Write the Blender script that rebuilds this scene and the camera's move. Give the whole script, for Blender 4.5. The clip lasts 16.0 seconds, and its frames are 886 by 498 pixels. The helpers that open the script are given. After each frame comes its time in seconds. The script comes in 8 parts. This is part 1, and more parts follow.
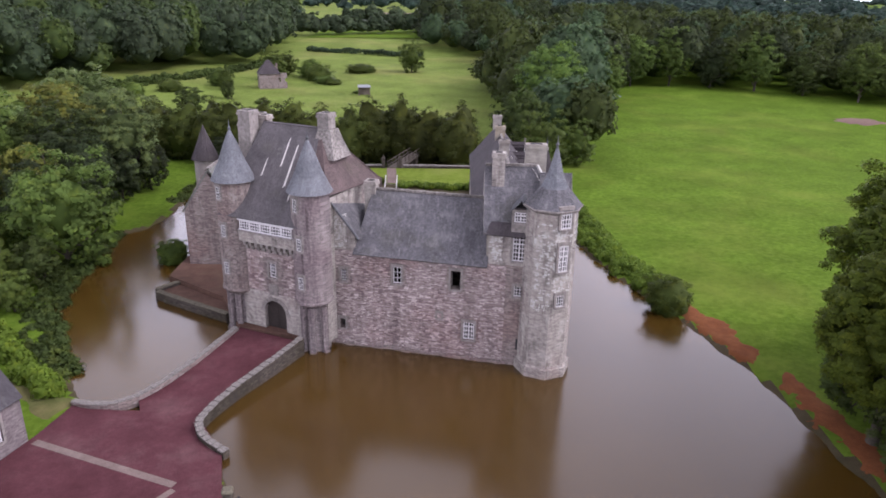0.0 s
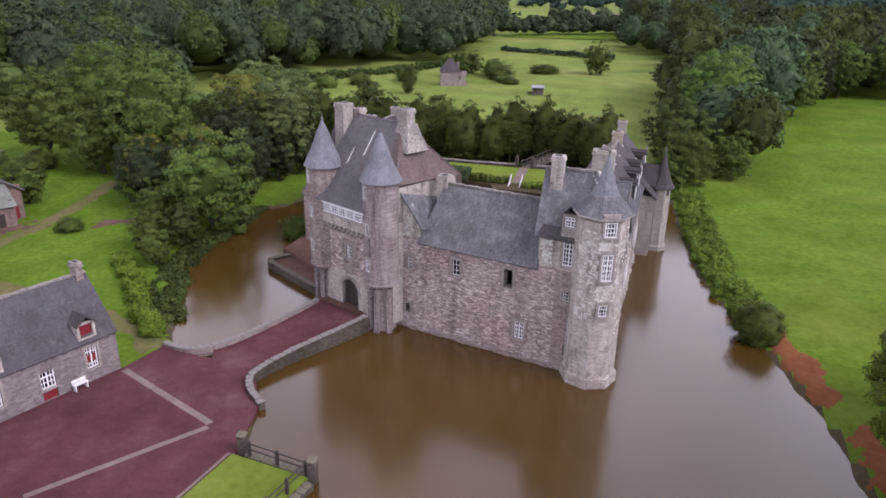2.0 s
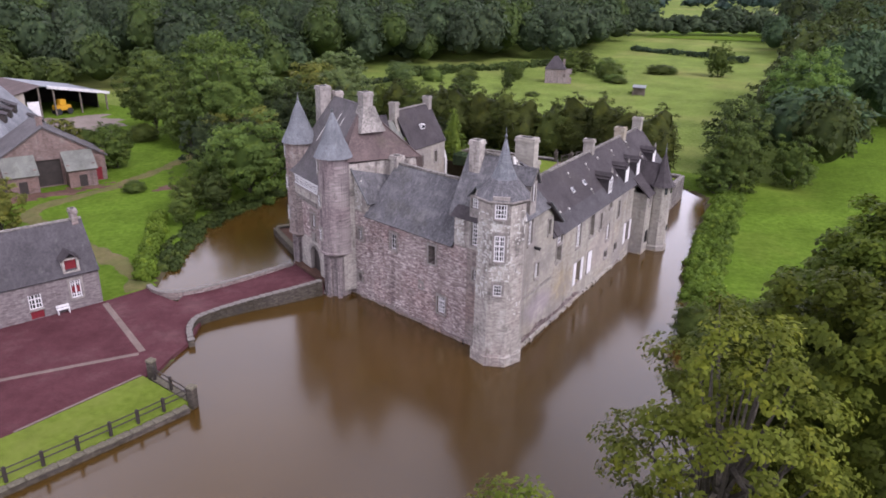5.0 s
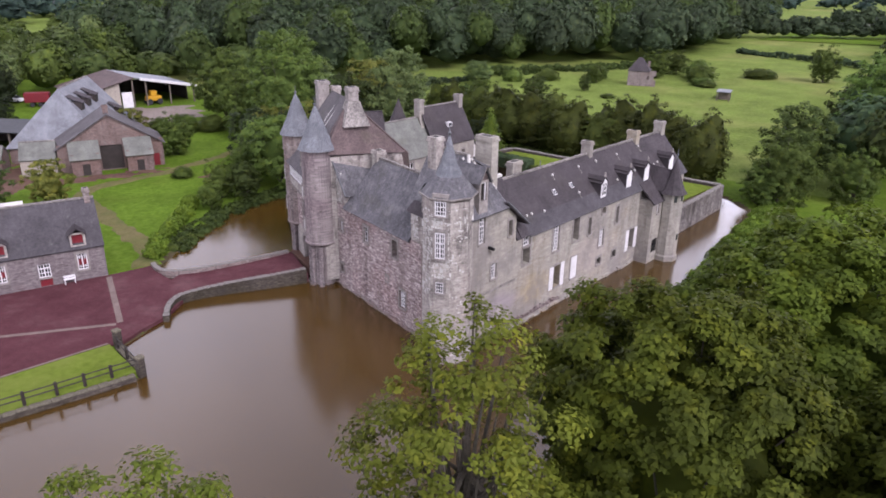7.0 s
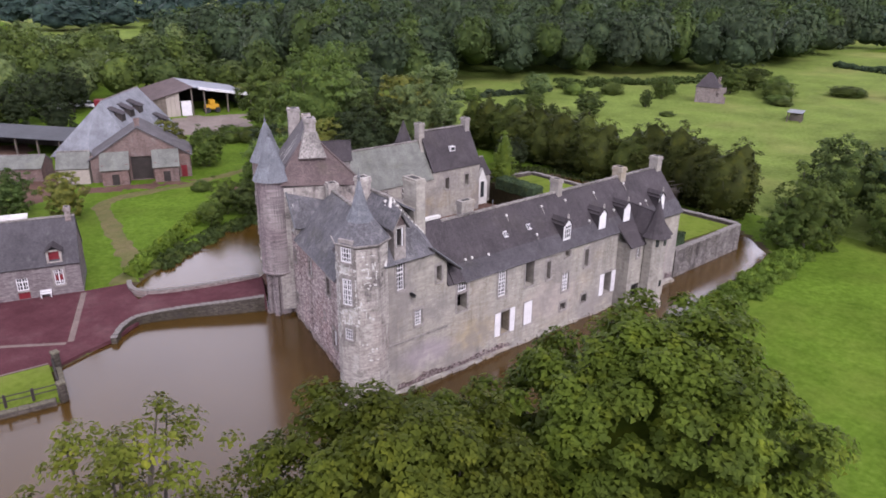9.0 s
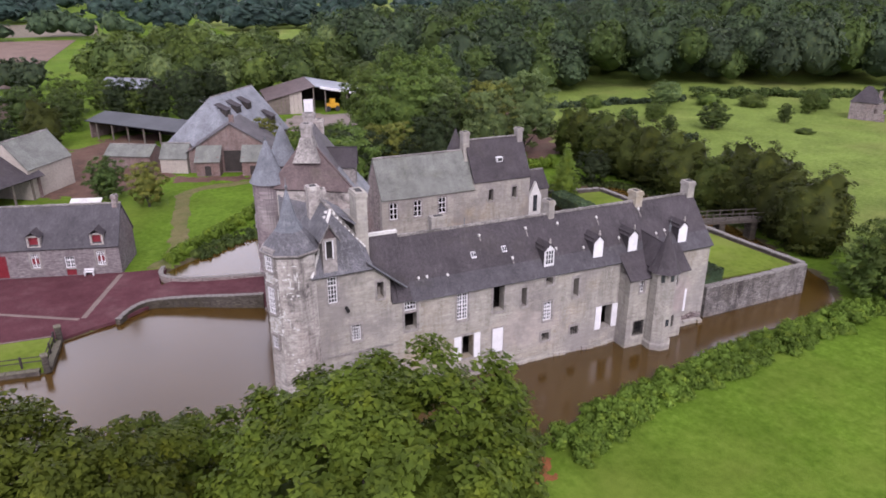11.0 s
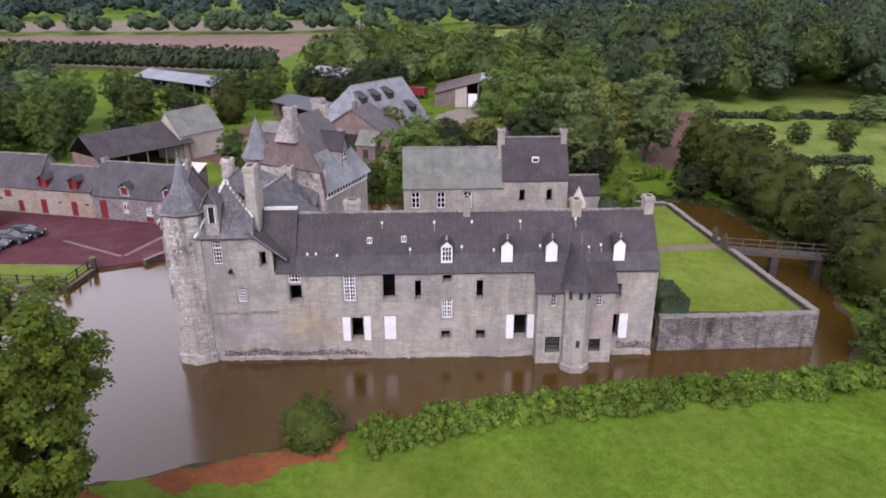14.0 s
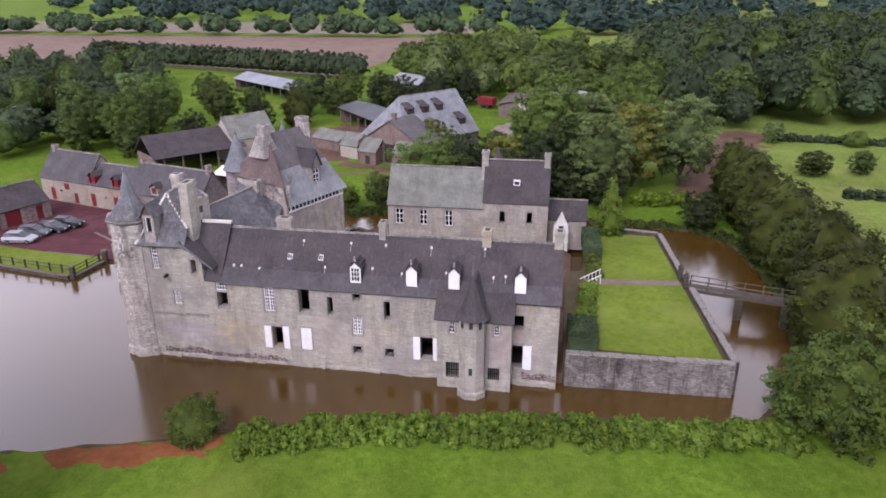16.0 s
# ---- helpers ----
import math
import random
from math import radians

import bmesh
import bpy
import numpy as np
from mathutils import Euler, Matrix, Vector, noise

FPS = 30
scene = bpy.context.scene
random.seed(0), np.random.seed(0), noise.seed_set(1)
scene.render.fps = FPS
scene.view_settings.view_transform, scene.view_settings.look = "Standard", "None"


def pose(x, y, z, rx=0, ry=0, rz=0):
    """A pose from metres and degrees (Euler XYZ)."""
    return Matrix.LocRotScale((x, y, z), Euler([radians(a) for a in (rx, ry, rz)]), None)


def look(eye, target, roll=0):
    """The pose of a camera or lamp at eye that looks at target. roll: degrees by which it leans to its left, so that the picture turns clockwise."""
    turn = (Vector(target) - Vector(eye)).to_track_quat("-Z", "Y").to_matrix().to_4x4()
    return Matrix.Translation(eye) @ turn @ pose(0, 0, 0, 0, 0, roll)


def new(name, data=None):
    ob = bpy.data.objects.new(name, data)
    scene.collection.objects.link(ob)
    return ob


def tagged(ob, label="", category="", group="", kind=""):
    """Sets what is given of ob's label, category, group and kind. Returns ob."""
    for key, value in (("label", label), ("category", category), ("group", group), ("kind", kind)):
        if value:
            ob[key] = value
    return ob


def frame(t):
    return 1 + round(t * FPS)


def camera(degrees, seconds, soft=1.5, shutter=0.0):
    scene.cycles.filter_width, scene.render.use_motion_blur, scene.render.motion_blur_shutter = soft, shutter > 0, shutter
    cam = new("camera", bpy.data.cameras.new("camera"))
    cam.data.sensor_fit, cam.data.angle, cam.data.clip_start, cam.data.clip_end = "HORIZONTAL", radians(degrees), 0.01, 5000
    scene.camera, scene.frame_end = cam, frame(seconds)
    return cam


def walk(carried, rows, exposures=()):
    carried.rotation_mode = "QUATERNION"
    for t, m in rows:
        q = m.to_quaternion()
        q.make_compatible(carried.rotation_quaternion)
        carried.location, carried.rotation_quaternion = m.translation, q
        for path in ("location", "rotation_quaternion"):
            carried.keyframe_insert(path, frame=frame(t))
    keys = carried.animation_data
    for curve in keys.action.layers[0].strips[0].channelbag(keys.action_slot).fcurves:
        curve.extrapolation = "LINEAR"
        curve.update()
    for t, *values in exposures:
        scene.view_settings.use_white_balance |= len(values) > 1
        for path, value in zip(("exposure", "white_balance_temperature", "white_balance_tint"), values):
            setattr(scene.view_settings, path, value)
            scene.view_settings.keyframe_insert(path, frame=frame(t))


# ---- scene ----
cam = camera(64.6, 16.0, soft=1.75)
METRES, EYE, TILT, LEAN, TURN = 120.0, 27.1, 0.0, 0.0, 0.0
ROWS = [
    (0.0, 0.0, 0.0, 0.0, 0.43, -20.34, -1.17),
    (0.5, 0.0203, -0.0016, 0.0007, 3.25, -20.4, -1.17),
    (1.0, 0.0434, -0.0022, 0.002, 8.58, -20.49, -1.11),
    (1.5, 0.0657, -0.0021, 0.0031, 13.71, -20.6, -1.12),
    (2.0, 0.0915, -0.0004, 0.0037, 17.74, -20.66, -1.02),
    (2.5, 0.1153, 0.0016, 0.0042, 19.15, -20.7, -1.11),
    (3.0, 0.1411, 0.0053, 0.0046, 21.22, -20.71, -1.08),
    (3.5, 0.1652, 0.0104, 0.0038, 23.51, -20.75, -1.1),
    (4.0, 0.1906, 0.0161, 0.0032, 26.05, -20.82, -1.07),
    (6.5, 0.3081, 0.0715, -0.0002, 38.82, -21.02, -0.86),
    (7.0, 0.3258, 0.0903, 0.0011, 41.2, -21.05, -0.81),
    (7.5, 0.3426, 0.1121, 0.0096, 43.88, -21.1, -0.79),
    (8.0, 0.3576, 0.1358, 0.018, 45.95, -21.09, -0.74),
    (8.5, 0.3704, 0.1589, 0.0215, 47.33, -21.07, -0.7),
    (9.0, 0.3844, 0.186, 0.0219, 49.75, -21.05, -0.63),
    (11.5, 0.4571, 0.3474, 0.0272, 67.46, -21.07, -0.11),
    (12.0, 0.4708, 0.3828, 0.027, 69.94, -21.07, -0.09),
    (12.5, 0.4838, 0.421, 0.0261, 73.79, -21.05, 0.0),
    (13.0, 0.4947, 0.46, 0.0254, 79.27, -21.04, 0.1),
    (13.5, 0.5029, 0.4954, 0.0243, 83.89, -21.02, 0.22),
    (14.0, 0.5114, 0.5455, 0.022, 87.2, -21.02, 0.19),
    (14.5, 0.5157, 0.5797, 0.024, 89.25, -21.04, 0.18),
    (15.0, 0.5183, 0.6163, 0.0308, 91.55, -21.05, 0.16),
    (15.5, 0.5191, 0.6578, 0.0389, 94.25, -21.01, 0.15),
    (16.0, 0.5179, 0.696, 0.0448, 98.25, -20.99, 0.19),
]
walk(cam, [(t, pose(0, 0, EYE, TILT, LEAN, TURN) @ pose(METRES * x, METRES * y, METRES * z, 90 + pitch, roll, yaw)) for t, x, y, z, yaw, pitch, roll in ROWS],
     exposures=[(0.0, 0.80, 5950, 28), (16.0, 0.80, 5950, 28)])

# ---------------------------------------------------------------- sky and light
world = bpy.data.worlds.new("overcast_sky")
scene.world = world
world.use_nodes = True
wn, wl = world.node_tree.nodes, world.node_tree.links
sky = wn.new("ShaderNodeTexSky")
sky.sky_type, sky.sun_disc = "NISHITA", False
sky.sun_elevation, sky.sun_rotation = radians(48), radians(105)
grey = wn.new("ShaderNodeHueSaturation")
grey.inputs["Saturation"].default_value = 0.22
wl.new(sky.outputs["Color"], grey.inputs["Color"])
cloud = wn.new("ShaderNodeTexNoise")
cloud.inputs["Scale"].default_value, cloud.inputs["Detail"].default_value = 2.6, 5.0
coord = wn.new("ShaderNodeTexCoord")
wl.new(coord.outputs["Generated"], cloud.inputs["Vector"])
band = wn.new("ShaderNodeMapRange")
band.inputs["From Min"].default_value, band.inputs["From Max"].default_value = 0.35, 0.7
band.inputs["To Min"].default_value, band.inputs["To Max"].default_value = 0.75, 1.4
wl.new(cloud.outputs["Fac"], band.inputs["Value"])
mul = wn.new("ShaderNodeVectorMath")
mul.operation = "SCALE"
mul.inputs[0].default_value = (5.7, 5.7, 5.85)
height = wn.new("ShaderNodeSeparateXYZ")
wl.new(coord.outputs["Generated"], height.inputs[0])
haze = wn.new("ShaderNodeMapRange")
haze.interpolation_type = "SMOOTHSTEP"
haze.inputs["From Min"].default_value, haze.inputs["From Max"].default_value = 0.0, 0.75
haze.inputs["To Min"].default_value, haze.inputs["To Max"].default_value = 2.5, 0.85
wl.new(height.outputs["Z"], haze.inputs["Value"])
both = wn.new("ShaderNodeMath")
both.operation = "MULTIPLY"
wl.new(band.outputs["Result"], both.inputs[0])
wl.new(haze.outputs["Result"], both.inputs[1])
wl.new(both.outputs[0], mul.inputs["Scale"])
veil = wn.new("ShaderNodeMix")
veil.data_type = "RGBA"
veil.inputs[0].default_value = 0.8
wl.new(grey.outputs["Color"], veil.inputs[6])
wl.new(mul.outputs["Vector"], veil.inputs[7])
back = wn["Background"]
back.inputs["Strength"].default_value = 0.15
wl.new(veil.outputs[2], back.inputs["Color"])

sun = new("sun", bpy.data.lights.new("sun", "SUN"))
sun.data.energy, sun.data.angle, sun.data.color = 2.25, radians(28), (1.0, 0.96, 0.9)
sun.matrix_world = look((92, 36, 88), (0, 60, 0))

# ---------------------------------------------------------------- materials
class Mat:
    """A node material with a few short ways to wire it."""

    def __init__(self, name, rough=0.85, metal=0.0, spec=0.3):
        self.m = bpy.data.materials.new(name)
        self.m.use_nodes = True
        self.n, self.l = self.m.node_tree.nodes, self.m.node_tree.links
        self.p = self.n["Principled BSDF"]
        self.p.inputs["Roughness"].default_value = rough
        self.p.inputs["Metallic"].default_value = metal
        self.p.inputs["Specular IOR Level"].default_value = spec
        self.tc = self.n.new("ShaderNodeTexCoord")

    def noise(self, scale, detail=4.0, rough=0.55, at="Object"):
        t = self.n.new("ShaderNodeTexNoise")
        t.inputs["Scale"].default_value = scale
        t.inputs["Detail"].default_value = detail
        t.inputs["Roughness"].default_value = rough
        self.l.new(self.tc.outputs[at] if isinstance(at, str) else at, t.inputs["Vector"])
        return t.outputs["Fac"]

    def ramp(self, fac, *stops):
        r = self.n.new("ShaderNodeValToRGB")
        e = r.color_ramp.elements
        while len(e) < len(stops):
            e.new(0.5)
        for el, (pos, c) in zip(e, stops):
            el.position = pos
            el.color = (*c, 1.0) if not isinstance(c, (int, float)) else (c, c, c, 1.0)
        self.l.new(fac, r.inputs["Fac"])
        return r.outputs["Color"]

    def mix(self, fac, a, b, how="MIX"):
        x = self.n.new("ShaderNodeMix")
        x.data_type, x.blend_type = "RGBA", how
        for sock, v in ((x.inputs[0], fac), (x.inputs[6], a), (x.inputs[7], b)):
            if isinstance(v, tuple):
                sock.default_value = (*v, 1.0)
            elif isinstance(v, (int, float)):
                sock.default_value = v
            else:
                self.l.new(v, sock)
        return x.outputs[2]

    def math(self, how, a, b):
        x = self.n.new("ShaderNodeMath")
        x.operation = how
        for sock, v in ((x.inputs[0], a), (x.inputs[1], b)):
            if isinstance(v, (int, float)):
                sock.default_value = v
            else:
                self.l.new(v, sock)
        return x.outputs[0]

    def rand(self):
        return self.n.new("ShaderNodeObjectInfo").outputs["Random"]

    def island(self):
        return self.n.new("ShaderNodeNewGeometry").outputs["Random Per Island"]

    def wobble(self, amount, scale):
        """UV in metres, pushed about by noise."""
        t = self.n.new("ShaderNodeTexNoise")
        t.inputs["Scale"].default_value, t.inputs["Detail"].default_value = scale, 2.0
        self.l.new(self.tc.outputs["UV"], t.inputs["Vector"])
        s = self.n.new("ShaderNodeVectorMath")
        s.operation = "MULTIPLY_ADD"
        self.l.new(t.outputs["Color"], s.inputs[0])
        s.inputs[1].default_value = (amount, amount, 0)
        self.l.new(self.tc.outputs["UV"], s.inputs[2])
        return s.outputs["Vector"]

    def bricks(self, vec, width, height, mortar, c1, c2, cm, smooth=0.3):
        b = self.n.new("ShaderNodeTexBrick")
        b.inputs["Scale"].default_value = 1.0
        b.inputs["Brick Width"].default_value, b.inputs["Row Height"].default_value = width, height
        b.inputs["Mortar Size"].default_value, b.inputs["Mortar Smooth"].default_value = mortar, smooth
        b.inputs["Color1"].default_value, b.inputs["Color2"].default_value = (*c1, 1), (*c2, 1)
        b.inputs["Mortar"].default_value = (*cm, 1)
        self.l.new(vec, b.inputs["Vector"])
        return b.outputs["Color"], b.outputs["Fac"]

    def colour(self, c):
        if isinstance(c, tuple):
            self.p.inputs["Base Color"].default_value = (*c, 1)
        else:
            self.l.new(c, self.p.inputs["Base Color"])
        return self

    def bump(self, h, dist=0.03, strength=0.6):
        b = self.n.new("ShaderNodeBump")
        b.inputs["Strength"].default_value, b.inputs["Distance"].default_value = strength, dist
        self.l.new(h, b.inputs["Height"])
        self.l.new(b.outputs["Normal"], self.p.inputs["Normal"])
        return self


def masonry(name, c1, c2, mortar, patch, patch_at, pale, width, height, gap, wob=0.12, relief=0.05, grime=0.6, con=1.0, pale_at=0.57, stains=False):
    """Coursed rubble: uneven blocks, pointing, stained patches, lichen and long rain streaks."""
    m = Mat(name, 0.92, spec=0.15)
    vec = m.wobble(wob, 1.3)
    col, fac = m.bricks(vec, width, height, gap, c1, c2, mortar)
    squash = m.n.new("ShaderNodeMapping")
    squash.inputs["Scale"].default_value = (1.0, 2.4, 1.0)
    m.l.new(vec, squash.inputs["Vector"])
    one = m.ramp(m.noise(2.6, 4.0, 0.65, squash.outputs["Vector"]), (0.3, 1 - 0.45 * con), (0.5, 1.0), (0.7, 1 + 0.42 * con))
    col = m.mix(1.0, col, one, "MULTIPLY")
    col = m.mix(m.ramp(m.noise(0.16, 4.0), (patch_at, 0.0), (patch_at + 0.14, 0.8)), col, m.mix(1.0, col, patch, "MULTIPLY"))
    col = m.mix(m.ramp(m.noise(0.9, 6.0, 0.72), (pale_at, 0.0), (pale_at + 0.13, 0.7)), col, pale)
    streak = m.n.new("ShaderNodeMapping")
    streak.inputs["Scale"].default_value = (1.1, 0.13, 1.0)
    m.l.new(m.tc.outputs["UV"], streak.inputs["Vector"])
    rain = m.noise(1.0, 5.0, 0.7, streak.outputs["Vector"])
    col = m.mix(m.ramp(rain, (0.34, grime), (0.5, 0.0)), col, m.mix(1.0, col, (0.36, 0.34, 0.36), "MULTIPLY"))
    col = m.mix(m.ramp(rain, (0.6, 0.0), (0.72, 0.35)), col, pale)
    col = m.mix(m.ramp(m.noise(0.45, 6.0, 0.75), (0.3, grime), (0.45, 0.0)), col, (0.038, 0.033, 0.033))
    if stains:
        col = south_stains(m, col)
    m.colour(col)
    h = m.mix(0.5, m.ramp(fac, (0.0, 1.0), (1.0, 0.0)), m.noise(6.0, 4.0))
    return m.bump(h, relief, 0.8).m


def plain(name, c, rough=0.8, grain=12.0, amount=0.25, metal=0.0, spec=0.3, relief=0.004):
    """One colour with grain and a larger unevenness."""
    m = Mat(name, rough, metal, spec)
    a = m.ramp(m.noise(grain, 5.0), (0.3, 1.0 - amount), (0.7, 1.0 + amount))
    b = m.ramp(m.noise(grain * 0.09, 4.0), (0.3, 1.0 - amount), (0.7, 1.0 + amount * 0.6))
    m.colour(m.mix(1.0, m.mix(1.0, c, a, "MULTIPLY"), b, "MULTIPLY"))
    return m.bump(m.noise(grain, 5.0), relief, 0.6).m


def slate(name, c1, c2, lichen, lichen_at, moss=(0.055, 0.055, 0.03), amount=0.7, freckle=0.0):
    """Thin slates in courses, with rain streaks, moss and lichen."""
    m = Mat(name, 0.8, spec=0.16)
    vec = m.wobble(0.03, 2.0)
    col, fac = m.bricks(vec, 0.2, 0.11, 0.008, c1, c2, tuple(v * 0.6 for v in c1), 0.2)
    streak = m.n.new("ShaderNodeMapping")
    streak.inputs["Scale"].default_value = (1.7, 0.14, 1.0)
    m.l.new(m.tc.outputs["UV"], streak.inputs["Vector"])
    run = m.noise(1.0, 5.0, 0.65, streak.outputs["Vector"])
    col = m.mix(1.0, col, m.ramp(run, (0.3, 0.9), (0.5, 1.0), (0.72, 1.1)), "MULTIPLY")
    col = m.mix(1.0, col, m.ramp(m.noise(0.5, 5.0, 0.65), (0.3, 0.72), (0.7, 1.3)), "MULTIPLY")
    col = m.mix(1.0, col, m.ramp(m.noise(7.0, 3.0, 0.7), (0.3, 0.8), (0.7, 1.22)), "MULTIPLY")
    col = m.mix(m.ramp(m.noise(0.28, 5.0, 0.65), (0.55, 0.0), (0.75, 0.5)), col, moss)
    col = m.mix(m.ramp(m.noise(0.8, 8.0, 0.78), (lichen_at, 0.0), (lichen_at + 0.14, amount)), col, lichen)
    if freckle:
        drip = m.n.new("ShaderNodeMapping")
        drip.inputs["Scale"].default_value = (4.2, 1.3, 1.0)
        m.l.new(m.tc.outputs["UV"], drip.inputs["Vector"])
        col = m.mix(m.ramp(m.noise(1.0, 6.0, 0.8, drip.outputs["Vector"]), (0.54, 0.0), (0.66, freckle)), col, lichen)
        col = m.mix(m.ramp(m.noise(1.3, 6.0, 0.75, drip.outputs["Vector"]), (0.3, freckle), (0.42, 0.0)), col, tuple(v * 0.55 for v in c1))
    m.colour(col)
    return m.bump(m.mix(0.4, m.ramp(fac, (0.0, 1.0), (1.0, 0.0)), m.noise(4.0)), 0.014, 0.5).m


def spot(m, where, centre, radii, solid, ragged=0.9):
    """A stain with a ragged edge round one place on a wall, as a mask."""
    move = m.n.new("ShaderNodeMapping")
    move.vector_type = "TEXTURE"
    move.inputs["Location"].default_value, move.inputs["Scale"].default_value = centre, radii
    m.l.new(where, move.inputs["Vector"])
    far = m.n.new("ShaderNodeVectorMath")
    far.operation = "LENGTH"
    m.l.new(move.outputs["Vector"], far.inputs[0])
    edge = m.math("ADD", far.outputs["Value"], m.math("MULTIPLY", m.math("SUBTRACT", m.noise(0.8, 6.0, 0.7, where), 0.5), 2 * ragged))
    return m.ramp(edge, (0.45, solid), (1.0, 0.0))


def south_stains(m, col):
    """What has run down and flaked off the wall over the south moat: an ochre patch, a lilac-grey rendered panel, pale scars."""
    where = m.n.new("ShaderNodeNewGeometry").outputs["Position"]
    col = m.mix(spot(m, where, (9.1, 57.4, 2.6), (6.0, 2.9, 1.7), 0.55), col, (0.300, 0.245, 0.142))
    col = m.mix(spot(m, where, (9.0, 52.4, 2.6), (6.0, 3.4, 1.5), 0.8, 0.5), col, (0.235, 0.203, 0.212))
    col = m.mix(spot(m, where, (9.2, 66.5, 3.2), (6.0, 4.5, 2.2), 0.6), col, (0.285, 0.250, 0.226))
    col = m.mix(spot(m, where, (9.4, 81.0, 4.0), (6.0, 3.0, 2.2), 0.6), col, (0.262, 0.205, 0.196))
    col = m.mix(m.ramp(m.noise(0.42, 6.0, 0.7, where), (0.54, 0.0), (0.66, 0.6)), col, (0.318, 0.294, 0.255))
    long = m.n.new("ShaderNodeMapping")
    long.inputs["Scale"].default_value = (1.0, 0.35, 3.2)
    m.l.new(where, long.inputs["Vector"])
    col = m.mix(1.0, col, m.ramp(m.noise(1.5, 5.0, 0.7, long.outputs["Vector"]), (0.32, 0.88), (0.68, 1.1)), "MULTIPLY")
    return m.mix(m.ramp(m.noise(0.3, 5.0, 0.65, where), (0.40, 0.62), (0.52, 0.0)), col, (0.152, 0.136, 0.130))


def stone_pieces(name, dark, mid, light, patch, top=1.25, stains=False):
    """Single wall stones: each its own tint, under shared stains."""
    m = Mat(name, 0.93, spec=0.15)
    tint = m.n.new("ShaderNodeMath")
    tint.operation = "FRACT"
    m.l.new(m.math("ADD", m.rand(), m.island()), tint.inputs[0])
    col = m.ramp(tint.outputs[0], (0.0, dark), (0.45, mid), (0.85, light), (1.0, tuple(v * top for v in light)))
    col = m.mix(m.ramp(m.noise(0.22, 5.0, 0.6, m.n.new("ShaderNodeNewGeometry").outputs["Position"]), (0.48, 0.0), (0.64, 0.75)), col, m.mix(1.0, col, patch, "MULTIPLY"))
    col = m.mix(1.0, col, m.ramp(m.noise(5.0, 5.0, 0.7), (0.3, 0.85), (0.7, 1.15)), "MULTIPLY")
    streak = m.n.new("ShaderNodeMapping")
    streak.inputs["Scale"].default_value = (1.0, 1.0, 0.12)
    m.l.new(m.n.new("ShaderNodeNewGeometry").outputs["Position"], streak.inputs["Vector"])
    rain = m.noise(0.9, 5.0, 0.7, streak.outputs["Vector"])
    col = m.mix(m.ramp(rain, (0.35, 0.75), (0.5, 0.0)), col, m.mix(1.0, col, (0.5, 0.48, 0.48), "MULTIPLY"))
    col = m.mix(m.ramp(rain, (0.58, 0.0), (0.74, 0.4)), col, tuple(v * 1.2 for v in light))
    if stains:
        col = south_stains(m, col)
    m.colour(col)
    return m.bump(m.noise(9.0, 4.0), 0.012, 0.6).m


RUBBLE = masonry("mauve_rubble_stone", (0.132, 0.105, 0.097), (0.226, 0.193, 0.178), (0.171, 0.146, 0.133), (0.95, 0.82, 0.8), 0.5, (0.286, 0.264, 0.243), 0.5, 0.15, 0.012, 0.05, 0.03, 0.55, 0.8)
STONES = stone_pieces("mauve_wall_stones", (0.152, 0.116, 0.114), (0.252, 0.205, 0.196), (0.352, 0.302, 0.280), (0.86, 0.72, 0.72), 1.35)
PALE_STONES = stone_pieces("pale_wall_stones", (0.226, 0.208, 0.180), (0.246, 0.228, 0.197), (0.264, 0.247, 0.214), (0.92, 0.84, 0.74), 1.1, True)
GREYSTONE = masonry("grey_dressed_stone", (0.2373, 0.2142, 0.1922), (0.2951, 0.2688, 0.2415), (0.2720, 0.2488, 0.2226), (0.88, 0.8, 0.8), 0.5, (0.4274, 0.4106, 0.3675), 0.5, 0.24, 0.006, 0.04, 0.018, 0.85, 0.8, 0.53)
PALESTONE = masonry("pale_weathered_stone", (0.2228, 0.2040, 0.1739), (0.2585, 0.2406, 0.2059), (0.2482, 0.2303, 0.1965), (1.0, 0.88, 0.68), 0.56, (0.3205, 0.3055, 0.2698), 0.5, 0.2, 0.006, 0.05, 0.018, 0.45, 0.4, stains=True)
DARKSTONE = masonry("damp_quay_stone", (0.044, 0.037, 0.031), (0.086, 0.073, 0.060), (0.064, 0.055, 0.046), (0.6, 0.6, 0.5), 0.42, (0.150, 0.138, 0.120), 0.45, 0.18, 0.02, pale_at=0.62)
QUAYCAP = plain("mossy_quay_stone", (0.110, 0.099, 0.072), 0.95, 7.0, 0.4, spec=0.15, relief=0.03)
TURRETSTONE = masonry("stained_turret_stone", (0.172, 0.148, 0.145), (0.226, 0.198, 0.190), (0.198, 0.174, 0.166), (0.72, 0.64, 0.68), 0.44, (0.330, 0.306, 0.288), 0.42, 0.22, 0.008, 0.04, 0.02, 1.0, 0.8, 0.6)
COPING = plain("lichened_coping_stone", (0.165, 0.151, 0.138), 0.95, 5.0, 0.5, spec=0.15, relief=0.03)
SOOT = plain("chimney_soot", (0.03, 0.028, 0.026), 0.95)
DRESSING = plain("granite_dressing", (0.198, 0.179, 0.165), 0.9, 4.0, 0.32, spec=0.2, relief=0.01)
SLATE = slate("dark_purple_slate", (0.041, 0.035, 0.037), (0.047, 0.040, 0.043), (0.122, 0.117, 0.112), 0.66, (0.047, 0.040, 0.033), 0.5, freckle=0.3)
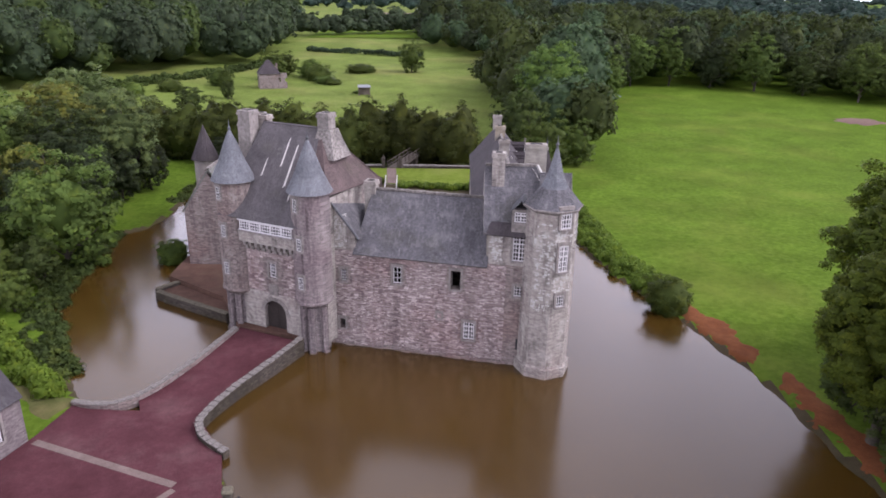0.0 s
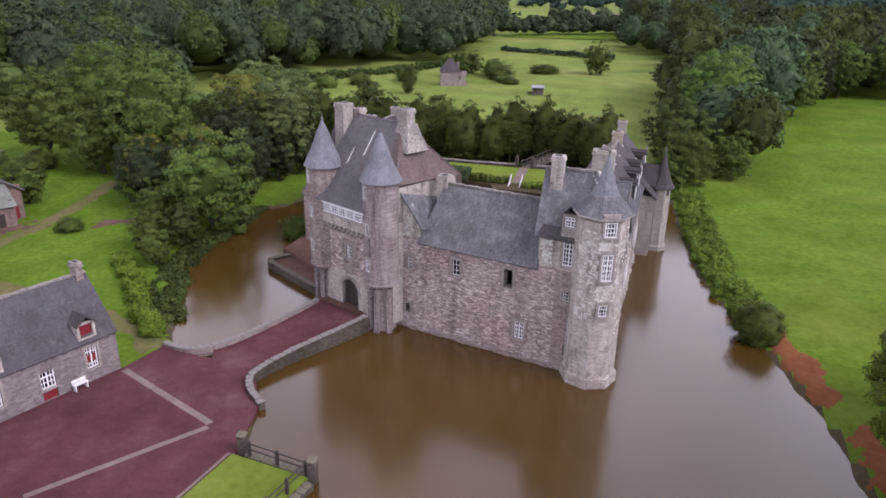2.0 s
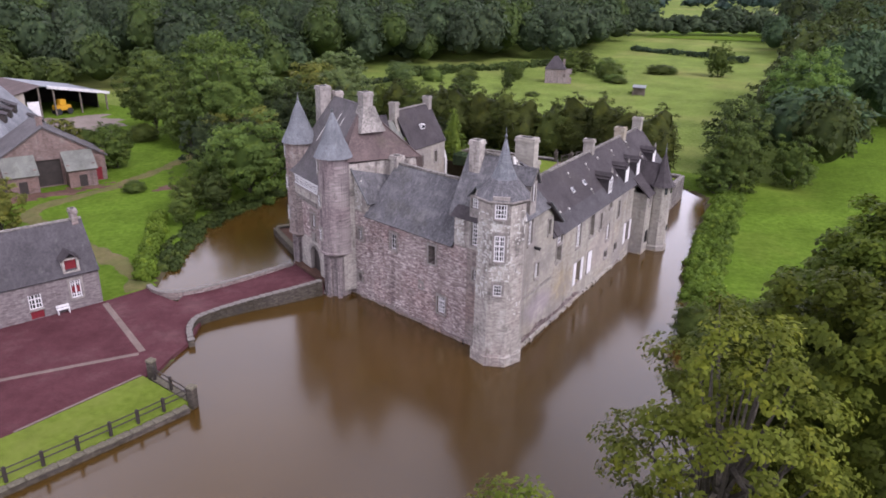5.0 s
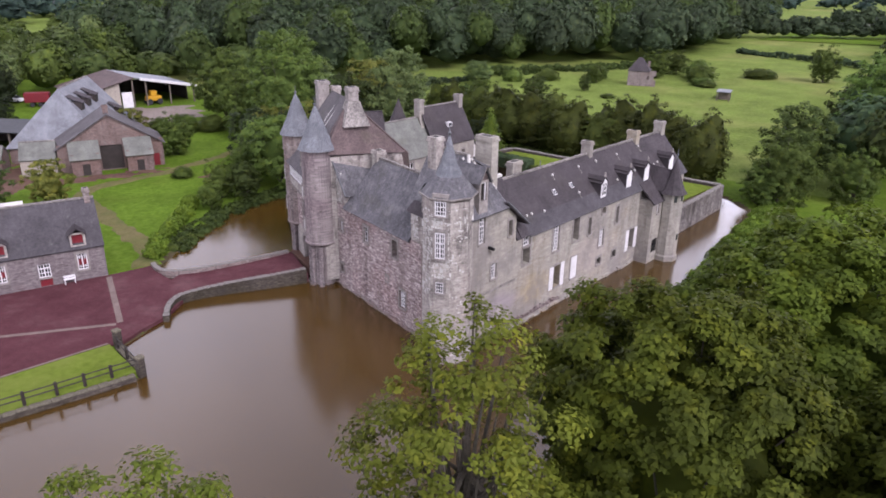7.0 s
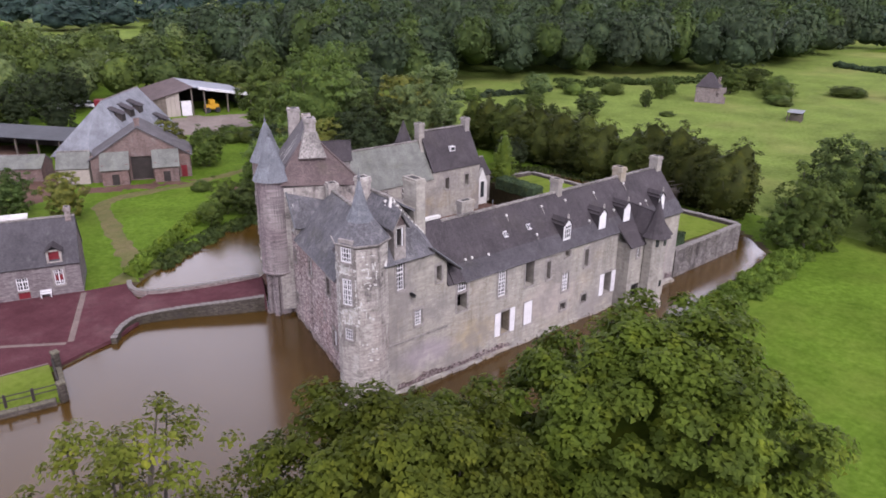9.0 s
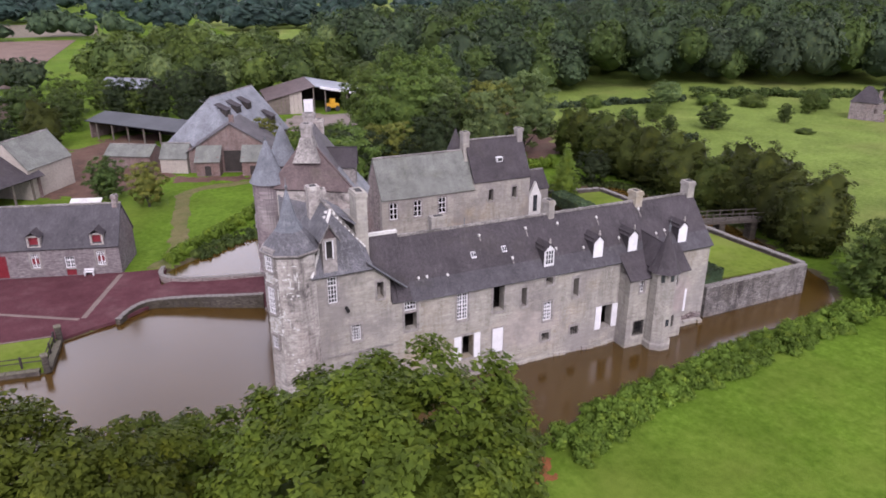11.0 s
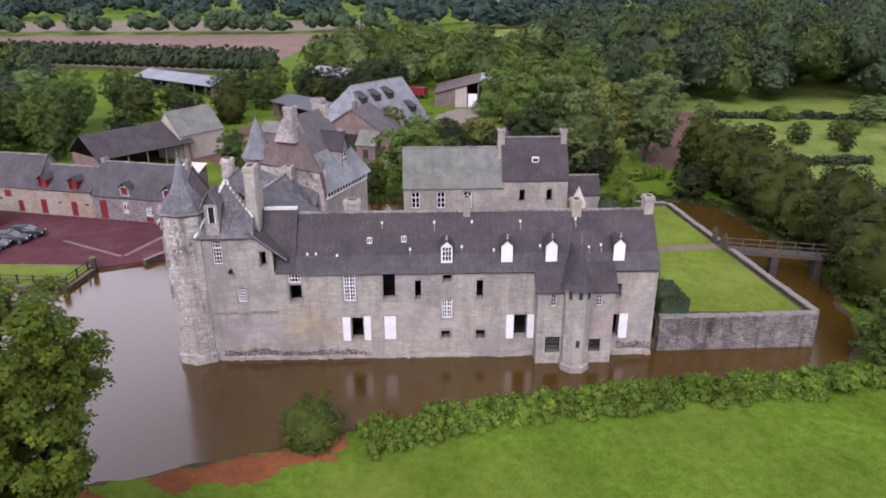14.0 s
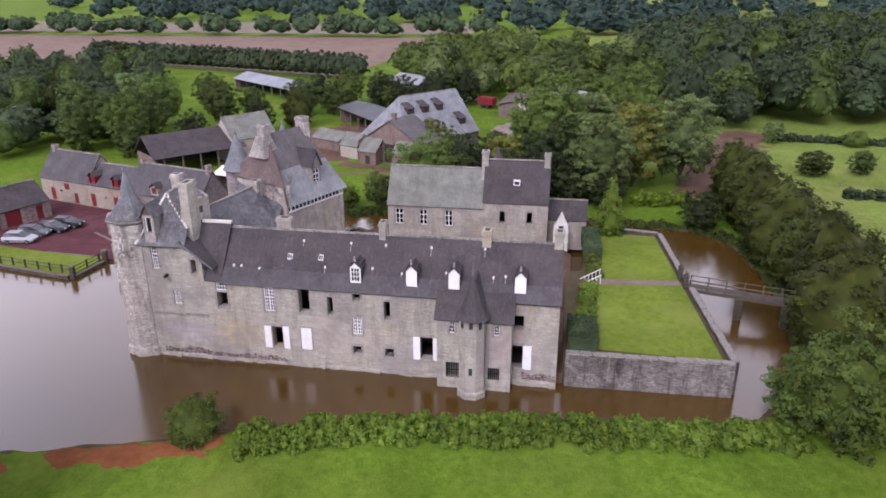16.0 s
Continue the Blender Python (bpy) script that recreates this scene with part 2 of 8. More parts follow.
SLATE_EAVE = slate("greyer_eaves_slate", (0.072, 0.066, 0.068), (0.083, 0.076, 0.078), (0.154, 0.149, 0.138), 0.6, (0.066, 0.063, 0.047), freckle=0.35)
SLATE_LOW = slate("relaid_eaves_slate", (0.050, 0.046, 0.050), (0.060, 0.055, 0.059), (0.132, 0.127, 0.122), 0.6, (0.055, 0.050, 0.042), freckle=0.3)
SLATE_BLUE = slate("blue_grey_slate", (0.077, 0.078, 0.088), (0.091, 0.091, 0.102), (0.182, 0.182, 0.182), 0.6, (0.072, 0.072, 0.066), freckle=0.3)
SLATE_CONE = slate("pale_blue_slate", (0.108, 0.113, 0.124), (0.128, 0.133, 0.144), (0.225, 0.228, 0.228), 0.57, (0.090, 0.095, 0.092), freckle=0.4)
SLATE_PALE = slate("pale_lichened_slate", (0.116, 0.118, 0.105), (0.129, 0.132, 0.117), (0.165, 0.165, 0.138), 0.52, (0.105, 0.110, 0.072), 0.4)
SLATE_MIX = slate("patchy_weathered_slate", (0.070, 0.068, 0.073), (0.096, 0.093, 0.099), (0.187, 0.184, 0.182), 0.52, (0.066, 0.063, 0.044), 0.45, 0.75)
SLATE_BROWN = slate("brown_slate", (0.072, 0.053, 0.051), (0.091, 0.067, 0.063), (0.176, 0.154, 0.143), 0.63, freckle=0.3)
LEAD = plain("lead_sheet", (0.088, 0.091, 0.096), 0.75, 3.0, 0.3)
WHITE = plain("white_paint", (0.520, 0.505, 0.505), 0.55, 14.0, 0.12)
RED = plain("red_paint", (0.130, 0.012, 0.017), 0.5, 9.0, 0.15)
WOOD = plain("grey_weathered_wood", (0.110, 0.091, 0.072), 0.85, 14.0, 0.3)
DARKWOOD = plain("dark_oak", (0.028, 0.022, 0.019), 0.7, 14.0, 0.3)
IRON = plain("dark_iron", (0.022, 0.022, 0.023), 0.5, 20.0, 0.2, 0.6)
# Near-black stand-in for the shade inside rooms, seen through openings.
INNER_SHADE = plain("inner_shade", (0.033, 0.030, 0.028), 0.95, 2.0, 0.3)
CREAM = plain("cream_render", (0.275, 0.242, 0.204), 0.9, 3.0, 0.15)
BRICK = masonry("farm_brick", (0.110, 0.077, 0.069), (0.165, 0.116, 0.102), (0.165, 0.138, 0.124), (1, 0.9, 0.85), 0.5, (0.231, 0.204, 0.187), 0.35, 0.13, 0.012, 0.05, 0.03, 0.5, 0.6)
WORNSTONE = stone_pieces("bare_wall_rubble", (0.050, 0.036, 0.036), (0.098, 0.073, 0.070), (0.190, 0.158, 0.150), (0.8, 0.7, 0.7), 1.2)
METALPALE = plain("pale_sheet_roof", (0.135, 0.146, 0.165), 0.5, 2.0, 0.25, 0.2)
RUBBER = plain("tyre_rubber", (0.02, 0.02, 0.02), 0.8)
METALROOF = plain("sheet_metal_roof", (0.165, 0.176, 0.193), 0.5, 2.0, 0.2, 0.3)
BARK = plain("bark", (0.055, 0.047, 0.036), 0.95, 6.0, 0.4, relief=0.03)


def glass_material():
    m = Mat("window_glass", 0.04, spec=0.5)
    m.colour((0.08, 0.09, 0.095))
    m.p.inputs["Transmission Weight"].default_value = 1.0
    m.p.inputs["IOR"].default_value = 1.12
    return m.m


GLASS = glass_material()


def grass_material(name, dark, mid, light, dry, big=0.05):
    m = Mat(name, 0.95, spec=0.03)
    col = m.ramp(m.noise(1.6, 8.0, 0.7), (0.3, dark), (0.5, mid), (0.68, light))
    col = m.mix(m.ramp(m.noise(big, 5.0, 0.6), (0.5, 0.0), (0.68, 0.7)), col, dry)
    col = m.mix(m.ramp(m.noise(0.35, 6.0, 0.75), (0.57, 0.0), (0.7, 0.5)), col, dark)
    col = m.mix(1.0, col, m.ramp(m.noise(0.13, 4.0, 0.6), (0.3, 0.78), (0.7, 1.18)), "MULTIPLY")
    m.colour(col)
    return m.bump(m.noise(5.0, 8.0, 0.7), 0.12, 0.9).m


FIELD = grass_material("pasture_grass", (0.0435, 0.080, 0.0068), (0.069, 0.118, 0.0108), (0.094, 0.145, 0.0182), (0.103, 0.134, 0.0205))
LAWN = grass_material("mown_lawn", (0.0700, 0.1015, 0.0120), (0.0940, 0.1300, 0.0170), (0.1140, 0.1500, 0.0250), (0.1220, 0.1400, 0.0330), 0.12)
MEADOW = grass_material("rough_meadow", (0.0700, 0.1020, 0.0180), (0.1080, 0.1500, 0.0300), (0.1450, 0.1820, 0.0460), (0.1700, 0.1720, 0.0560), 0.03)


def gravel_material(name, a, b, c):
    m = Mat(name, 0.95, spec=0.08)
    col = m.ramp(m.noise(0.18, 6.0, 0.65), (0.34, a), (0.52, b), (0.72, c))
    col = m.mix(1.0, col, m.ramp(m.noise(14.0, 4.0, 0.8), (0.3, 0.75), (0.7, 1.25)), "MULTIPLY")
    col = m.mix(1.0, col, m.ramp(m.noise(1.4, 5.0, 0.7), (0.3, 0.82), (0.7, 1.15)), "MULTIPLY")
    m.colour(col)
    return m.bump(m.noise(20.0, 4.0, 0.8), 0.02, 0.6).m


GRAVEL = gravel_material("red_schist_gravel", (0.0539, 0.0189, 0.0221), (0.0716, 0.0270, 0.0313), (0.1023, 0.0522, 0.0543))
GRAVEL_PALE = gravel_material("pale_gravel_strip", (0.1173, 0.0865, 0.0774), (0.1403, 0.1067, 0.0935), (0.1590, 0.1270, 0.1122))
DIRT = gravel_material("rust_red_earth", (0.099, 0.036, 0.014), (0.138, 0.050, 0.019), (0.165, 0.072, 0.030))
MUD = gravel_material("bank_mud", (0.039, 0.033, 0.017), (0.055, 0.044, 0.025), (0.066, 0.061, 0.028))
CROP = gravel_material("bare_crop_field", (0.110, 0.074, 0.058), (0.132, 0.091, 0.072), (0.154, 0.110, 0.088))
STUBBLE = gravel_material("pale_stubble", (0.105, 0.091, 0.063), (0.127, 0.107, 0.077), (0.149, 0.127, 0.094))
YARD = gravel_material("farm_yard", (0.1426, 0.1155, 0.0972), (0.1663, 0.1386, 0.1197), (0.1901, 0.1617, 0.1421))


def water_material():
    m = Mat("brown_moat_water", 0.17, spec=0.75)
    m.p.inputs["IOR"].default_value = 1.5
    m.colour(m.ramp(m.noise(0.06, 4.0), (0.35, (0.042, 0.022, 0.0035)), (0.65, (0.055, 0.030, 0.005))))
    h = m.mix(0.6, m.noise(2.2, 4.0, 0.6), m.noise(0.5, 3.0))
    return m.bump(h, 0.05, 0.14).m


WATER = water_material()


def leaf_material(name, dark, mid, light):
    """Leaves: each its own green, larger drifts of light and dark growth, each tree its own tone."""
    m = Mat(name, 0.65, spec=0.1)
    col = m.ramp(m.island(), (0.0, tuple(0.45 * a + 0.55 * b for a, b in zip(dark, mid))), (0.5, mid), (1.0, tuple(0.5 * a + 0.5 * b for a, b in zip(light, mid))))
    where = m.n.new("ShaderNodeNewGeometry").outputs["Position"]
    col = m.mix(1.0, col, m.ramp(m.noise(0.45, 4.0, 0.6, where), (0.32, 0.7), (0.68, 1.32)), "MULTIPLY")
    col = m.mix(1.0, col, m.ramp(m.noise(0.075, 2.0, 0.5, where), (0.34, 0.76), (0.68, 1.25)), "MULTIPLY")
    col = m.mix(m.ramp(m.noise(1.15, 2.0, 0.5, where), (0.52, 0.0), (0.7, 0.55)), col, m.mix(1.0, col, (1.9, 1.6, 1.0), "MULTIPLY"))
    hue = m.n.new("ShaderNodeHueSaturation")
    for sock, lo, hi in (("Hue", 0.492, 0.514), ("Value", 0.8, 1.25)):
        shift = m.n.new("ShaderNodeMapRange")
        shift.inputs["To Min"].default_value, shift.inputs["To Max"].default_value = lo, hi
        m.l.new(m.rand(), shift.inputs["Value"])
        m.l.new(shift.outputs["Result"], hue.inputs[sock])
    m.l.new(col, hue.inputs["Color"])
    m.colour(hue.outputs["Color"])
    thin, both = m.n.new("ShaderNodeBsdfTranslucent"), m.n.new("ShaderNodeMixShader")
    m.l.new(hue.outputs["Color"], thin.inputs["Color"])
    both.inputs[0].default_value = 0.38
    m.l.new(m.p.outputs["BSDF"], both.inputs[1])
    m.l.new(thin.outputs["BSDF"], both.inputs[2])
    m.l.new(both.outputs["Shader"], m.n["Material Output"].inputs["Surface"])
    return m.m


LEAF = leaf_material("broad_leaves", (0.0245, 0.0353, 0.0098), (0.0440, 0.0651, 0.0167), (0.0733, 0.1032, 0.0296))
# Blue raised in this dark green for the hazy look of distant woods.
LEAF_DARK = leaf_material("dark_leaves", (0.0235, 0.0376, 0.0186), (0.0415, 0.0626, 0.0322), (0.0685, 0.0928, 0.0460))
LEAF_FRESH = leaf_material("fresh_leaves", (0.0400, 0.0596, 0.0108), (0.0626, 0.0917, 0.0184), (0.0940, 0.1291, 0.0325))
LEAF_GREY = leaf_material("willow_leaves", (0.0575, 0.0920, 0.0295), (0.1040, 0.1512, 0.0499), (0.1549, 0.2041, 0.0783))
LEAF_GOLD = leaf_material("turning_leaves", (0.0562, 0.0650, 0.0142), (0.1045, 0.1137, 0.0236), (0.1607, 0.1625, 0.0377))
LEAF_WARM = leaf_material("thin_yellow_green_leaves", (0.0628, 0.0842, 0.0077), (0.0959, 0.1200, 0.0131), (0.1401, 0.1590, 0.0232))
# Leaves of the distance, with the blue of aerial haze mixed into their green.
LEAF_HAZE = leaf_material("hazed_far_leaves", (0.0174, 0.0330, 0.0281), (0.0300, 0.0529, 0.0420), (0.0475, 0.0760, 0.0562))
# Wood foliage made greyer and bluer in colour, imitating haze over the trees.
LEAF_WOOD_HAZE = leaf_material("hazed_wood_leaves", (0.0238, 0.0384, 0.0186), (0.0418, 0.0664, 0.0310), (0.0648, 0.0960, 0.0434))
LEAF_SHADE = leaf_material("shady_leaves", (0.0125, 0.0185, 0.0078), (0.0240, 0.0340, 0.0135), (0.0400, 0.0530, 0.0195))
METALDARK = plain("dark_sheet_roof", (0.039, 0.041, 0.044), 0.6, 2.0, 0.2, 0.2)
YELLOW = plain("yellow_machine_paint", (0.413, 0.220, 0.011), 0.5, 9.0, 0.1)
MUDRED = gravel_material("reddish_bare_track", (0.066, 0.041, 0.030), (0.094, 0.055, 0.041), (0.110, 0.077, 0.055))
LEAF_BANK = leaf_material("bank_tree_leaves", (0.0261, 0.0387, 0.0034), (0.0553, 0.0762, 0.0081), (0.0994, 0.1272, 0.0142))
LEAF_OLIVE = leaf_material("olive_leaves", (0.0180, 0.0255, 0.0052), (0.0360, 0.0470, 0.0090), (0.0680, 0.0780, 0.0165))

LIME = plain("old_limewash", (0.420, 0.406, 0.378), 0.95, 9.0, 0.2)
GLASSDARK = plain("dark_glass", (0.03, 0.032, 0.035), 0.08, spec=0.6, amount=0.1, relief=0.0)
LEAF_MID = leaf_material("light_green_leaves", (0.0404, 0.0684, 0.0134), (0.0728, 0.1132, 0.0229), (0.1066, 0.1596, 0.0398))
LEAF_LIME = leaf_material("bright_hedge_leaves", (0.0612, 0.0952, 0.0091), (0.0918, 0.1351, 0.0154), (0.1215, 0.1709, 0.0254))
LEAF_BRAMBLE = leaf_material("bramble_leaves", (0.0625, 0.1082, 0.0131), (0.1019, 0.1622, 0.0218), (0.1522, 0.2252, 0.0374))
BRIDGEWOOD = plain("damp_grey_wood", (0.061, 0.051, 0.041), 0.9, 14.0, 0.3)
SLATE_SILVER = slate("relaid_silver_slate", (0.132, 0.138, 0.144), (0.149, 0.154, 0.160), (0.231, 0.231, 0.226), 0.52, (0.110, 0.110, 0.105), 0.5, 0.3)

# ---------------------------------------------------------------- building tools
def finish(bm):
    """Normals outwards and UV in metres on every face."""
    bmesh.ops.recalc_face_normals(bm, faces=bm.faces)
    uv = bm.loops.layers.uv.verify()
    for f in bm.faces:
        n = f.normal
        t = Vector((-n.y, n.x, 0))
        if t.length < 0.05:
            t = Vector((1, 0, 0))
        t.normalize()
        b = n.cross(t)
        shift = 3.7 * math.atan2(n.y, n.x) if abs(n.z) < 0.98 else 0
        for lp in f.loops:
            lp[uv].uv = (lp.vert.co.dot(t) + shift, lp.vert.co.dot(b))


def mesh_of(name, bm, material):
    finish(bm)
    me = bpy.data.meshes.new(name)
    bm.to_mesh(me)
    bm.free()
    for m in material if isinstance(material, (list, tuple)) else [material]:
        me.materials.append(m)
    return me


def part(name, bm, material, parent, label="", m=None):
    """One mesh object under a thing or under a part."""
    ob = new(name, mesh_of(name, bm, material))
    ob.parent = parent
    if m is not None:
        ob.matrix_local = m
    if label:
        tagged(ob, label)
    return ob


def same(name, me, parent, m):
    """Another object on a mesh that is there already."""
    ob = new(name, me)
    ob.parent = parent
    ob.matrix_local = m
    return ob


def thing(name, label, category, m=None, group="", kind=""):
    ob = new(name)
    ob.empty_display_size = 0.5
    if m is not None:
        ob.matrix_world = m
    return tagged(ob, label, category, group, kind)


def setting(name, bm, material, label="", category=""):
    ob = new(name, mesh_of(name, bm, material))
    return tagged(ob, label or name.replace("_", " "), category or name.split("_")[0], kind="structure")


def box(bm, x0, x1, y0, y1, z0, z1, bevel=0.0):
    made = bmesh.ops.create_cube(bm, size=1.0, matrix=Matrix.Translation(((x0 + x1) / 2, (y0 + y1) / 2, (z0 + z1) / 2)) @ Matrix.Diagonal((abs(x1 - x0), abs(y1 - y0), abs(z1 - z0), 1)))
    if bevel:
        edges = {e for v in made["verts"] for e in v.link_edges}
        bmesh.ops.bevel(bm, geom=list(edges), offset=bevel, segments=1, affect="EDGES")
    return bm


def boxes(*rows):
    bm = bmesh.new()
    for r in rows:
        box(bm, *r)
    return bm


def solid(points, z0, z1, bm=None):
    """A prism on a plan polygon. z0 and z1: a height, or one for each corner."""
    bm = bm or bmesh.new()
    lo = [bm.verts.new((x, y, z0[i] if isinstance(z0, (list, tuple)) else z0)) for i, (x, y) in enumerate(points)]
    hi = [bm.verts.new((x, y, z1[i] if isinstance(z1, (list, tuple)) else z1)) for i, (x, y) in enumerate(points)]
    bm.faces.new(hi)
    bm.faces.new(lo[::-1])
    for i in range(len(points)):
        j = (i + 1) % len(points)
        bm.faces.new((lo[i], lo[j], hi[j], hi[i]))
    return bm


def slab(corners, thick, bm=None):
    """A sheet through 3D corners, thickened downwards along its normal."""
    bm = bm or bmesh.new()
    pts = [Vector(c) for c in corners]
    n = (pts[1] - pts[0]).cross(pts[2] - pts[0]).normalized()
    if n.z < 0:
        n = -n
    top = [bm.verts.new(p) for p in pts]
    low = [bm.verts.new(p - n * thick) for p in pts]
    bm.faces.new(top)
    bm.faces.new(low[::-1])
    for i in range(len(pts)):
        j = (i + 1) % len(pts)
        bm.faces.new((top[i], low[i], low[j], top[j]))
    return bm


def wall(length, z0, z1, thick, holes=(), x0=0.0, bm=None):
    """A wall along +x, its outer face at y = 0 and its inner one at y = thick, with openings (u0, u1, v0, v1) right through it."""
    bm = bm or bmesh.new()
    xs = sorted({x0, x0 + length, *[v for h in holes for v in h[:2]]})
    zs = sorted({z0, z1, *[v for h in holes for v in h[2:]]})
    cache = {}

    def v(x, y, z):
        key = (round(x, 4), y, round(z, 4))
        if key not in cache:
            cache[key] = bm.verts.new((x, y, z))
        return cache[key]

    def solid_at(i, j):
        if not (0 <= i < len(xs) - 1 and 0 <= j < len(zs) - 1):
            return False
        cx, cz = (xs[i] + xs[i + 1]) / 2, (zs[j] + zs[j + 1]) / 2
        return not any(h[0] < cx < h[1] and h[2] < cz < h[3] for h in holes)

    for i in range(len(xs) - 1):
        for j in range(len(zs) - 1):
            if not solid_at(i, j):
                continue
            a, b, c, d = xs[i], xs[i + 1], zs[j], zs[j + 1]
            bm.faces.new((v(a, 0, c), v(b, 0, c), v(b, 0, d), v(a, 0, d)))
            bm.faces.new((v(a, thick, d), v(b, thick, d), v(b, thick, c), v(a, thick, c)))
            for di, dj, p, q in ((-1, 0, (a, c), (a, d)), (1, 0, (b, d), (b, c)), (0, -1, (b, c), (a, c)), (0, 1, (a, d), (b, d))):
                if not solid_at(i + di, j + dj):
                    bm.faces.new((v(p[0], 0, p[1]), v(q[0], 0, q[1]), v(q[0], thick, q[1]), v(p[0], thick, p[1])))
    return bm


def ring(bm, outer, inner, z0, z1, sides=32, cx=0.0, cy=0.0, turn=0.0, top_outer=None, top_inner=None):
    """A round or many-sided shell."""
    to, ti = top_outer or outer, top_inner if top_inner is not None else inner
    rows = []
    for r, z in ((outer, z0), (to, z1), (ti, z1), (inner, z0)):
        rows.append([bm.verts.new((cx + r * math.cos(turn + math.tau * k / sides), cy + r * math.sin(turn + math.tau * k / sides), z)) for k in range(sides)])
    for k in range(sides):
        j = (k + 1) % sides
        for a in range(4):
            b = (a + 1) % 4
            bm.faces.new((rows[a][k], rows[a][j], rows[b][j], rows[b][k]))
    return bm


def lathe(profile, sides=32, cx=0.0, cy=0.0, turn=0.0, bm=None):
    """A body of revolution from (radius, height) pairs, closed at both ends."""
    bm = bm or bmesh.new()
    rows = []
    for r, z in profile:
        if r < 1e-4:
            rows.append([bm.verts.new((cx, cy, z))])
        else:
            rows.append([bm.verts.new((cx + r * math.cos(turn + math.tau * k / sides), cy + r * math.sin(turn + math.tau * k / sides), z)) for k in range(sides)])
    for a, b in zip(rows, rows[1:]):
        for k in range(sides):
            j = (k + 1) % sides
            f = [a[k % len(a)], a[j % len(a)], b[j % len(b)], b[k % len(b)]]
            f = list(dict.fromkeys(f))
            if len(f) > 2:
                bm.faces.new(f)
    for row in (rows[0], rows[-1]):
        if len(row) > 2:
            bm.faces.new(row)
    return bm


def tube(bm, points, radius, sides=6):
    """A round bar along a line of points; radius: one, or one for each point."""
    rows = []
    for i, p in enumerate(points):
        p = Vector(p)
        d = (Vector(points[min(i + 1, len(points) - 1)]) - Vector(points[max(i - 1, 0)])).normalized()
        s = d.orthogonal().normalized()
        t = d.cross(s)
        r = radius[i] if isinstance(radius, (list, tuple)) else radius
        rows.append([bm.verts.new(p + (s * math.cos(math.tau * k / sides) + t * math.sin(math.tau * k / sides)) * r) for k in range(sides)])
    for a, b in zip(rows, rows[1:]):
        for k in range(sides):
            j = (k + 1) % sides
            bm.faces.new((a[k], a[j], b[j], b[k]))
    bm.faces.new(rows[0][::-1])
    bm.faces.new(rows[-1])
    return bm


WINDOW_MESHES = {}


def window(parent, m, w, h, cols=4, rows=6, bar=True, glazed=True, surround=True, inset=0.12, shut=0.0, stone=None):
    """A casement in an opening whose outer face lies in y = 0: x is across, z up, from the opening's lower middle."""
    key = (round(w, 2), round(h, 2), cols, rows, bar, glazed, surround, shut, stone)
    if key not in WINDOW_MESHES:
        t, thin = min(0.09, 0.11 * w), min(0.03, 0.035 * w)
        f = bmesh.new()
        if glazed:
            xs, zs = [-w / 2 + t], [t]
            for c in range(1, cols):
                thick = 0.055 if bar and c * 2 == cols else thin
                xs += [-w / 2 + w * c / cols - thick, -w / 2 + w * c / cols + thick]
            for r in range(1, rows):
                thick = 0.055 if bar and r == round(rows * 0.64) else thin
                zs += [h * r / rows - thick, h * r / rows + thick]
            xs.append(w / 2 - t), zs.append(h - t)
            panes = [(xs[2 * i], xs[2 * i + 1], zs[2 * j], zs[2 * j + 1]) for i in range(len(xs) // 2) for j in range(len(zs) // 2)]
            wall(w, 0, h, 0.07, panes, -w / 2, f)
            bmesh.ops.translate(f, verts=f.verts, vec=(0, inset, 0))
        s = bmesh.new()
        if surround:
            b = 0.17
            box(s, -w / 2 - b, -w / 2 - 0.002, -0.035, 0.25, -0.02, h + 0.02)
            box(s, w / 2 + 0.002, w / 2 + b, -0.035, 0.25, -0.02, h + 0.02)
            box(s, -w / 2 - b, w / 2 + b, -0.04, 0.25, h + 0.022, h + 0.022 + 0.24)
        sill = boxes((-w / 2 - 0.1, w / 2 + 0.1, -0.09, 0.3, -0.13, -0.003))
        g = boxes((-w / 2 + t, w / 2 - t, inset + 0.03, inset + 0.042, t, h - t))
        WINDOW_MESHES[key] = (mesh_of("window", f, WHITE) if glazed else None, mesh_of("surround", s, stone or DRESSING) if surround else None,
                              mesh_of("sill", sill, DRESSING), mesh_of("pane", g, GLASS) if glazed else None)
        if not glazed:
            f.free(), g.free()
    f, s, sill, g = WINDOW_MESHES[key]
    base = same("window" if glazed else "window_opening", f or s or sill, parent, m)
    if f:
        if s:
            same("surround", s, base, Matrix.Identity(4))
        pane = same("pane", g, base, Matrix.Identity(4))
        pane.visible_shadow = False
    if f or s:
        same("sill", sill, base, Matrix.Identity(4))
    return base


SHUTTER = {}


def shutter(parent, m, w, h, material=None):
    material = material or WHITE
    key = (round(w, 2), round(h, 2), material.name)
    if key not in SHUTTER:
        bm = boxes((-w / 2, w / 2, -0.06, -0.02, 0, h))
        for z in (h * 0.18, h * 0.82):
            box(bm, -w / 2 + 0.03, w / 2 - 0.03, -0.085, -0.061, z - 0.06, z + 0.06)
        n = max(3, int(w / 0.18))
        for k in range(n):
            x = -w / 2 + w * (k + 0.5) / n
            box(bm, x - w / n * 0.46, x + w / n * 0.46, -0.07, -0.0605, 0.01, h - 0.01)
        SHUTTER[key] = mesh_of("shutter", bm, material)
    return same("shutter", SHUTTER[key], parent, m)


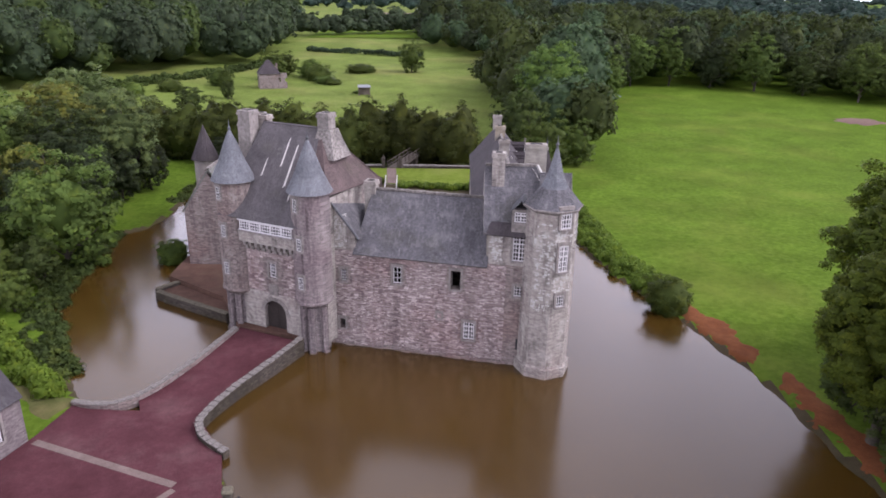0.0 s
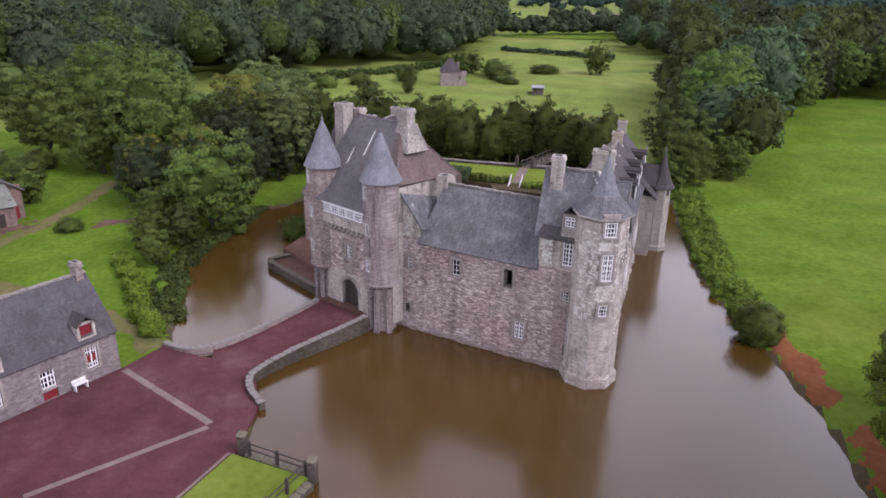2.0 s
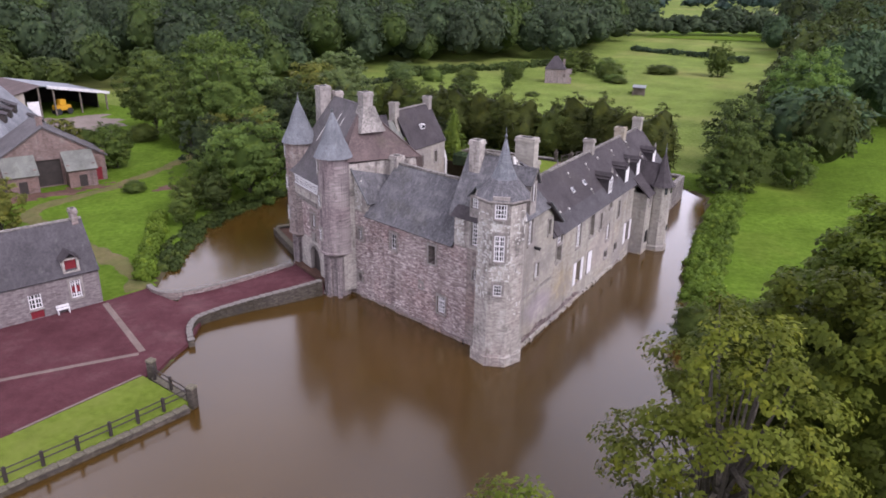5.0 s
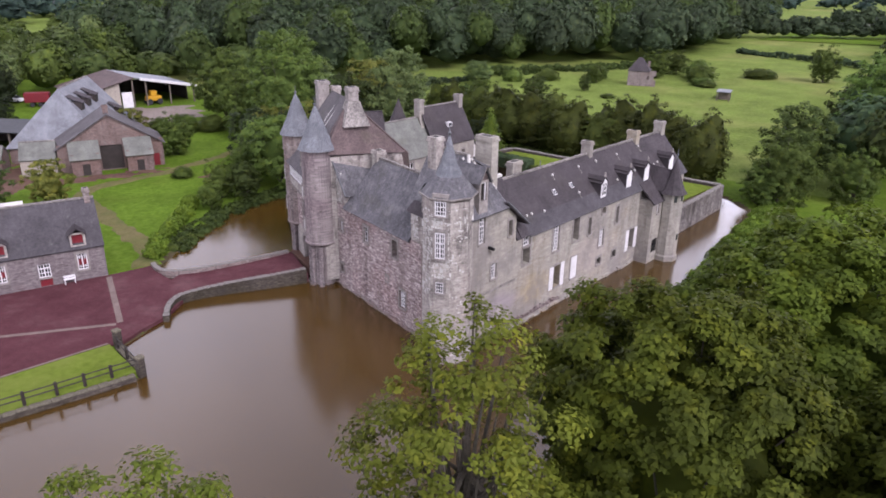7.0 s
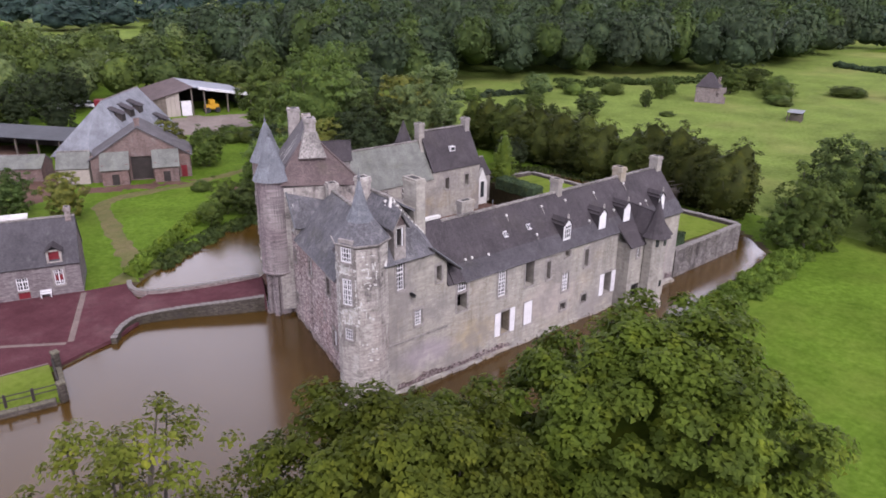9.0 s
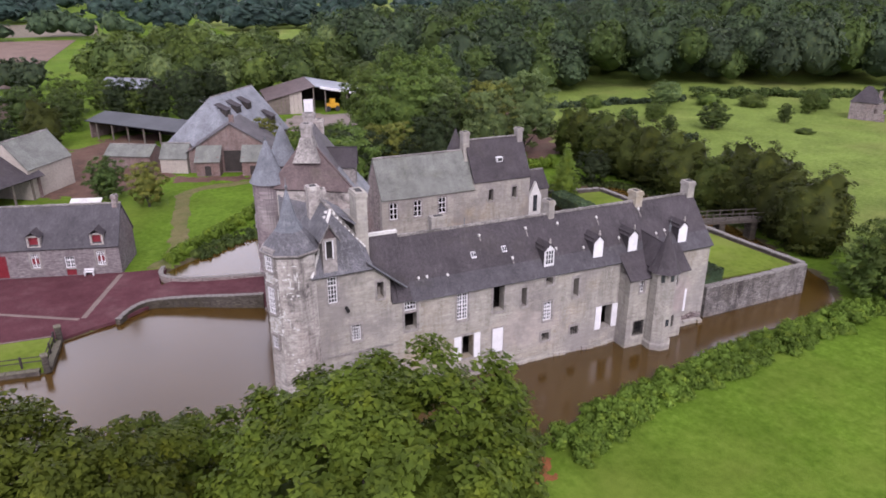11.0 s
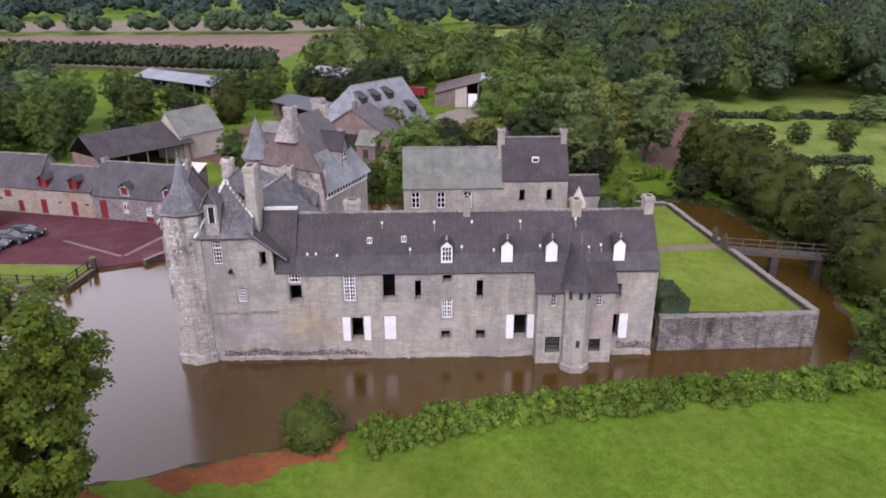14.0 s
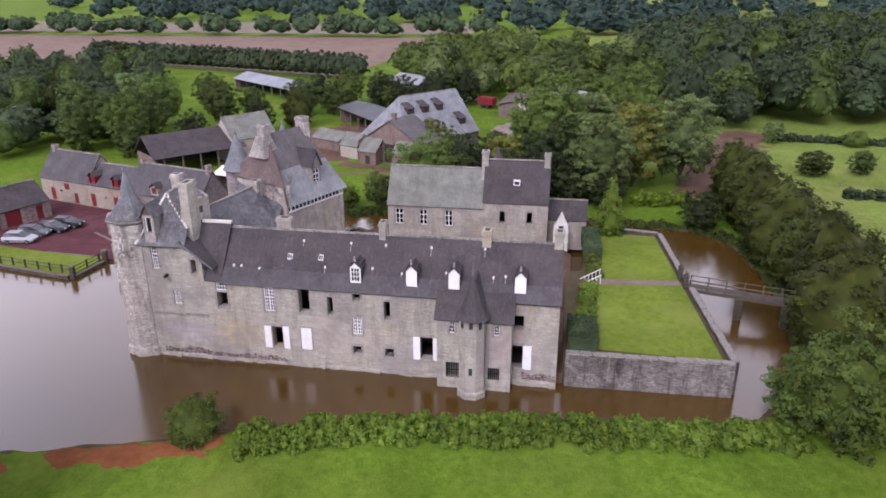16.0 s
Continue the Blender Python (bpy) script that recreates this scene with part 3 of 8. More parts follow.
def chimney(parent, x, y, z0, z1, wx, wy, material, pots=0, name="chimney", taper=0.0):
    bm = bmesh.new()
    a, b = wx / 2, wy / 2
    k = 1 + taper
    lo = [bm.verts.new((x + sx * a * k, y + sy * b * k, z0)) for sx, sy in ((-1, -1), (1, -1), (1, 1), (-1, 1))]
    hi = [bm.verts.new((x + sx * a, y + sy * b, z1 - 0.35)) for sx, sy in ((-1, -1), (1, -1), (1, 1), (-1, 1))]
    for i in range(4):
        j = (i + 1) % 4
        bm.faces.new((lo[i], lo[j], hi[j], hi[i]))
    bm.faces.new(lo[::-1])
    bm.faces.new(hi)
    box(bm, x - a - 0.08, x + a + 0.08, y - b - 0.08, y + b + 0.08, z1 - 0.346, z1 - 0.18)
    box(bm, x - a - 0.03, x + a + 0.03, y - b - 0.03, y + b + 0.03, z1 - 0.178, z1)
    ob = part(name, bm, material, parent)
    part("flue", boxes((x - a * 0.55, x + a * 0.55, y - b * 0.55, y + b * 0.55, z1 + 0.002, z1 + 0.03)), SOOT, ob)
    for i in range(pots):
        px = x + (i - (pots - 1) / 2) * 0.5 if wx >= wy else x
        py = y + (i - (pots - 1) / 2) * 0.5 if wy > wx else y
        part("chimney_pot", lathe([(0.13, z1), (0.11, z1 + 0.4), (0.0, z1 + 0.4)], 10, px, py), BRICK, ob)
    return ob


def gable_roof(parent, x0, x1, y0, y1, ze, zr, material, over=0.25, thick=0.16, yr=None, name="roof", hip0=0.0, hip1=0.0):
    """Two slopes on a ridge along x. hip0, hip1: how far the ridge stops short of either end."""
    yr = (y0 + y1) / 2 if yr is None else yr
    k = (zr - ze) / (yr - y0)
    bm = bmesh.new()
    a0, a1 = x0 - (over if hip0 else 0.08), x1 + (over if hip1 else 0.08)
    r0, r1 = (x0 + hip0 if hip0 else a0), (x1 - hip1 if hip1 else a1)
    lo, hi, zl = y0 - over, y1 + over, ze - over * k
    slab([(a0, lo, zl), (a1, lo, zl), (r1, yr, zr), (r0, yr, zr)], thick, bm)
    slab([(a1, hi, zl), (a0, hi, zl), (r0, yr, zr), (r1, yr, zr)], thick, bm)
    if hip0:
        slab([(a0, hi, zl), (a0, lo, zl), (r0, yr, zr)], thick, bm)
    if hip1:
        slab([(a1, lo, zl), (a1, hi, zl), (r1, yr, zr)], thick, bm)
    ob = part(name, bm, material, parent)
    ridge = bmesh.new()
    n = max(2, int((r1 - r0) / 0.45))
    for i in range(n):
        s = (r1 - r0) / n
        box(ridge, r0 + s * i + 0.01, r0 + s * (i + 1) - 0.01, yr - 0.13, yr + 0.13, zr - 0.09, zr + 0.05 + 0.012 * (i % 3))
    part("ridge_tiles", ridge, COPING, ob)
    return ob


def gable_end(parent, x, thick, y0, y1, ze, zr, material, name="gable", z0=None):
    """The triangle over an end wall, in the plane x."""
    bm = bmesh.new()
    ym = (y0 + y1) / 2
    pts = [(y0, ze), (y1, ze), (ym, zr)]
    if z0 is not None:
        pts = [(y0, z0), (y1, z0), (y1, ze), (ym, zr), (y0, ze)]
    a = [bm.verts.new((x, y, z)) for y, z in pts]
    b = [bm.verts.new((x + thick, y, z)) for y, z in pts]
    bm.faces.new(a), bm.faces.new(b[::-1])
    for i in range(len(pts)):
        j = (i + 1) % len(pts)
        bm.faces.new((a[i], a[j], b[j], b[i]))
    return part(name, bm, material, parent)


def cut_stones(x0, x1, z0, z1, holes, seed, row=(0.1, 0.2), long=(0.22, 0.62)):
    """Stones of a coursed wall along +x, as (x, z, width, height), clear of the openings."""
    rng = random.Random(seed)
    out, z = [], z0
    while z < z1 - 0.08:
        h = min(rng.uniform(*row), z1 - z)
        x = x0 - rng.random() * 0.3
        while x < x1 - 0.1:
            w = rng.uniform(*long)
            a, b = max(x, x0), min(x + w, x1)
            if b - a > 0.1 and not any(q[0] - 0.2 < b and a < q[1] + 0.2 and q[2] - 0.16 < z + h and z < q[3] + 0.3 for q in holes):
                out.append(((a + b) / 2, z + h / 2, (b - a) * 0.97, h * 0.94))
            x += w
        z += h
    return out


def stone_face(ob, x0, x1, z0, z1, holes, seed, material, near=None, y=0.0, proud=(0.008, 0.035), row=(0.1, 0.2), long=(0.22, 0.62)):
    """A face of single stones, proud of their joints. near: the stretch (x0, x1, z0, z1) whose stones are objects of their own."""
    rng = random.Random(seed + 1)
    kinds = []
    for k in range(6):
        bm = boxes((-0.5, 0.5, -1, 1, -0.5, 0.5, 0.06))
        for v in bm.verts:
            v.co += Vector((rng.uniform(-0.07, 0.07), 0, rng.uniform(-0.07, 0.07)))
        kinds.append(mesh_of("stone", bm, material))
    V, Fc, count = [], [], 0
    for x, z, w, h in cut_stones(x0, x1, z0, z1, holes, seed, row, long):
        out = rng.uniform(*proud)
        if near and near[0] < x < near[1] and near[2] < z < near[3] and count < 300:
            same("stone", kinds[count % 6], ob, Matrix.Translation((x, y, z)) @ Matrix.Diagonal((w, out, h, 1)))
            count += 1
            continue
        i = len(V)
        j = [rng.uniform(-0.02, 0.02) for _ in range(8)]
        ring4 = [(x - w / 2 + j[0], z - h / 2 + j[1]), (x + w / 2 + j[2], z - h / 2 + j[3]), (x + w / 2 + j[4], z + h / 2 + j[5]), (x - w / 2 + j[6], z + h / 2 + j[7])]
        V += [(px, y + 0.03, pz) for px, pz in ring4]
        V += [(x + (px - x) * 0.9, y - out, z + (pz - z) * 0.8) for px, pz in ring4]
        Fc += [(i + 4, i + 5, i + 6, i + 7)] + [(i + k, i + (k + 1) % 4, i + 4 + (k + 1) % 4, i + 4 + k) for k in range(4)]
    me = bpy.data.meshes.new("wall_stones")
    me.from_pydata(V, [], Fc)
    me.materials.append(material)
    tagged(same("wall_stone_rest", me, ob, Matrix.Identity(4)), kind="stuff")


def footing(ob, x0, x1, depth, top, seed, material, y=0.0):
    """A worn, uneven course of larger stones along the waterline."""
    rng = random.Random(seed)
    x = x0
    while x < x1 - 0.05:
        w = min(rng.uniform(0.35, 1.0), x1 - x)
        t = top * rng.uniform(0.3, 1.2)
        d = depth * rng.uniform(0.3, 1.15)
        part("footing_stone", solid([(x + 0.01, y - d), (x + w - 0.01, y - d * rng.uniform(0.85, 1.1)), (x + w - 0.01, y + 0.02), (x + 0.01, y + 0.02)], -1.3, [t * 0.75, t * 0.7, t, t]), material, ob)
        x += w


def worn_band(ob, x0, x1, z0, z1, seed):
    """Dark rubble laid bare in a ragged band where the facing stones have fallen off."""
    rng = random.Random(seed)
    V, Fc = [], []
    n = int((x1 - x0) / 0.16)
    for k in range(n):
        x = x0 + (x1 - x0) * (k + 0.5) / n
        full = 0.7 + 0.9 * noise.noise(Vector((x * 0.55, seed, 0)))
        top = z0 + (z1 - z0) * min(1.0, max(0.12, full)) * rng.uniform(0.85, 1.1)
        z = z0 + 0.12 * noise.noise(Vector((x * 0.8, seed, 4)))
        while z < top:
            h = rng.uniform(0.08, 0.15)
            w, i, out = rng.uniform(0.075, 0.14), len(V), rng.uniform(0.016, 0.04)
            q = [(x - w, z), (x + w, z + rng.uniform(-0.02, 0.02)), (x + w * 0.9, z + h), (x - w * 0.9, z + h * rng.uniform(0.8, 1.0))]
            V += [(a, 0.02, b) for a, b in q] + [(x + (a - x) * 0.8, -out, z + h / 2 + (b - z - h / 2) * 0.75) for a, b in q]
            Fc += [(i + 4, i + 5, i + 6, i + 7)] + [(i + j, i + (j + 1) % 4, i + 4 + (j + 1) % 4, i + 4 + j) for j in range(4)]
            z += h
    me = bpy.data.meshes.new("worn_band")
    me.from_pydata(V, [], Fc)
    me.materials.append(WORNSTONE)
    tagged(same("bare_rubble", me, ob, Matrix.Identity(4)), "dark bare rubble where the facing has fallen", kind="stuff")


def lime_patches(ob, m, x0, x1, z0, z1, n, seed, material, y=-0.012):
    """Flakes of old limewash left on a wall."""
    rng = random.Random(seed)
    bm = bmesh.new()
    for k in range(2 * n):
        cx, cz = rng.uniform(x0, x1), rng.uniform(z0, z1)
        a, b = rng.uniform(0.05, 0.22), rng.uniform(0.03, 0.11)
        if rng.random() < 0.25:
            a, b = b, a * 1.6
        pts = [(cx + a * rng.uniform(0.5, 1.1) * math.cos(q), cz + b * rng.uniform(0.5, 1.1) * math.sin(q)) for q in [math.tau * i / 9 for i in range(9)]]
        top = [bm.verts.new((px, y, pz)) for px, pz in pts]
        low = [bm.verts.new((px, y + 0.03, pz)) for px, pz in pts]
        bm.faces.new(top)
        for i in range(9):
            j = (i + 1) % 9
            bm.faces.new((low[i], low[j], top[j], top[i]))
    tagged(part("flaked_limewash", bm, material, ob, m=m), kind="stuff")


def leaf_mesh(name, blobs, count, size, material, seed, core=1, loose=0.0):
    """Leaf sprays scattered over clumps (x, y, z, radius, squash), with a dark uneven core behind them."""
    rng = np.random.default_rng(seed)
    B = np.array(blobs, float)
    wgt = B[:, 3] ** 2
    pick = rng.choice(len(B), count, p=wgt / wgt.sum())
    d = rng.normal(size=(count, 3))
    d[:, 2] += 0.25
    d /= np.linalg.norm(d, axis=1)[:, None]
    rad = B[pick, 3] * (1.0 - 0.22 * rng.random(count) ** 2 + 0.12 * rng.random(count) ** 4)
    if loose:
        rad = B[pick, 3] * (0.88 + loose * rng.random(count) ** 2)
    c = B[pick, :3] + d * rad[:, None] * np.stack([np.ones(count), np.ones(count), B[pick, 4]], 1)
    n = 0.7 * d + rng.normal(scale=0.5, size=(count, 3))
    n[:, 2] += 0.2
    n /= np.linalg.norm(n, axis=1)[:, None]
    t = np.cross(n, rng.normal(size=(count, 3)))
    t /= np.linalg.norm(t, axis=1)[:, None]
    b = np.cross(n, t)
    s = size * (0.55 + 0.9 * rng.random(count))[:, None]
    v = np.empty((count, 3, 3))
    v[:, 0] = c - t * s
    v[:, 1] = c + t * s * 0.5 - b * s * 0.85 + n * s * 0.15
    v[:, 2] = c + t * s * 0.6 + b * s * 0.8 - n * s * 0.3
    f = np.arange(count * 3).reshape(-1, 3)
    soft = d * 0.5 + n * 0.5
    soft[:, 2] += 0.1
    soft = np.repeat(soft / np.linalg.norm(soft, axis=1)[:, None], 3, 0)
    verts, faces = [tuple(p) for p in v.reshape(-1, 3)], [tuple(q) for q in f]
    if core:
        bm = bmesh.new()
        for x, y, z, r, q in blobs:
            made = bmesh.ops.create_icosphere(bm, subdivisions=core, radius=1.0)
            for w in made["verts"]:
                k = 0.9 * r * (0.84 + 0.35 * noise.noise(w.co * 1.9 + Vector((x, y, z))))
                w.co = Vector((x + w.co.x * k, y + w.co.y * k, z + w.co.z * k * q))
        off = len(verts)
        bm.verts.index_update()
        bm.normal_update()
        soft = np.concatenate([soft, np.array([w.normal for w in bm.verts])])
        verts += [tuple(w.co) for w in bm.verts]
        faces += [tuple(off + w.index for w in g.verts) for g in bm.faces]
        bm.free()
    me = bpy.data.meshes.new(name)
    me.from_pydata(verts, [], faces)
    me.materials.append(material)
    me.polygons.foreach_set("use_smooth", np.ones(len(me.polygons), bool))
    me.normals_split_custom_set_from_vertices(soft.tolist())
    return me


def crown_form(rng, lobes=9, low=-0.3):
    """An uneven outline: how far a crown reaches in each direction, about 0.7 to 1.1."""
    way = rng.normal(size=(lobes, 3))
    way[:, 2] = np.abs(way[:, 2]) + low
    way /= np.linalg.norm(way, axis=1)[:, None]
    reach, wide = 0.16 + 0.2 * rng.random(lobes), 0.34 + 0.22 * rng.random(lobes)

    def form(q):
        a = np.arccos(np.clip(q @ way.T, -1, 1))
        return 0.76 + np.max(reach * np.exp(-(a / wide) ** 2), axis=1)

    return form


def sphere_ways(rng, count, low):
    """Even, slightly scattered directions, none pointing further down than low."""
    z = 1 - (1 - low) * (np.arange(count) + 0.5) / count
    a = np.arange(count) * 2.39996 + rng.uniform(-0.5, 0.5, count)
    flat = np.sqrt(1 - z * z)
    d = np.stack([flat * np.cos(a), flat * np.sin(a), z], 1) + rng.normal(scale=0.07, size=(count, 3))
    return d / np.linalg.norm(d, axis=1)[:, None]


def sprays(rng, centre, out, rc, per, leaf, flat=0.78, mess=0.34):
    """Leaves in tufts at the ends of twigs. Gives the place, the lie and the shading normal of each leaf."""
    n = len(centre)
    count = np.maximum(3, (per * (rc / rc.mean()) ** 2).astype(int))
    who = np.repeat(np.arange(n), count)
    m = len(who)
    g = rng.normal(size=(m, 3))
    g /= np.linalg.norm(g, axis=1)[:, None]
    g[:, 2] = np.where(rng.random(m) < 0.7, np.abs(g[:, 2]), g[:, 2])
    q = g * (rng.random(m) ** 0.45)[:, None]
    c = centre[who] + q * rc[who][:, None] * np.array([1, 1, flat])
    nrm = 0.4 * out[who] + 0.45 * g + rng.normal(scale=mess, size=(m, 3)) + np.array([0, 0, 0.4])
    nrm /= np.linalg.norm(nrm, axis=1)[:, None]
    soft = 0.55 * out[who] + 0.6 * g + 0.25 * nrm + np.array([0, 0, 0.15])
    soft /= np.linalg.norm(soft, axis=1)[:, None]
    t = np.cross(nrm, rng.normal(size=(m, 3)))
    t /= np.linalg.norm(t, axis=1)[:, None]
    return c, nrm, t, np.cross(nrm, t), leaf * (0.6 + 0.8 * rng.random(m))[:, None], soft


def crown_mesh(name, height, radius, base, clumps, per, leaf, material, seed, rc=(0.1, 0.18), inner=0.25, core=0.72, cone=False, four=False, low=-0.9):
    """A crown of leaf tufts round an uneven egg between base * height and the top. Gives the mesh and the tufts' places."""
    rng = np.random.default_rng(seed)
    form = crown_form(rng)
    mid, half = (base + 1) / 2 * height, (1 - base) / 2 * height

    def place(d, far):
        p = d * far[:, None] * np.array([radius, radius, half])
        if cone:
            p[:, :2] *= np.clip(1.15 - 0.62 * (p[:, 2:] / half + 0.7), 0.12, 1.2)
        return p + np.array([0, 0, mid])

    d = sphere_ways(rng, clumps, low)
    deep = np.where(rng.random(clumps) < inner, rng.uniform(0.45, 0.82, clumps), rng.uniform(0.84, 1.04, clumps))
    centre = place(d, form(d) * deep)
    size = radius * rng.uniform(*rc, clumps)
    c, nrm, t, b, s, soft = sprays(rng, centre, d, size, per, leaf)
    if four:
        v = np.stack([c - t * s, c - b * s * 0.55 + nrm * s * 0.12, c + t * s, c + b * s * 0.55 + nrm * s * 0.12], 1)
    else:
        v = np.stack([c - t * s, c + t * s * 0.6 - b * s * 0.8, c + t * s * 0.6 + b * s * 0.8], 1)
    k = v.shape[1]
    verts, faces = v.reshape(-1, 3).tolist(), np.arange(len(c) * k).reshape(-1, k).tolist()
    soft = np.repeat(soft, k, 0)
    if core:
        bm = bmesh.new()
        bmesh.ops.create_icosphere(bm, subdivisions=3, radius=1.0)
        w = np.array([x.co for x in bm.verts])
        bm.verts.index_update()
        rough = np.array([noise.noise(x.co * 3.1 + Vector((seed, 0, 0))) for x in bm.verts])
        off = len(verts)
        verts += place(w, form(w) * core * (1 + 0.22 * rough)).tolist()
        faces += [[off + x.index for x in f.verts] for f in bm.faces]
        soft = np.concatenate([soft, w])
        bm.free()
    me = bpy.data.meshes.new(name)
    me.from_pydata(verts, [], faces)
    me.materials.append(material)
    me.polygons.foreach_set("use_smooth", np.ones(len(me.polygons), bool))
    me.normals_split_custom_set_from_vertices(soft.tolist())
    return me, centre


def trunk_mesh(seed, height, radius, ends, base):
    """A tapered trunk with limbs to some of the leaf tufts."""
    rng = random.Random(seed)
    bm = bmesh.new()
    top = height * (base + 0.5)
    pts = [(0, 0, -0.3), (rng.uniform(-0.15, 0.15), rng.uniform(-0.15, 0.15), height * base * 0.6), (rng.uniform(-0.4, 0.4), rng.uniform(-0.4, 0.4), top)]
    tube(bm, pts, [radius * 1.25, radius * 0.85, radius * 0.3], 8)
    for b in ends:
        s = Vector(pts[1]).lerp(Vector(pts[2]), rng.uniform(0.1, 0.9))
        e = Vector(b)
        mid = s.lerp(e, 0.5) + Vector((0, 0, -0.06 * height * rng.random()))
        tube(bm, [s, mid, e], [radius * 0.36, radius * 0.2, radius * 0.06], 5)
    return mesh_of("trunk", bm, BARK)


TREES = {}


def tree_kind(key, height, radius, clumps, per, leaf, material, seed, base=0.3, limbs=16, **form):
    crown, tufts = crown_mesh("crown_" + key, height, radius, base, clumps, per, leaf, material, seed, **form)
    TREES[key] = (crown, trunk_mesh(seed, height, 0.02 * height + 0.05, tufts[::max(1, len(tufts) // limbs)], base))


def tree(key, x, y, z=0.4, turn=0.0, scale=1.0, label="broad green leafy tree standing in grass", tall=1.0, name="tree", group=""):
    crown, trunk = TREES[key]
    ob = thing(name, label, "tree", Matrix.Translation((x, y, z)) @ Matrix.Rotation(turn, 4, "Z") @ Matrix.Diagonal((scale, scale, scale * tall, 1)), group)
    same("trunk", trunk, ob, Matrix.Identity(4))
    same("crown", crown, ob, Matrix.Identity(4))
    return ob


def unit_crown(seed, clumps, per, leaf, fine=2):
    """A far crown, one metre in radius and two high: tufts of leaves round an uneven core."""
    rng = np.random.default_rng(seed)
    form = crown_form(rng, 7)
    d = sphere_ways(rng, clumps, -0.45)
    c, nrm, t, b, s, soft = sprays(rng, d * (form(d) * rng.uniform(0.86, 1.05, clumps))[:, None], d, rng.uniform(0.13, 0.24, clumps), per, leaf, 0.75, 0.3)
    v = np.stack([c - t * s, c + t * s * 0.6 - b * s * 0.8, c + t * s * 0.6 + b * s * 0.8], 1).reshape(-1, 3)
    f = np.arange(len(c) * 3).reshape(-1, 3)
    bm = bmesh.new()
    bmesh.ops.create_icosphere(bm, subdivisions=fine, radius=1.0)
    w = np.array([x.co for x in bm.verts])
    bm.verts.index_update()
    g = np.array([[x.index for x in q.verts] for q in bm.faces])
    bm.free()
    return v, f, w * form(w)[:, None] * 0.86, g, np.repeat(soft, 3, 0), w


def inside(poly, x, y):
    hit = False
    for (ax, ay), (bx, by) in zip(poly, poly[1:] + poly[:1]):
        if (ay > y) != (by > y) and x < ax + (y - ay) / (by - ay) * (bx - ax):
            hit = not hit
    return hit


def ground_z(x, y):
    return float(land_height(np.array([x]), np.array([y]))[0][0])


def wood(name, spots, material, label, clumps=24, per=10, size=0.2, seed=1, category="woodland", fine=2):
    """Many crowns in one mesh. spots: x, y, z of the foot, crown radius, height."""
    kinds = [unit_crown(seed + k, clumps, per, size, fine) for k in range(6)]
    V, Q, Tq, N, off = [], [], [], [], 0
    rng = np.random.default_rng(seed)
    for i, (x, y, z, r, h) in enumerate(spots):
        v, f, w, g, nv, nw = kinds[rng.integers(6)]
        a = rng.random() * 6.28
        rot = np.array([[math.cos(a), -math.sin(a), 0], [math.sin(a), math.cos(a), 0], [0, 0, 1]])
        sc = np.array([r * rng.uniform(0.85, 1.2), r, min(h * 0.52, r * 1.45)])
        at = np.array([x, y, z + h - sc[2] * 0.97])
        V += [(v @ rot.T) * sc + at, (w @ rot.T) * sc + at]
        N += [nv @ rot.T, nw @ rot.T]
        Q.append(f + off)
        Tq.append(g + off + len(v))
        off += len(v) + len(w)
    V, Q, Tq = np.concatenate(V), np.concatenate(Q), np.concatenate(Tq)
    me = bpy.data.meshes.new(name)
    me.vertices.add(len(V))
    me.vertices.foreach_set("co", V.astype(np.float32).ravel())
    loops = np.concatenate([Q.ravel(), Tq.ravel()])
    me.loops.add(len(loops))
    me.loops.foreach_set("vertex_index", loops.astype(np.int32))
    starts = np.concatenate([np.arange(len(Q)) * 3, len(Q) * 3 + np.arange(len(Tq)) * 3])
    me.polygons.add(len(starts))
    me.polygons.foreach_set("loop_start", starts.astype(np.int32))
    me.update(calc_edges=True)
    me.validate()
    me.materials.append(material)
    me.polygons.foreach_set("use_smooth", np.ones(len(me.polygons), bool))
    N = np.concatenate(N)
    me.normals_split_custom_set_from_vertices((N / np.linalg.norm(N, axis=1)[:, None]).tolist())
    return tagged(new(name, me), label, category, kind="stuff")


def mixed_wood(name, spots, tones, label, clumps, per, size, seed):
    """A wood of several kinds of tree, each kind one mesh."""
    rng = random.Random(seed)
    heaps = [[] for _ in tones]
    for p in spots:
        heaps[rng.choices(range(len(tones)), [w for m, w, tint in tones])[0]].append(p)
    for k, (heap, (m, w, tint)) in enumerate(zip(heaps, tones)):
        wood(name, heap, m, tint + " " + label, clumps, per, size, seed + 10 * k)


def spread(poly, step, seed, radius=(3.5, 5.5), height=(11, 17), keep=1.0):
    rng = random.Random(seed)
    xs, ys = [p[0] for p in poly], [p[1] for p in poly]
    out = []
    y = min(ys)
    row = 0
    while y < max(ys):
        x = min(xs) + (row % 2) * step / 2
        while x < max(xs):
            px, py = x + rng.uniform(-0.35, 0.35) * step, y + rng.uniform(-0.35, 0.35) * step
            if inside(poly, px, py) and rng.random() < keep:
                out.append((px, py, ground_z(px, py) - 0.3, rng.uniform(*radius), rng.uniform(*height)))
            x += step
        y += step * 0.87
        row += 1
    return out

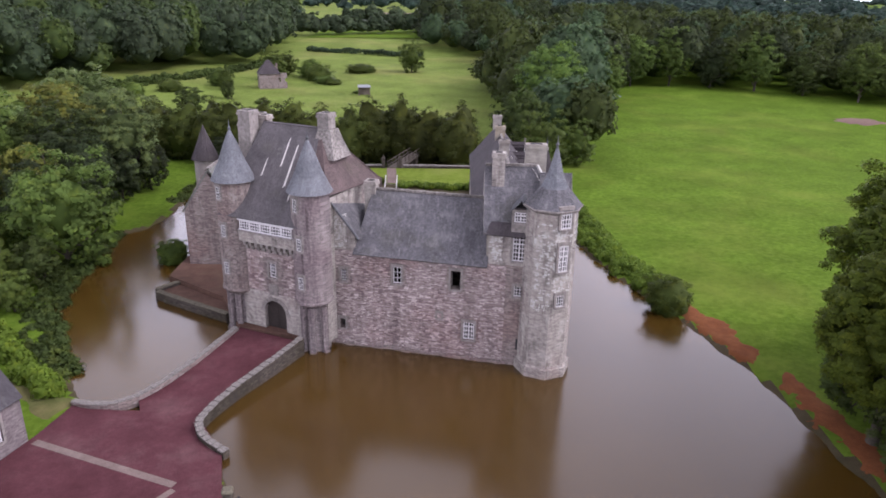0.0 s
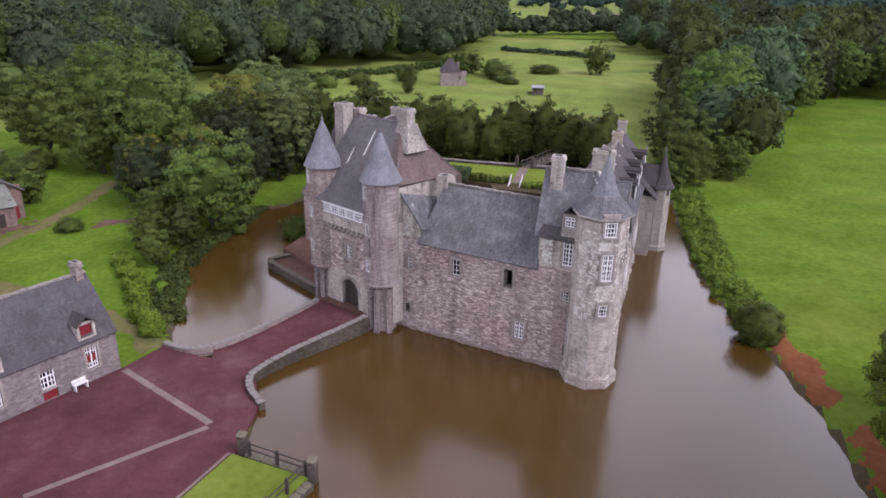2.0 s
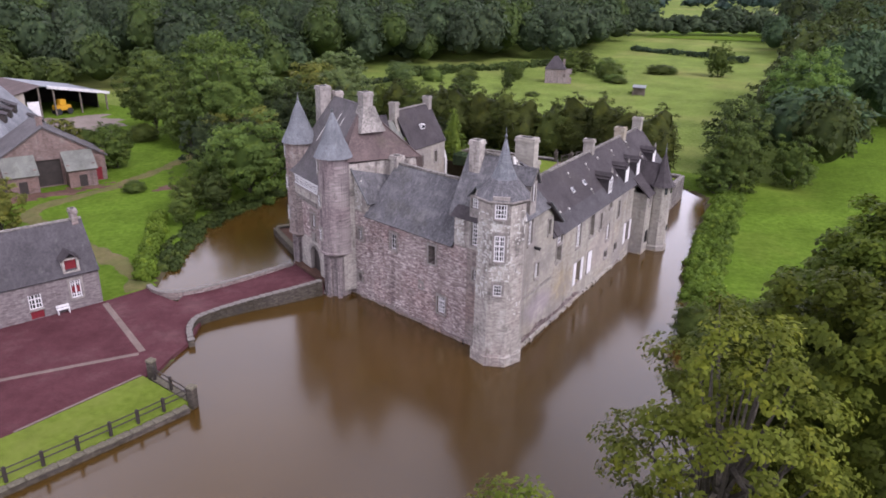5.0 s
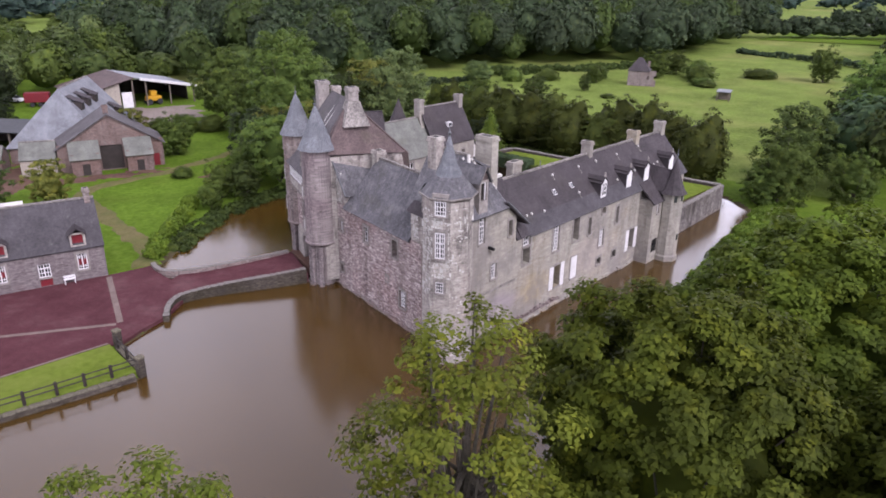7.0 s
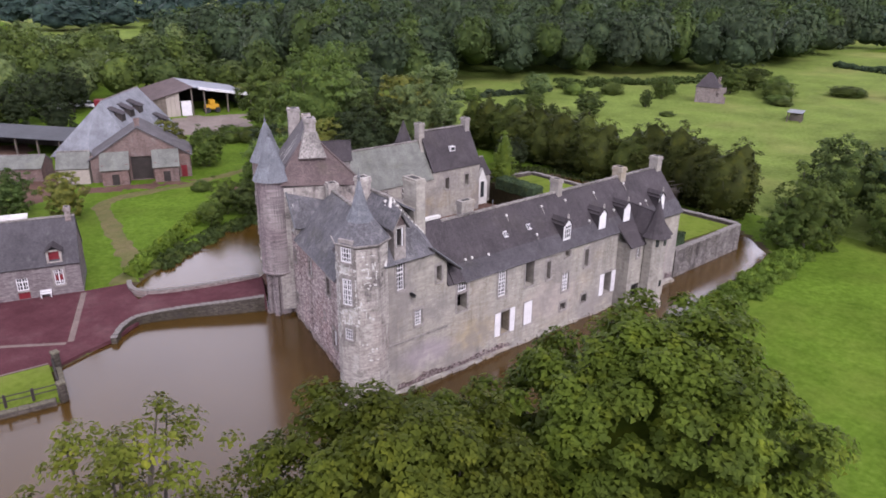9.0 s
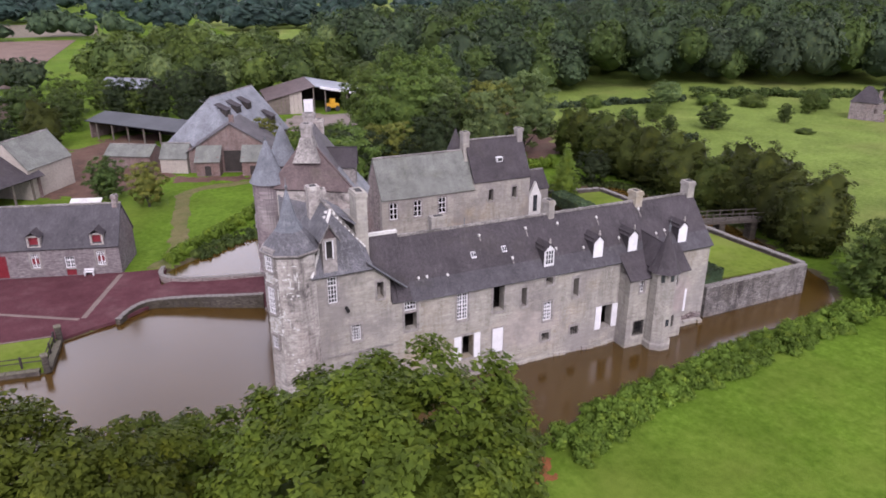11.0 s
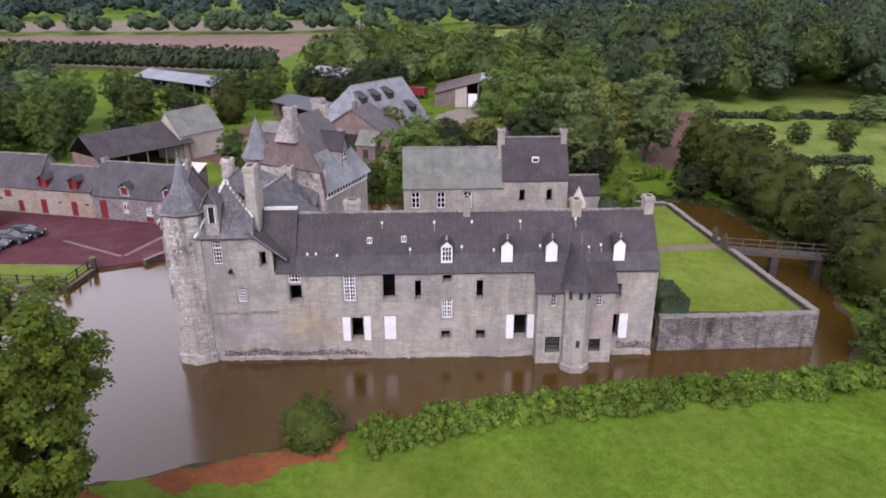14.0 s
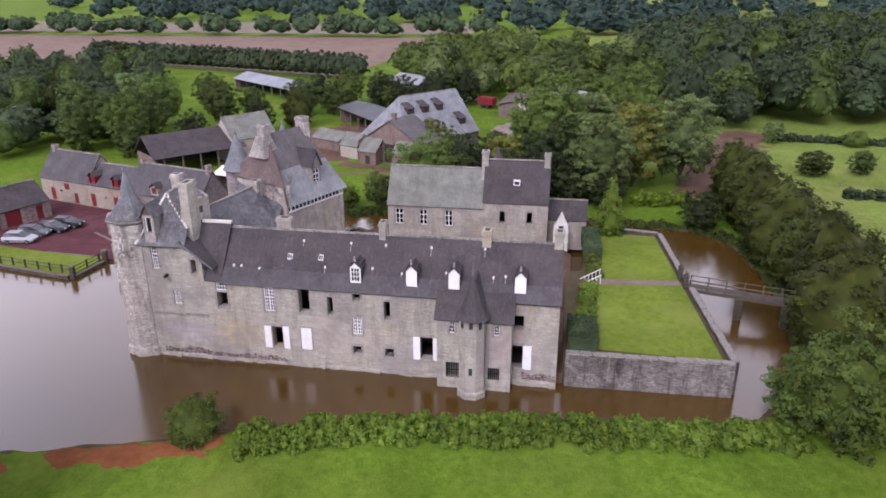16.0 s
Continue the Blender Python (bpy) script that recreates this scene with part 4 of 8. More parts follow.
# ---------------------------------------------------------------- ground, water, courtyard
MOAT = [(27, 8), (26.4, 22), (25.6, 34), (24.6, 42), (23.2, 49.5), (21.0, 56.5), (19.6, 61), (17.4, 66), (15.4, 76), (14.3, 86), (13.5, 94), (12.2, 101.5),
        (8, 105), (2.5, 106.4), (-4, 108.4), (-9, 109.6), (-19, 109.4), (-27, 108.4), (-31, 107), (-33, 103), (-34, 96), (-34.6, 90), (-33.8, 83), (-34.6, 78), (-37, 75), (-36.3, 70), (-35.8, 64), (-34.6, 57),
        (-31, 49.5), (-26.5, 43.5), (-24.3, 41), (-20, 38.2), (-14, 36), (-12.4, 33.5), (-11.2, 30.6), (-5.8, 30.2), (-6.8, 24.7), (-10.5, 5), (-12, -12), (6, -20), (24, -10)]


def distance_to_moat(X, Y):
    """Metres from the shore: above zero on land."""
    best = np.full(X.shape, 1e9)
    inside = np.zeros(X.shape, bool)
    for (ax, ay), (bx, by) in zip(MOAT, MOAT[1:] + MOAT[:1]):
        dx, dy = bx - ax, by - ay
        t = np.clip(((X - ax) * dx + (Y - ay) * dy) / (dx * dx + dy * dy), 0, 1)
        best = np.minimum(best, np.hypot(X - ax - t * dx, Y - ay - t * dy))
        cross = (ay > Y) != (by > Y)
        with np.errstate(divide="ignore", invalid="ignore"):
            at = ax + (Y - ay) / (dy if dy else 1e-9) * dx
        inside ^= cross & (X < at)
    return np.where(inside, -best, best)


def land_height(X, Y):
    d = distance_to_moat(X, Y)
    edge = d + 0.35 * np.sin(X * 1.3 + Y * 0.7) * np.sin(Y * 0.9) * (np.clip((Y - 38) / 6, 0, 1) + np.clip((X - 10) / 4, 0, 1)).clip(0, 1)
    h = np.clip(edge * 0.45, -1.4, 0.22)
    h += np.clip((d - 3) / 30, 0, 1) * 0.35 * np.clip((X + 10) / 20, 0, 1)
    h += np.clip(Y - 115, 0, 400) * 0.02 * np.clip(d / 5, 0, 1)
    h += np.clip((-X - 110) / 200, 0, 4) * 3.0 * np.clip(d / 5, 0, 1)
    return h, d


def axis(lo, hi, step, far):
    core = np.arange(lo, hi + step / 2, step)
    out, s = [], step
    x = 0.0
    while x < far:
        s *= 1.16
        x += s
        out.append(x)
    out = np.array(out)
    return np.concatenate([lo - out[::-1], core, hi + out])


def build_ground():
    xs, ys = axis(-46, 32, 0.7, 3800), axis(-22, 118, 0.7, 3800)
    X, Y = np.meshgrid(xs, ys, indexing="ij")
    Z, d = land_height(X, Y)
    nx, ny = X.shape
    verts = np.stack([X, Y, Z], -1).reshape(-1, 3)
    i, j = np.meshgrid(np.arange(nx - 1), np.arange(ny - 1), indexing="ij")
    a = (i * ny + j).ravel()
    faces = np.stack([a, a + ny, a + ny + 1, a + 1], 1)
    me = bpy.data.meshes.new("ground")
    me.from_pydata(verts.tolist(), [], faces.tolist())
    cx, cy = (X[:-1, :-1] + X[1:, 1:]).ravel() / 2, (Y[:-1, :-1] + Y[1:, 1:]).ravel() / 2
    dd = (d[:-1, :-1] + d[1:, 1:]).ravel() / 2
    slot = np.zeros(len(a), int)
    slot[(cy > 114) & (cx < 22)] = 1
    slot[(cx < -66) & (cy > 100)] = 1
    slot[dd < 0.5] = 2
    me.polygons.foreach_set("material_index", slot)
    me.polygons.foreach_set("use_smooth", np.ones(len(a), bool))
    for m in (FIELD, MEADOW, MUD):
        me.materials.append(m)
    tagged(new("ground", me), "green pasture and meadow round the moat", "ground", kind="structure")


build_ground()

bm = bmesh.new()
bm.faces.new([bm.verts.new(p) for p in ((-46, -24, 0), (30, -24, 0), (30, 118, 0), (-46, 118, 0))])
setting("water", bm, WATER, "still brown water of the castle moat", "water")


def sheet(name, points, z, material, label, category, thick=0.12):
    """A flat lie of gravel or lawn on the ground."""
    return setting(name, solid(points, z - thick, z), material, label, category)


sheet("courtyard", [(-25.3, 36.9), (-24.6, 40.9), (-21.7, 39.9), (-17.0, 40.0), (-15.2, 38.4), (-13.2, 35.6), (-12.5, 33.2), (-11.5, 30.9), (-11.8, 30.2), (-12.6, 22), (-16, 4), (-36, 2), (-33.6, 8)],
      0.34, GRAVEL, "red schist gravel forecourt with pale worn patches", "courtyard", 0.3)
sheet("quay_lawn", [(-11.75, 30.2), (-6.3, 29.7), (-7.2, 24.6), (-11.0, 5), (-15.9, 4), (-12.55, 22)], 0.46, LAWN, "mown lawn strip on the quay beside the moat", "lawn", 0.5)


def edge_distance(poly, X, Y):
    """Metres from a polygon's edge: above zero inside."""
    best, hit = np.full(X.shape, 1e9), np.zeros(X.shape, bool)
    for (ax, ay), (bx, by) in zip(poly, poly[1:] + poly[:1]):
        dx, dy = bx - ax, by - ay
        t = np.clip(((X - ax) * dx + (Y - ay) * dy) / (dx * dx + dy * dy), 0, 1)
        best = np.minimum(best, np.hypot(X - ax - t * dx, Y - ay - t * dy))
        hit ^= ((ay > Y) != (by > Y)) & (X < ax + (Y - ay) / (dy if dy else 1e-9) * dx)
    return np.where(hit, best, -best)


def patch(name, poly, material, label, category="earth", rag=0.8, step=0.3, grain=0.7):
    """Bare earth or a worn track lying on the ground, with a ragged edge."""
    xs = np.arange(min(p[0] for p in poly) - 1, max(p[0] for p in poly) + 1, step)
    ys = np.arange(min(p[1] for p in poly) - 1, max(p[1] for p in poly) + 1, step)
    X, Y = np.meshgrid(xs, ys, indexing="ij")
    d = edge_distance(poly, X, Y)
    wave = np.array([noise.noise(Vector((x * grain, y * grain, 3.1))) + 0.6 * noise.noise(Vector((x * grain * 3.3, y * grain * 3.3, 7.7))) for x, y in zip(X.ravel(), Y.ravel())]).reshape(X.shape)
    up = np.clip((d + rag * wave) * 0.2, -0.25, 0.08 + 0.02 * wave)
    Z = land_height(X, Y)[0] + up
    keep = up > -0.2
    i, j = np.meshgrid(np.arange(len(xs) - 1), np.arange(len(ys) - 1), indexing="ij")
    a = (i * len(ys) + j)[keep[:-1, :-1] | keep[1:, 1:]]
    me = bpy.data.meshes.new(name)
    me.from_pydata(np.stack([X, Y, Z], -1).reshape(-1, 3).tolist(), [], np.stack([a, a + len(ys), a + len(ys) + 1, a + 1], 1).tolist())
    me.materials.append(material)
    me.polygons.foreach_set("use_smooth", np.ones(len(me.polygons), bool))
    return tagged(new(name, me), label, category, kind="structure")


def strip(name, a, b, w, z, material, label):
    a, b = Vector(a), Vector(b)
    n = Vector((-(b - a).y, (b - a).x)).normalized() * w / 2
    return sheet(name, [tuple(a - n), tuple(b - n), tuple(b + n), tuple(a + n)], z, material, label, "paving", 0.02)


strip("pavement_strip_1", (-25.0, 36.3), (-15.0, 32.6), 0.5, 0.348, GRAVEL_PALE, "pale stone drain strip across the gravel")
strip("pavement_strip_2", (-14.9, 32.2), (-20.6, 23.2), 0.42, 0.352, GRAVEL_PALE, "pale stone drain strip across the gravel")
strip("pavement_strip_3", (-11.95, 30.2), (-12.75, 21.6), 0.2, 0.47, GRAVEL_PALE, "pale kerb stones along the lawn")

# causeway over the moat
CAUSE_L = [(-24.75, 40.6), (-23.2, 40.2), (-21.6, 40.4), (-20.1, 41.9), (-18.4, 45.6), (-16.5, 51.2)]
CAUSE_R = [(-12.9, 35.5), (-14.3, 36.5), (-15.2, 37.6), (-15.35, 39.0), (-14.2, 42.1), (-12.6, 45.2), (-10.8, 48.9)]


def causeway():
    bm = bmesh.new()
    right = CAUSE_R[2:]
    left = [(-19.5, 39.0), (-20.6, 41.2), (-19.6, 43.0), (-18.3, 45.9), (-16.5, 51.3)]
    zs = [0.36, 0.4, 0.45, 0.6, 0.9]
    top_l = [bm.verts.new((x, y, z)) for (x, y), z in zip(left, zs)]
    top_r = [bm.verts.new((x, y, z)) for (x, y), z in zip(right, zs)]
    low_l = [bm.verts.new((v.co.x, v.co.y, -1.4)) for v in top_l]
    low_r = [bm.verts.new((v.co.x, v.co.y, -1.4)) for v in top_r]
    for k in range(4):
        bm.faces.new((top_l[k], top_r[k], top_r[k + 1], top_l[k + 1]))
        bm.faces.new((top_l[k], top_l[k + 1], low_l[k + 1], low_l[k]))
        bm.faces.new((top_r[k + 1], top_r[k], low_r[k], low_r[k + 1]))
    bm.faces.new((top_l[4], top_r[4], low_r[4], low_l[4]))
    setting("causeway_road", bm, GRAVEL, "red gravel causeway leading over the moat to the gate", "road")


causeway()


def spline(points, step):
    """Points at even steps along a smooth line."""
    P = [Vector((*p, 0)) for p in points]
    out = []
    for i in range(len(P) - 1):
        a, b, c, d = P[max(i - 1, 0)], P[i], P[i + 1], P[min(i + 2, len(P) - 1)]
        for k in range(24):
            t = k / 24
            out.append(0.5 * ((2 * b) + (c - a) * t + (2 * a - 5 * b + 4 * c - d) * t * t + (3 * b - a - 3 * c + d) * t ** 3))
    out.append(P[-1])
    even, left = [out[0]], 0.0
    for a, b in zip(out, out[1:]):
        left += (b - a).length
        if left >= step:
            even.append(b)
            left = 0.0
    return even


def parapet(name, points, z0, z1, thick, label, body, step=0.5, cap=0.075, ramp=None, top=None):
    """A low wall along a line, with a row of loose coping stones on it."""
    ob = thing(name, label, "wall", kind="structure")
    line = spline(points, step)
    bm = bmesh.new()
    rows = []
    for i, p in enumerate(line):
        d = (line[min(i + 1, len(line) - 1)] - line[max(i - 1, 0)]).normalized()
        n = Vector((-d.y, d.x, 0)) * thick / 2
        t = i / (len(line) - 1)
        crest = z1 if ramp is None else z1 + (ramp - z1) * t
        rows.append([bm.verts.new((*(p + s * n).xy, z)) for s, z in ((-1, z0), (1, z0), (1, crest), (-1, crest))])
    for a, b in zip(rows, rows[1:]):
        for k in range(4):
            j = (k + 1) % 4
            bm.faces.new((a[k], a[j], b[j], b[k]))
    bm.faces.new(rows[0]), bm.faces.new(rows[-1][::-1])
    part("wall_body", bm, body, ob)
    rng = random.Random(len(line))
    kinds = []
    for k in range(4):
        c = boxes((-0.5, 0.5, -0.5, 0.5, 0, 1, 0.12))
        for v in c.verts:
            v.co += Vector((rng.uniform(-0.05, 0.05), rng.uniform(-0.06, 0.06), rng.uniform(-0.12, 0.12)))
        kinds.append(mesh_of("coping_stone", c, top or COPING))
    for i, (a, b) in enumerate(zip(line, line[1:])):
        c = (a + b) / 2
        t = i / (len(line) - 1)
        crest = z1 if ramp is None else z1 + (ramp - z1) * t
        turn = math.atan2((b - a).y, (b - a).x)
        m = Matrix.Translation((c.x, c.y, crest + 0.004)) @ Matrix.Rotation(turn + rng.uniform(-0.05, 0.05), 4, "Z") @ Matrix.Diagonal(((b - a).length * 0.97, thick + rng.uniform(0.0, 0.08), cap * rng.uniform(0.8, 1.25), 1))
        same("coping_stone", kinds[i % 4], ob, m)
    return ob


GARDENSTONE = masonry("stained_garden_wall", (0.112, 0.100, 0.092), (0.178, 0.163, 0.150), (0.136, 0.124, 0.112), (0.40, 0.38, 0.35), 0.38, (0.400, 0.380, 0.358), 0.5, 0.2, 0.012, 0.05, 0.04, 1.0, 1.0, 0.6)
parapet("wall_causeway_north", CAUSE_L, -1.2, 0.55, 0.42, "low rubble parapet of the causeway with pale coping stones", RUBBLE, ramp=1.1)
parapet("wall_causeway_south", CAUSE_R, -1.2, 0.55, 0.46, "curved rubble parapet of the causeway with pale coping stones", DARKSTONE, ramp=1.45)
parapet("wall_quay", [(-11.0, 30.6), (-5.9, 30.0)], -1.2, 0.36, 0.5, "rubble quay wall at the end of the lawn", DARKSTONE, top=QUAYCAP)
parapet("wall_quay_long", [(-6.05, 29.4), (-6.9, 24.6), (-10.7, 5), (-11.2, 0)], -1.2, 0.36, 0.5, "long rubble quay wall along the moat", DARKSTONE, top=QUAYCAP)

# castle island, garden terrace, west terrace
setting("island_ground", solid([(-17.6, 53.4), (-16.6, 51.3), (-11.4, 49.8), (-8.6, 51.6), (6.0, 48.6), (8.4, 49.5), (9.0, 86), (-19, 87.5), (-26, 84), (-26, 61.5), (-19.5, 57.0)], -1.4, 1.0), MUDRED,
        "gravel ground of the castle court", "ground")
GARDEN = [(9.0, 86.0), (9.05, 100.0), (-22.6, 98.2), (-24.5, 90.5), (-10, 88.2), (-9.5, 86.5)]
setting("garden_terrace_ground", solid(GARDEN, -1.4, 2.75), MUD, "raised earth of the garden terrace", "ground")
sheet("garden_lawn", [(5.6, 88.2), (7.6, 88.3), (8.4, 99.2), (-22.0, 97.6), (-22.4, 90.6), (5.6, 89.0)], 2.86, LAWN, "mown lawn of the walled garden terrace", "lawn", 0.2)
sheet("garden_path", [(-7.6, 90.0), (-6.3, 90.05), (-7.0, 98.3), (-8.3, 98.25)], 2.868, GRAVEL_PALE, "pale gravel path across the garden lawn", "path", 0.02)
parapet("wall_garden_south", [(9.1, 86.2), (9.1, 99.9)], -1.3, 3.05, 0.6, "tall stained rubble retaining wall of the garden over the moat", GARDENSTONE, 0.9, 0.14)
parapet("wall_garden_east", [(8.9, 100.0), (-6.4, 99.1)], -1.3, 3.05, 0.6, "rubble retaining wall of the garden", DARKSTONE, 0.9, 0.14)
parapet("wall_garden_east_2", [(-8.9, 98.9), (-22.4, 98.2)], -1.3, 3.05, 0.6, "rubble retaining wall of the garden", DARKSTONE, 0.9, 0.14)
parapet("wall_garden_north", [(-22.6, 98.0), (-24.4, 90.6)], -1.3, 3.05, 0.6, "rubble retaining wall of the garden", DARKSTONE, 0.9, 0.14)
setting("west_terrace", solid([(-18.2, 54.2), (-26.0, 58.8), (-23.4, 62.4), (-19.0, 60.0)], -1.4, 0.55), MUDRED, "reddish gravel terrace beside the gatehouse", "terrace")
parapet("wall_terrace_west", [(-18.2, 54.0), (-22.0, 56.1), (-26.1, 58.5)], -1.2, 0.75, 0.5, "low rubble wall of the side terrace", DARKSTONE, top=QUAYCAP)
parapet("wall_terrace_north", [(-26.2, 58.8), (-24.9, 60.6), (-23.4, 62.4)], -1.2, 0.75, 0.5, "low rubble wall of the side terrace", DARKSTONE, top=QUAYCAP)

# ---------------------------------------------------------------- the castle: south wing
def lift(x, y, z, turn=0.0):
    return Matrix.Translation((x, y, z)) @ Matrix.Rotation(radians(turn), 4, "Z")


SOUTH = lift(8.95, 50.0, 0, 88.84)
SOUTH_WINDOWS = [  # u, sill, width, height, columns, rows, glazed
    (5.98, 5.3, 1.0, 2.4, 4, 6, 2), (10.35, 5.25, 0.95, 2.3, 4, 7, 1), (13.55, 5.35, 1.0, 2.25, 0, 0, 0), (15.9, 5.35, 0.5, 1.65, 0, 0, 0),
    (18.28, 6.85, 0.68, 0.6, 0, 0, 0), (18.25, 3.58, 0.85, 1.7, 4, 5, 1), (20.95, 5.25, 0.55, 1.7, 0, 0, 0), (10.85, 1.75, 0.95, 2.0, 0, 0, 0),
    (13.55, 1.75, 0.8, 1.95, 0, 0, 0), (18.15, 1.72, 0.75, 0.7, 3, 2, 0), (21.05, 1.65, 0.78, 0.78, 3, 2, 0), (24.35, 1.7, 1.1, 2.1, 0, 0, 0),
    (32.2, 5.2, 0.8, 1.3, 0, 0, 0), (32.15, 1.6, 0.95, 2.1, 0, 0, 0)]


def south_wing():
    ob = thing("south_wing", "long pale stone castle wing with dark slate roof", "castle wing", SOUTH)
    holes = [(u - w / 2, u + w / 2, s, s + h) for u, s, w, h, *_ in SOUTH_WINDOWS]
    part("wall", wall(31.1, -1.3, 7.85, 0.8, holes, 4.4), PALESTONE, ob, "pale weathered rubble wall")
    stone_face(ob, 4.45, 25.4, 0.5, 7.5, holes, 61, PALE_STONES, (6.4, 13.2, 0.6, 4.6), proud=(0.004, 0.014))
    stone_face(ob, 31.8, 35.45, 0.5, 7.5, holes, 63, PALE_STONES, proud=(0.004, 0.014))
    part("rear_wall", wall(31.1, 0.5, 7.85, 0.6, (), 4.4), PALESTONE, ob, m=Matrix.Translation((0, 5.9, 0)))
    gable_end(ob, 35.5 - 0.7, 0.7, 0.8, 5.9, 7.85, 11.6, PALESTONE, z0=-1.3)
    gable_end(ob, 4.4, 0.5, 0.8, 5.9, 7.85, 11.6, PALESTONE, z0=0.5)
    # Floors in dark wood so the rooms look unlit from above.
    part("floor", boxes((4.9, 34.8, 0.8, 5.9, 4.55, 4.75)), DARKWOOD, ob)
    part("floor", boxes((4.9, 34.8, 0.8, 5.9, 1.1, 1.3)), DARKWOOD, ob)
    # Added partitions, coloured near black to make the openings look shaded.
    part("inner_partition", boxes((4.95, 34.75, 3.6, 3.72, 1.31, 4.54), (4.95, 34.75, 3.6, 3.72, 4.76, 7.8), *[(u, u + 0.12, 0.82, 3.58, z, z + 3.0) for u in (8.2, 12.2, 14.9, 17.0, 19.6, 22.6, 26.5, 30.5) for z in (1.31, 4.77)]), INNER_SHADE, ob, "near-black added partitions that darken the window openings")
    footing(ob, 4.4, 25.4, 0.26, 0.3, 41, PALESTONE)
    worn_band(ob, 4.4, 11.5, 0.32, 0.85, 141)
    footing(ob, 31.8, 35.5, 0.4, 0.5, 43, PALESTONE)
    worn_band(ob, 32.6, 35.4, 0.5, 1.4, 143)
    for u, s, w, h, c, r, g in SOUTH_WINDOWS:
        if g == 2:
            window(ob, lift(u, 0, s + h * 0.68), w, h * 0.32, 4, 2, False, True, False)
            window(ob, lift(u, 0, s), w, h, 0, 0, glazed=False)
        else:
            window(ob, lift(u, 0, s), w, h, max(c, 2), max(r, 2), g == 1 and h > 1.5, bool(g), True)
    for u in (18.15, 21.05):
        bm = bmesh.new()
        for k in range(4):
            tube(bm, [(u - 0.3 + 0.2 * k, 0.12, 1.66), (u - 0.3 + 0.2 * k, 0.12, 2.4)], 0.03)
        part("window_bars", bm, IRON, ob)
    for u, s, w, h in ((9.95, 1.66, 0.62, 2.15), (11.67, 1.66, 0.55, 2.2), (13.31, 1.66, 0.47, 2.2), (13.79, 1.66, 0.47, 2.2), (23.5, 1.62, 0.62, 2.2), (25.26, 1.62, 0.66, 2.2), (32.98, 1.5, 0.72, 2.25)):
        shutter(ob, lift(u, 0, s), w, h)
    roof = gable_roof(ob, 4.6, 35.5, 0, 6.5, 8.0, 11.85, SLATE, over=0.14)
    e = bmesh.new()
    slab([(6.1, -0.32, 7.74), (35.6, -0.32, 7.74), (35.6, 0.75, 8.96), (6.1, 0.75, 8.96)], 0.05, e)
    part("eaves_course", e, SLATE_LOW, roof, "greyer relaid slates along the eaves")
    r = bmesh.new()
    slab([(2.9, 0.85, 9.2), (5.0, 0.85, 9.2), (5.0, 3.1, 12.3), (2.9, 3.1, 12.3)], 0.14, r)
    slab([(5.0, -0.2, 7.85), (6.1, -0.2, 7.85), (6.1, 3.1, 12.3), (5.0, 3.1, 12.3)], 0.14, r)
    slab([(6.1, 6.5, 7.95), (2.9, 6.5, 7.95), (2.9, 3.1, 12.3), (6.1, 3.1, 12.3)], 0.14, r)
    part("roof_end", r, SLATE, ob)
    part("gutter", tube(bmesh.new(), [(6.2, -0.2, 7.72), (35.4, -0.2, 7.66)], 0.05), IRON, ob)
    k = 3.85 / 3.25
    for u in (18.25, 23.1, 26.7, 32.2):
        dormer(ob, u, 0.7, 8.05 + 0.7 * k, 0.92, 1.25, u < 20)
    for u, v in ((7.0, 0.9), (7.7, 0.9), (9.4, 0.8), (12.0, 1.6), (14.8, 1.65), (15.3, 1.1), (19.5, 1.2), (22.1, 1.0), (25.9, 1.2), (29.9, 1.1), (30.9, 1.2), (13.0, 2.6), (20.4, 2.6), (29.0, 2.7), (17.3, 2.6), (24.4, 2.6)):
        z = 8.0 + v * k
        skylight(roof, u, v, z, k, (u in (12.0, 14.8)))
    for u, d, wx, wy, z in ((20.0, 3.4, 0.55, 1.0, 13.0), (29.1, 3.35, 0.75, 1.1, 12.75), (35.15, 3.4, 0.75, 1.0, 12.95), (10.4, 4.9, 1.35, 0.7, 12.4)):
        chimney(ob, u, d, 10.8, z, wx, wy, PALESTONE)
    part("ridge_cap", boxes((3.4, 6.1, 2.9, 3.25, 12.2, 12.42)), LIME, ob, "white mortar ridge end")
    for u in (12.0, 29.5):
        part("finial", tube(bmesh.new(), [(u, 3.25, 11.8), (u, 3.25, 12.5)], 0.03), LEAD, ob)
    return ob


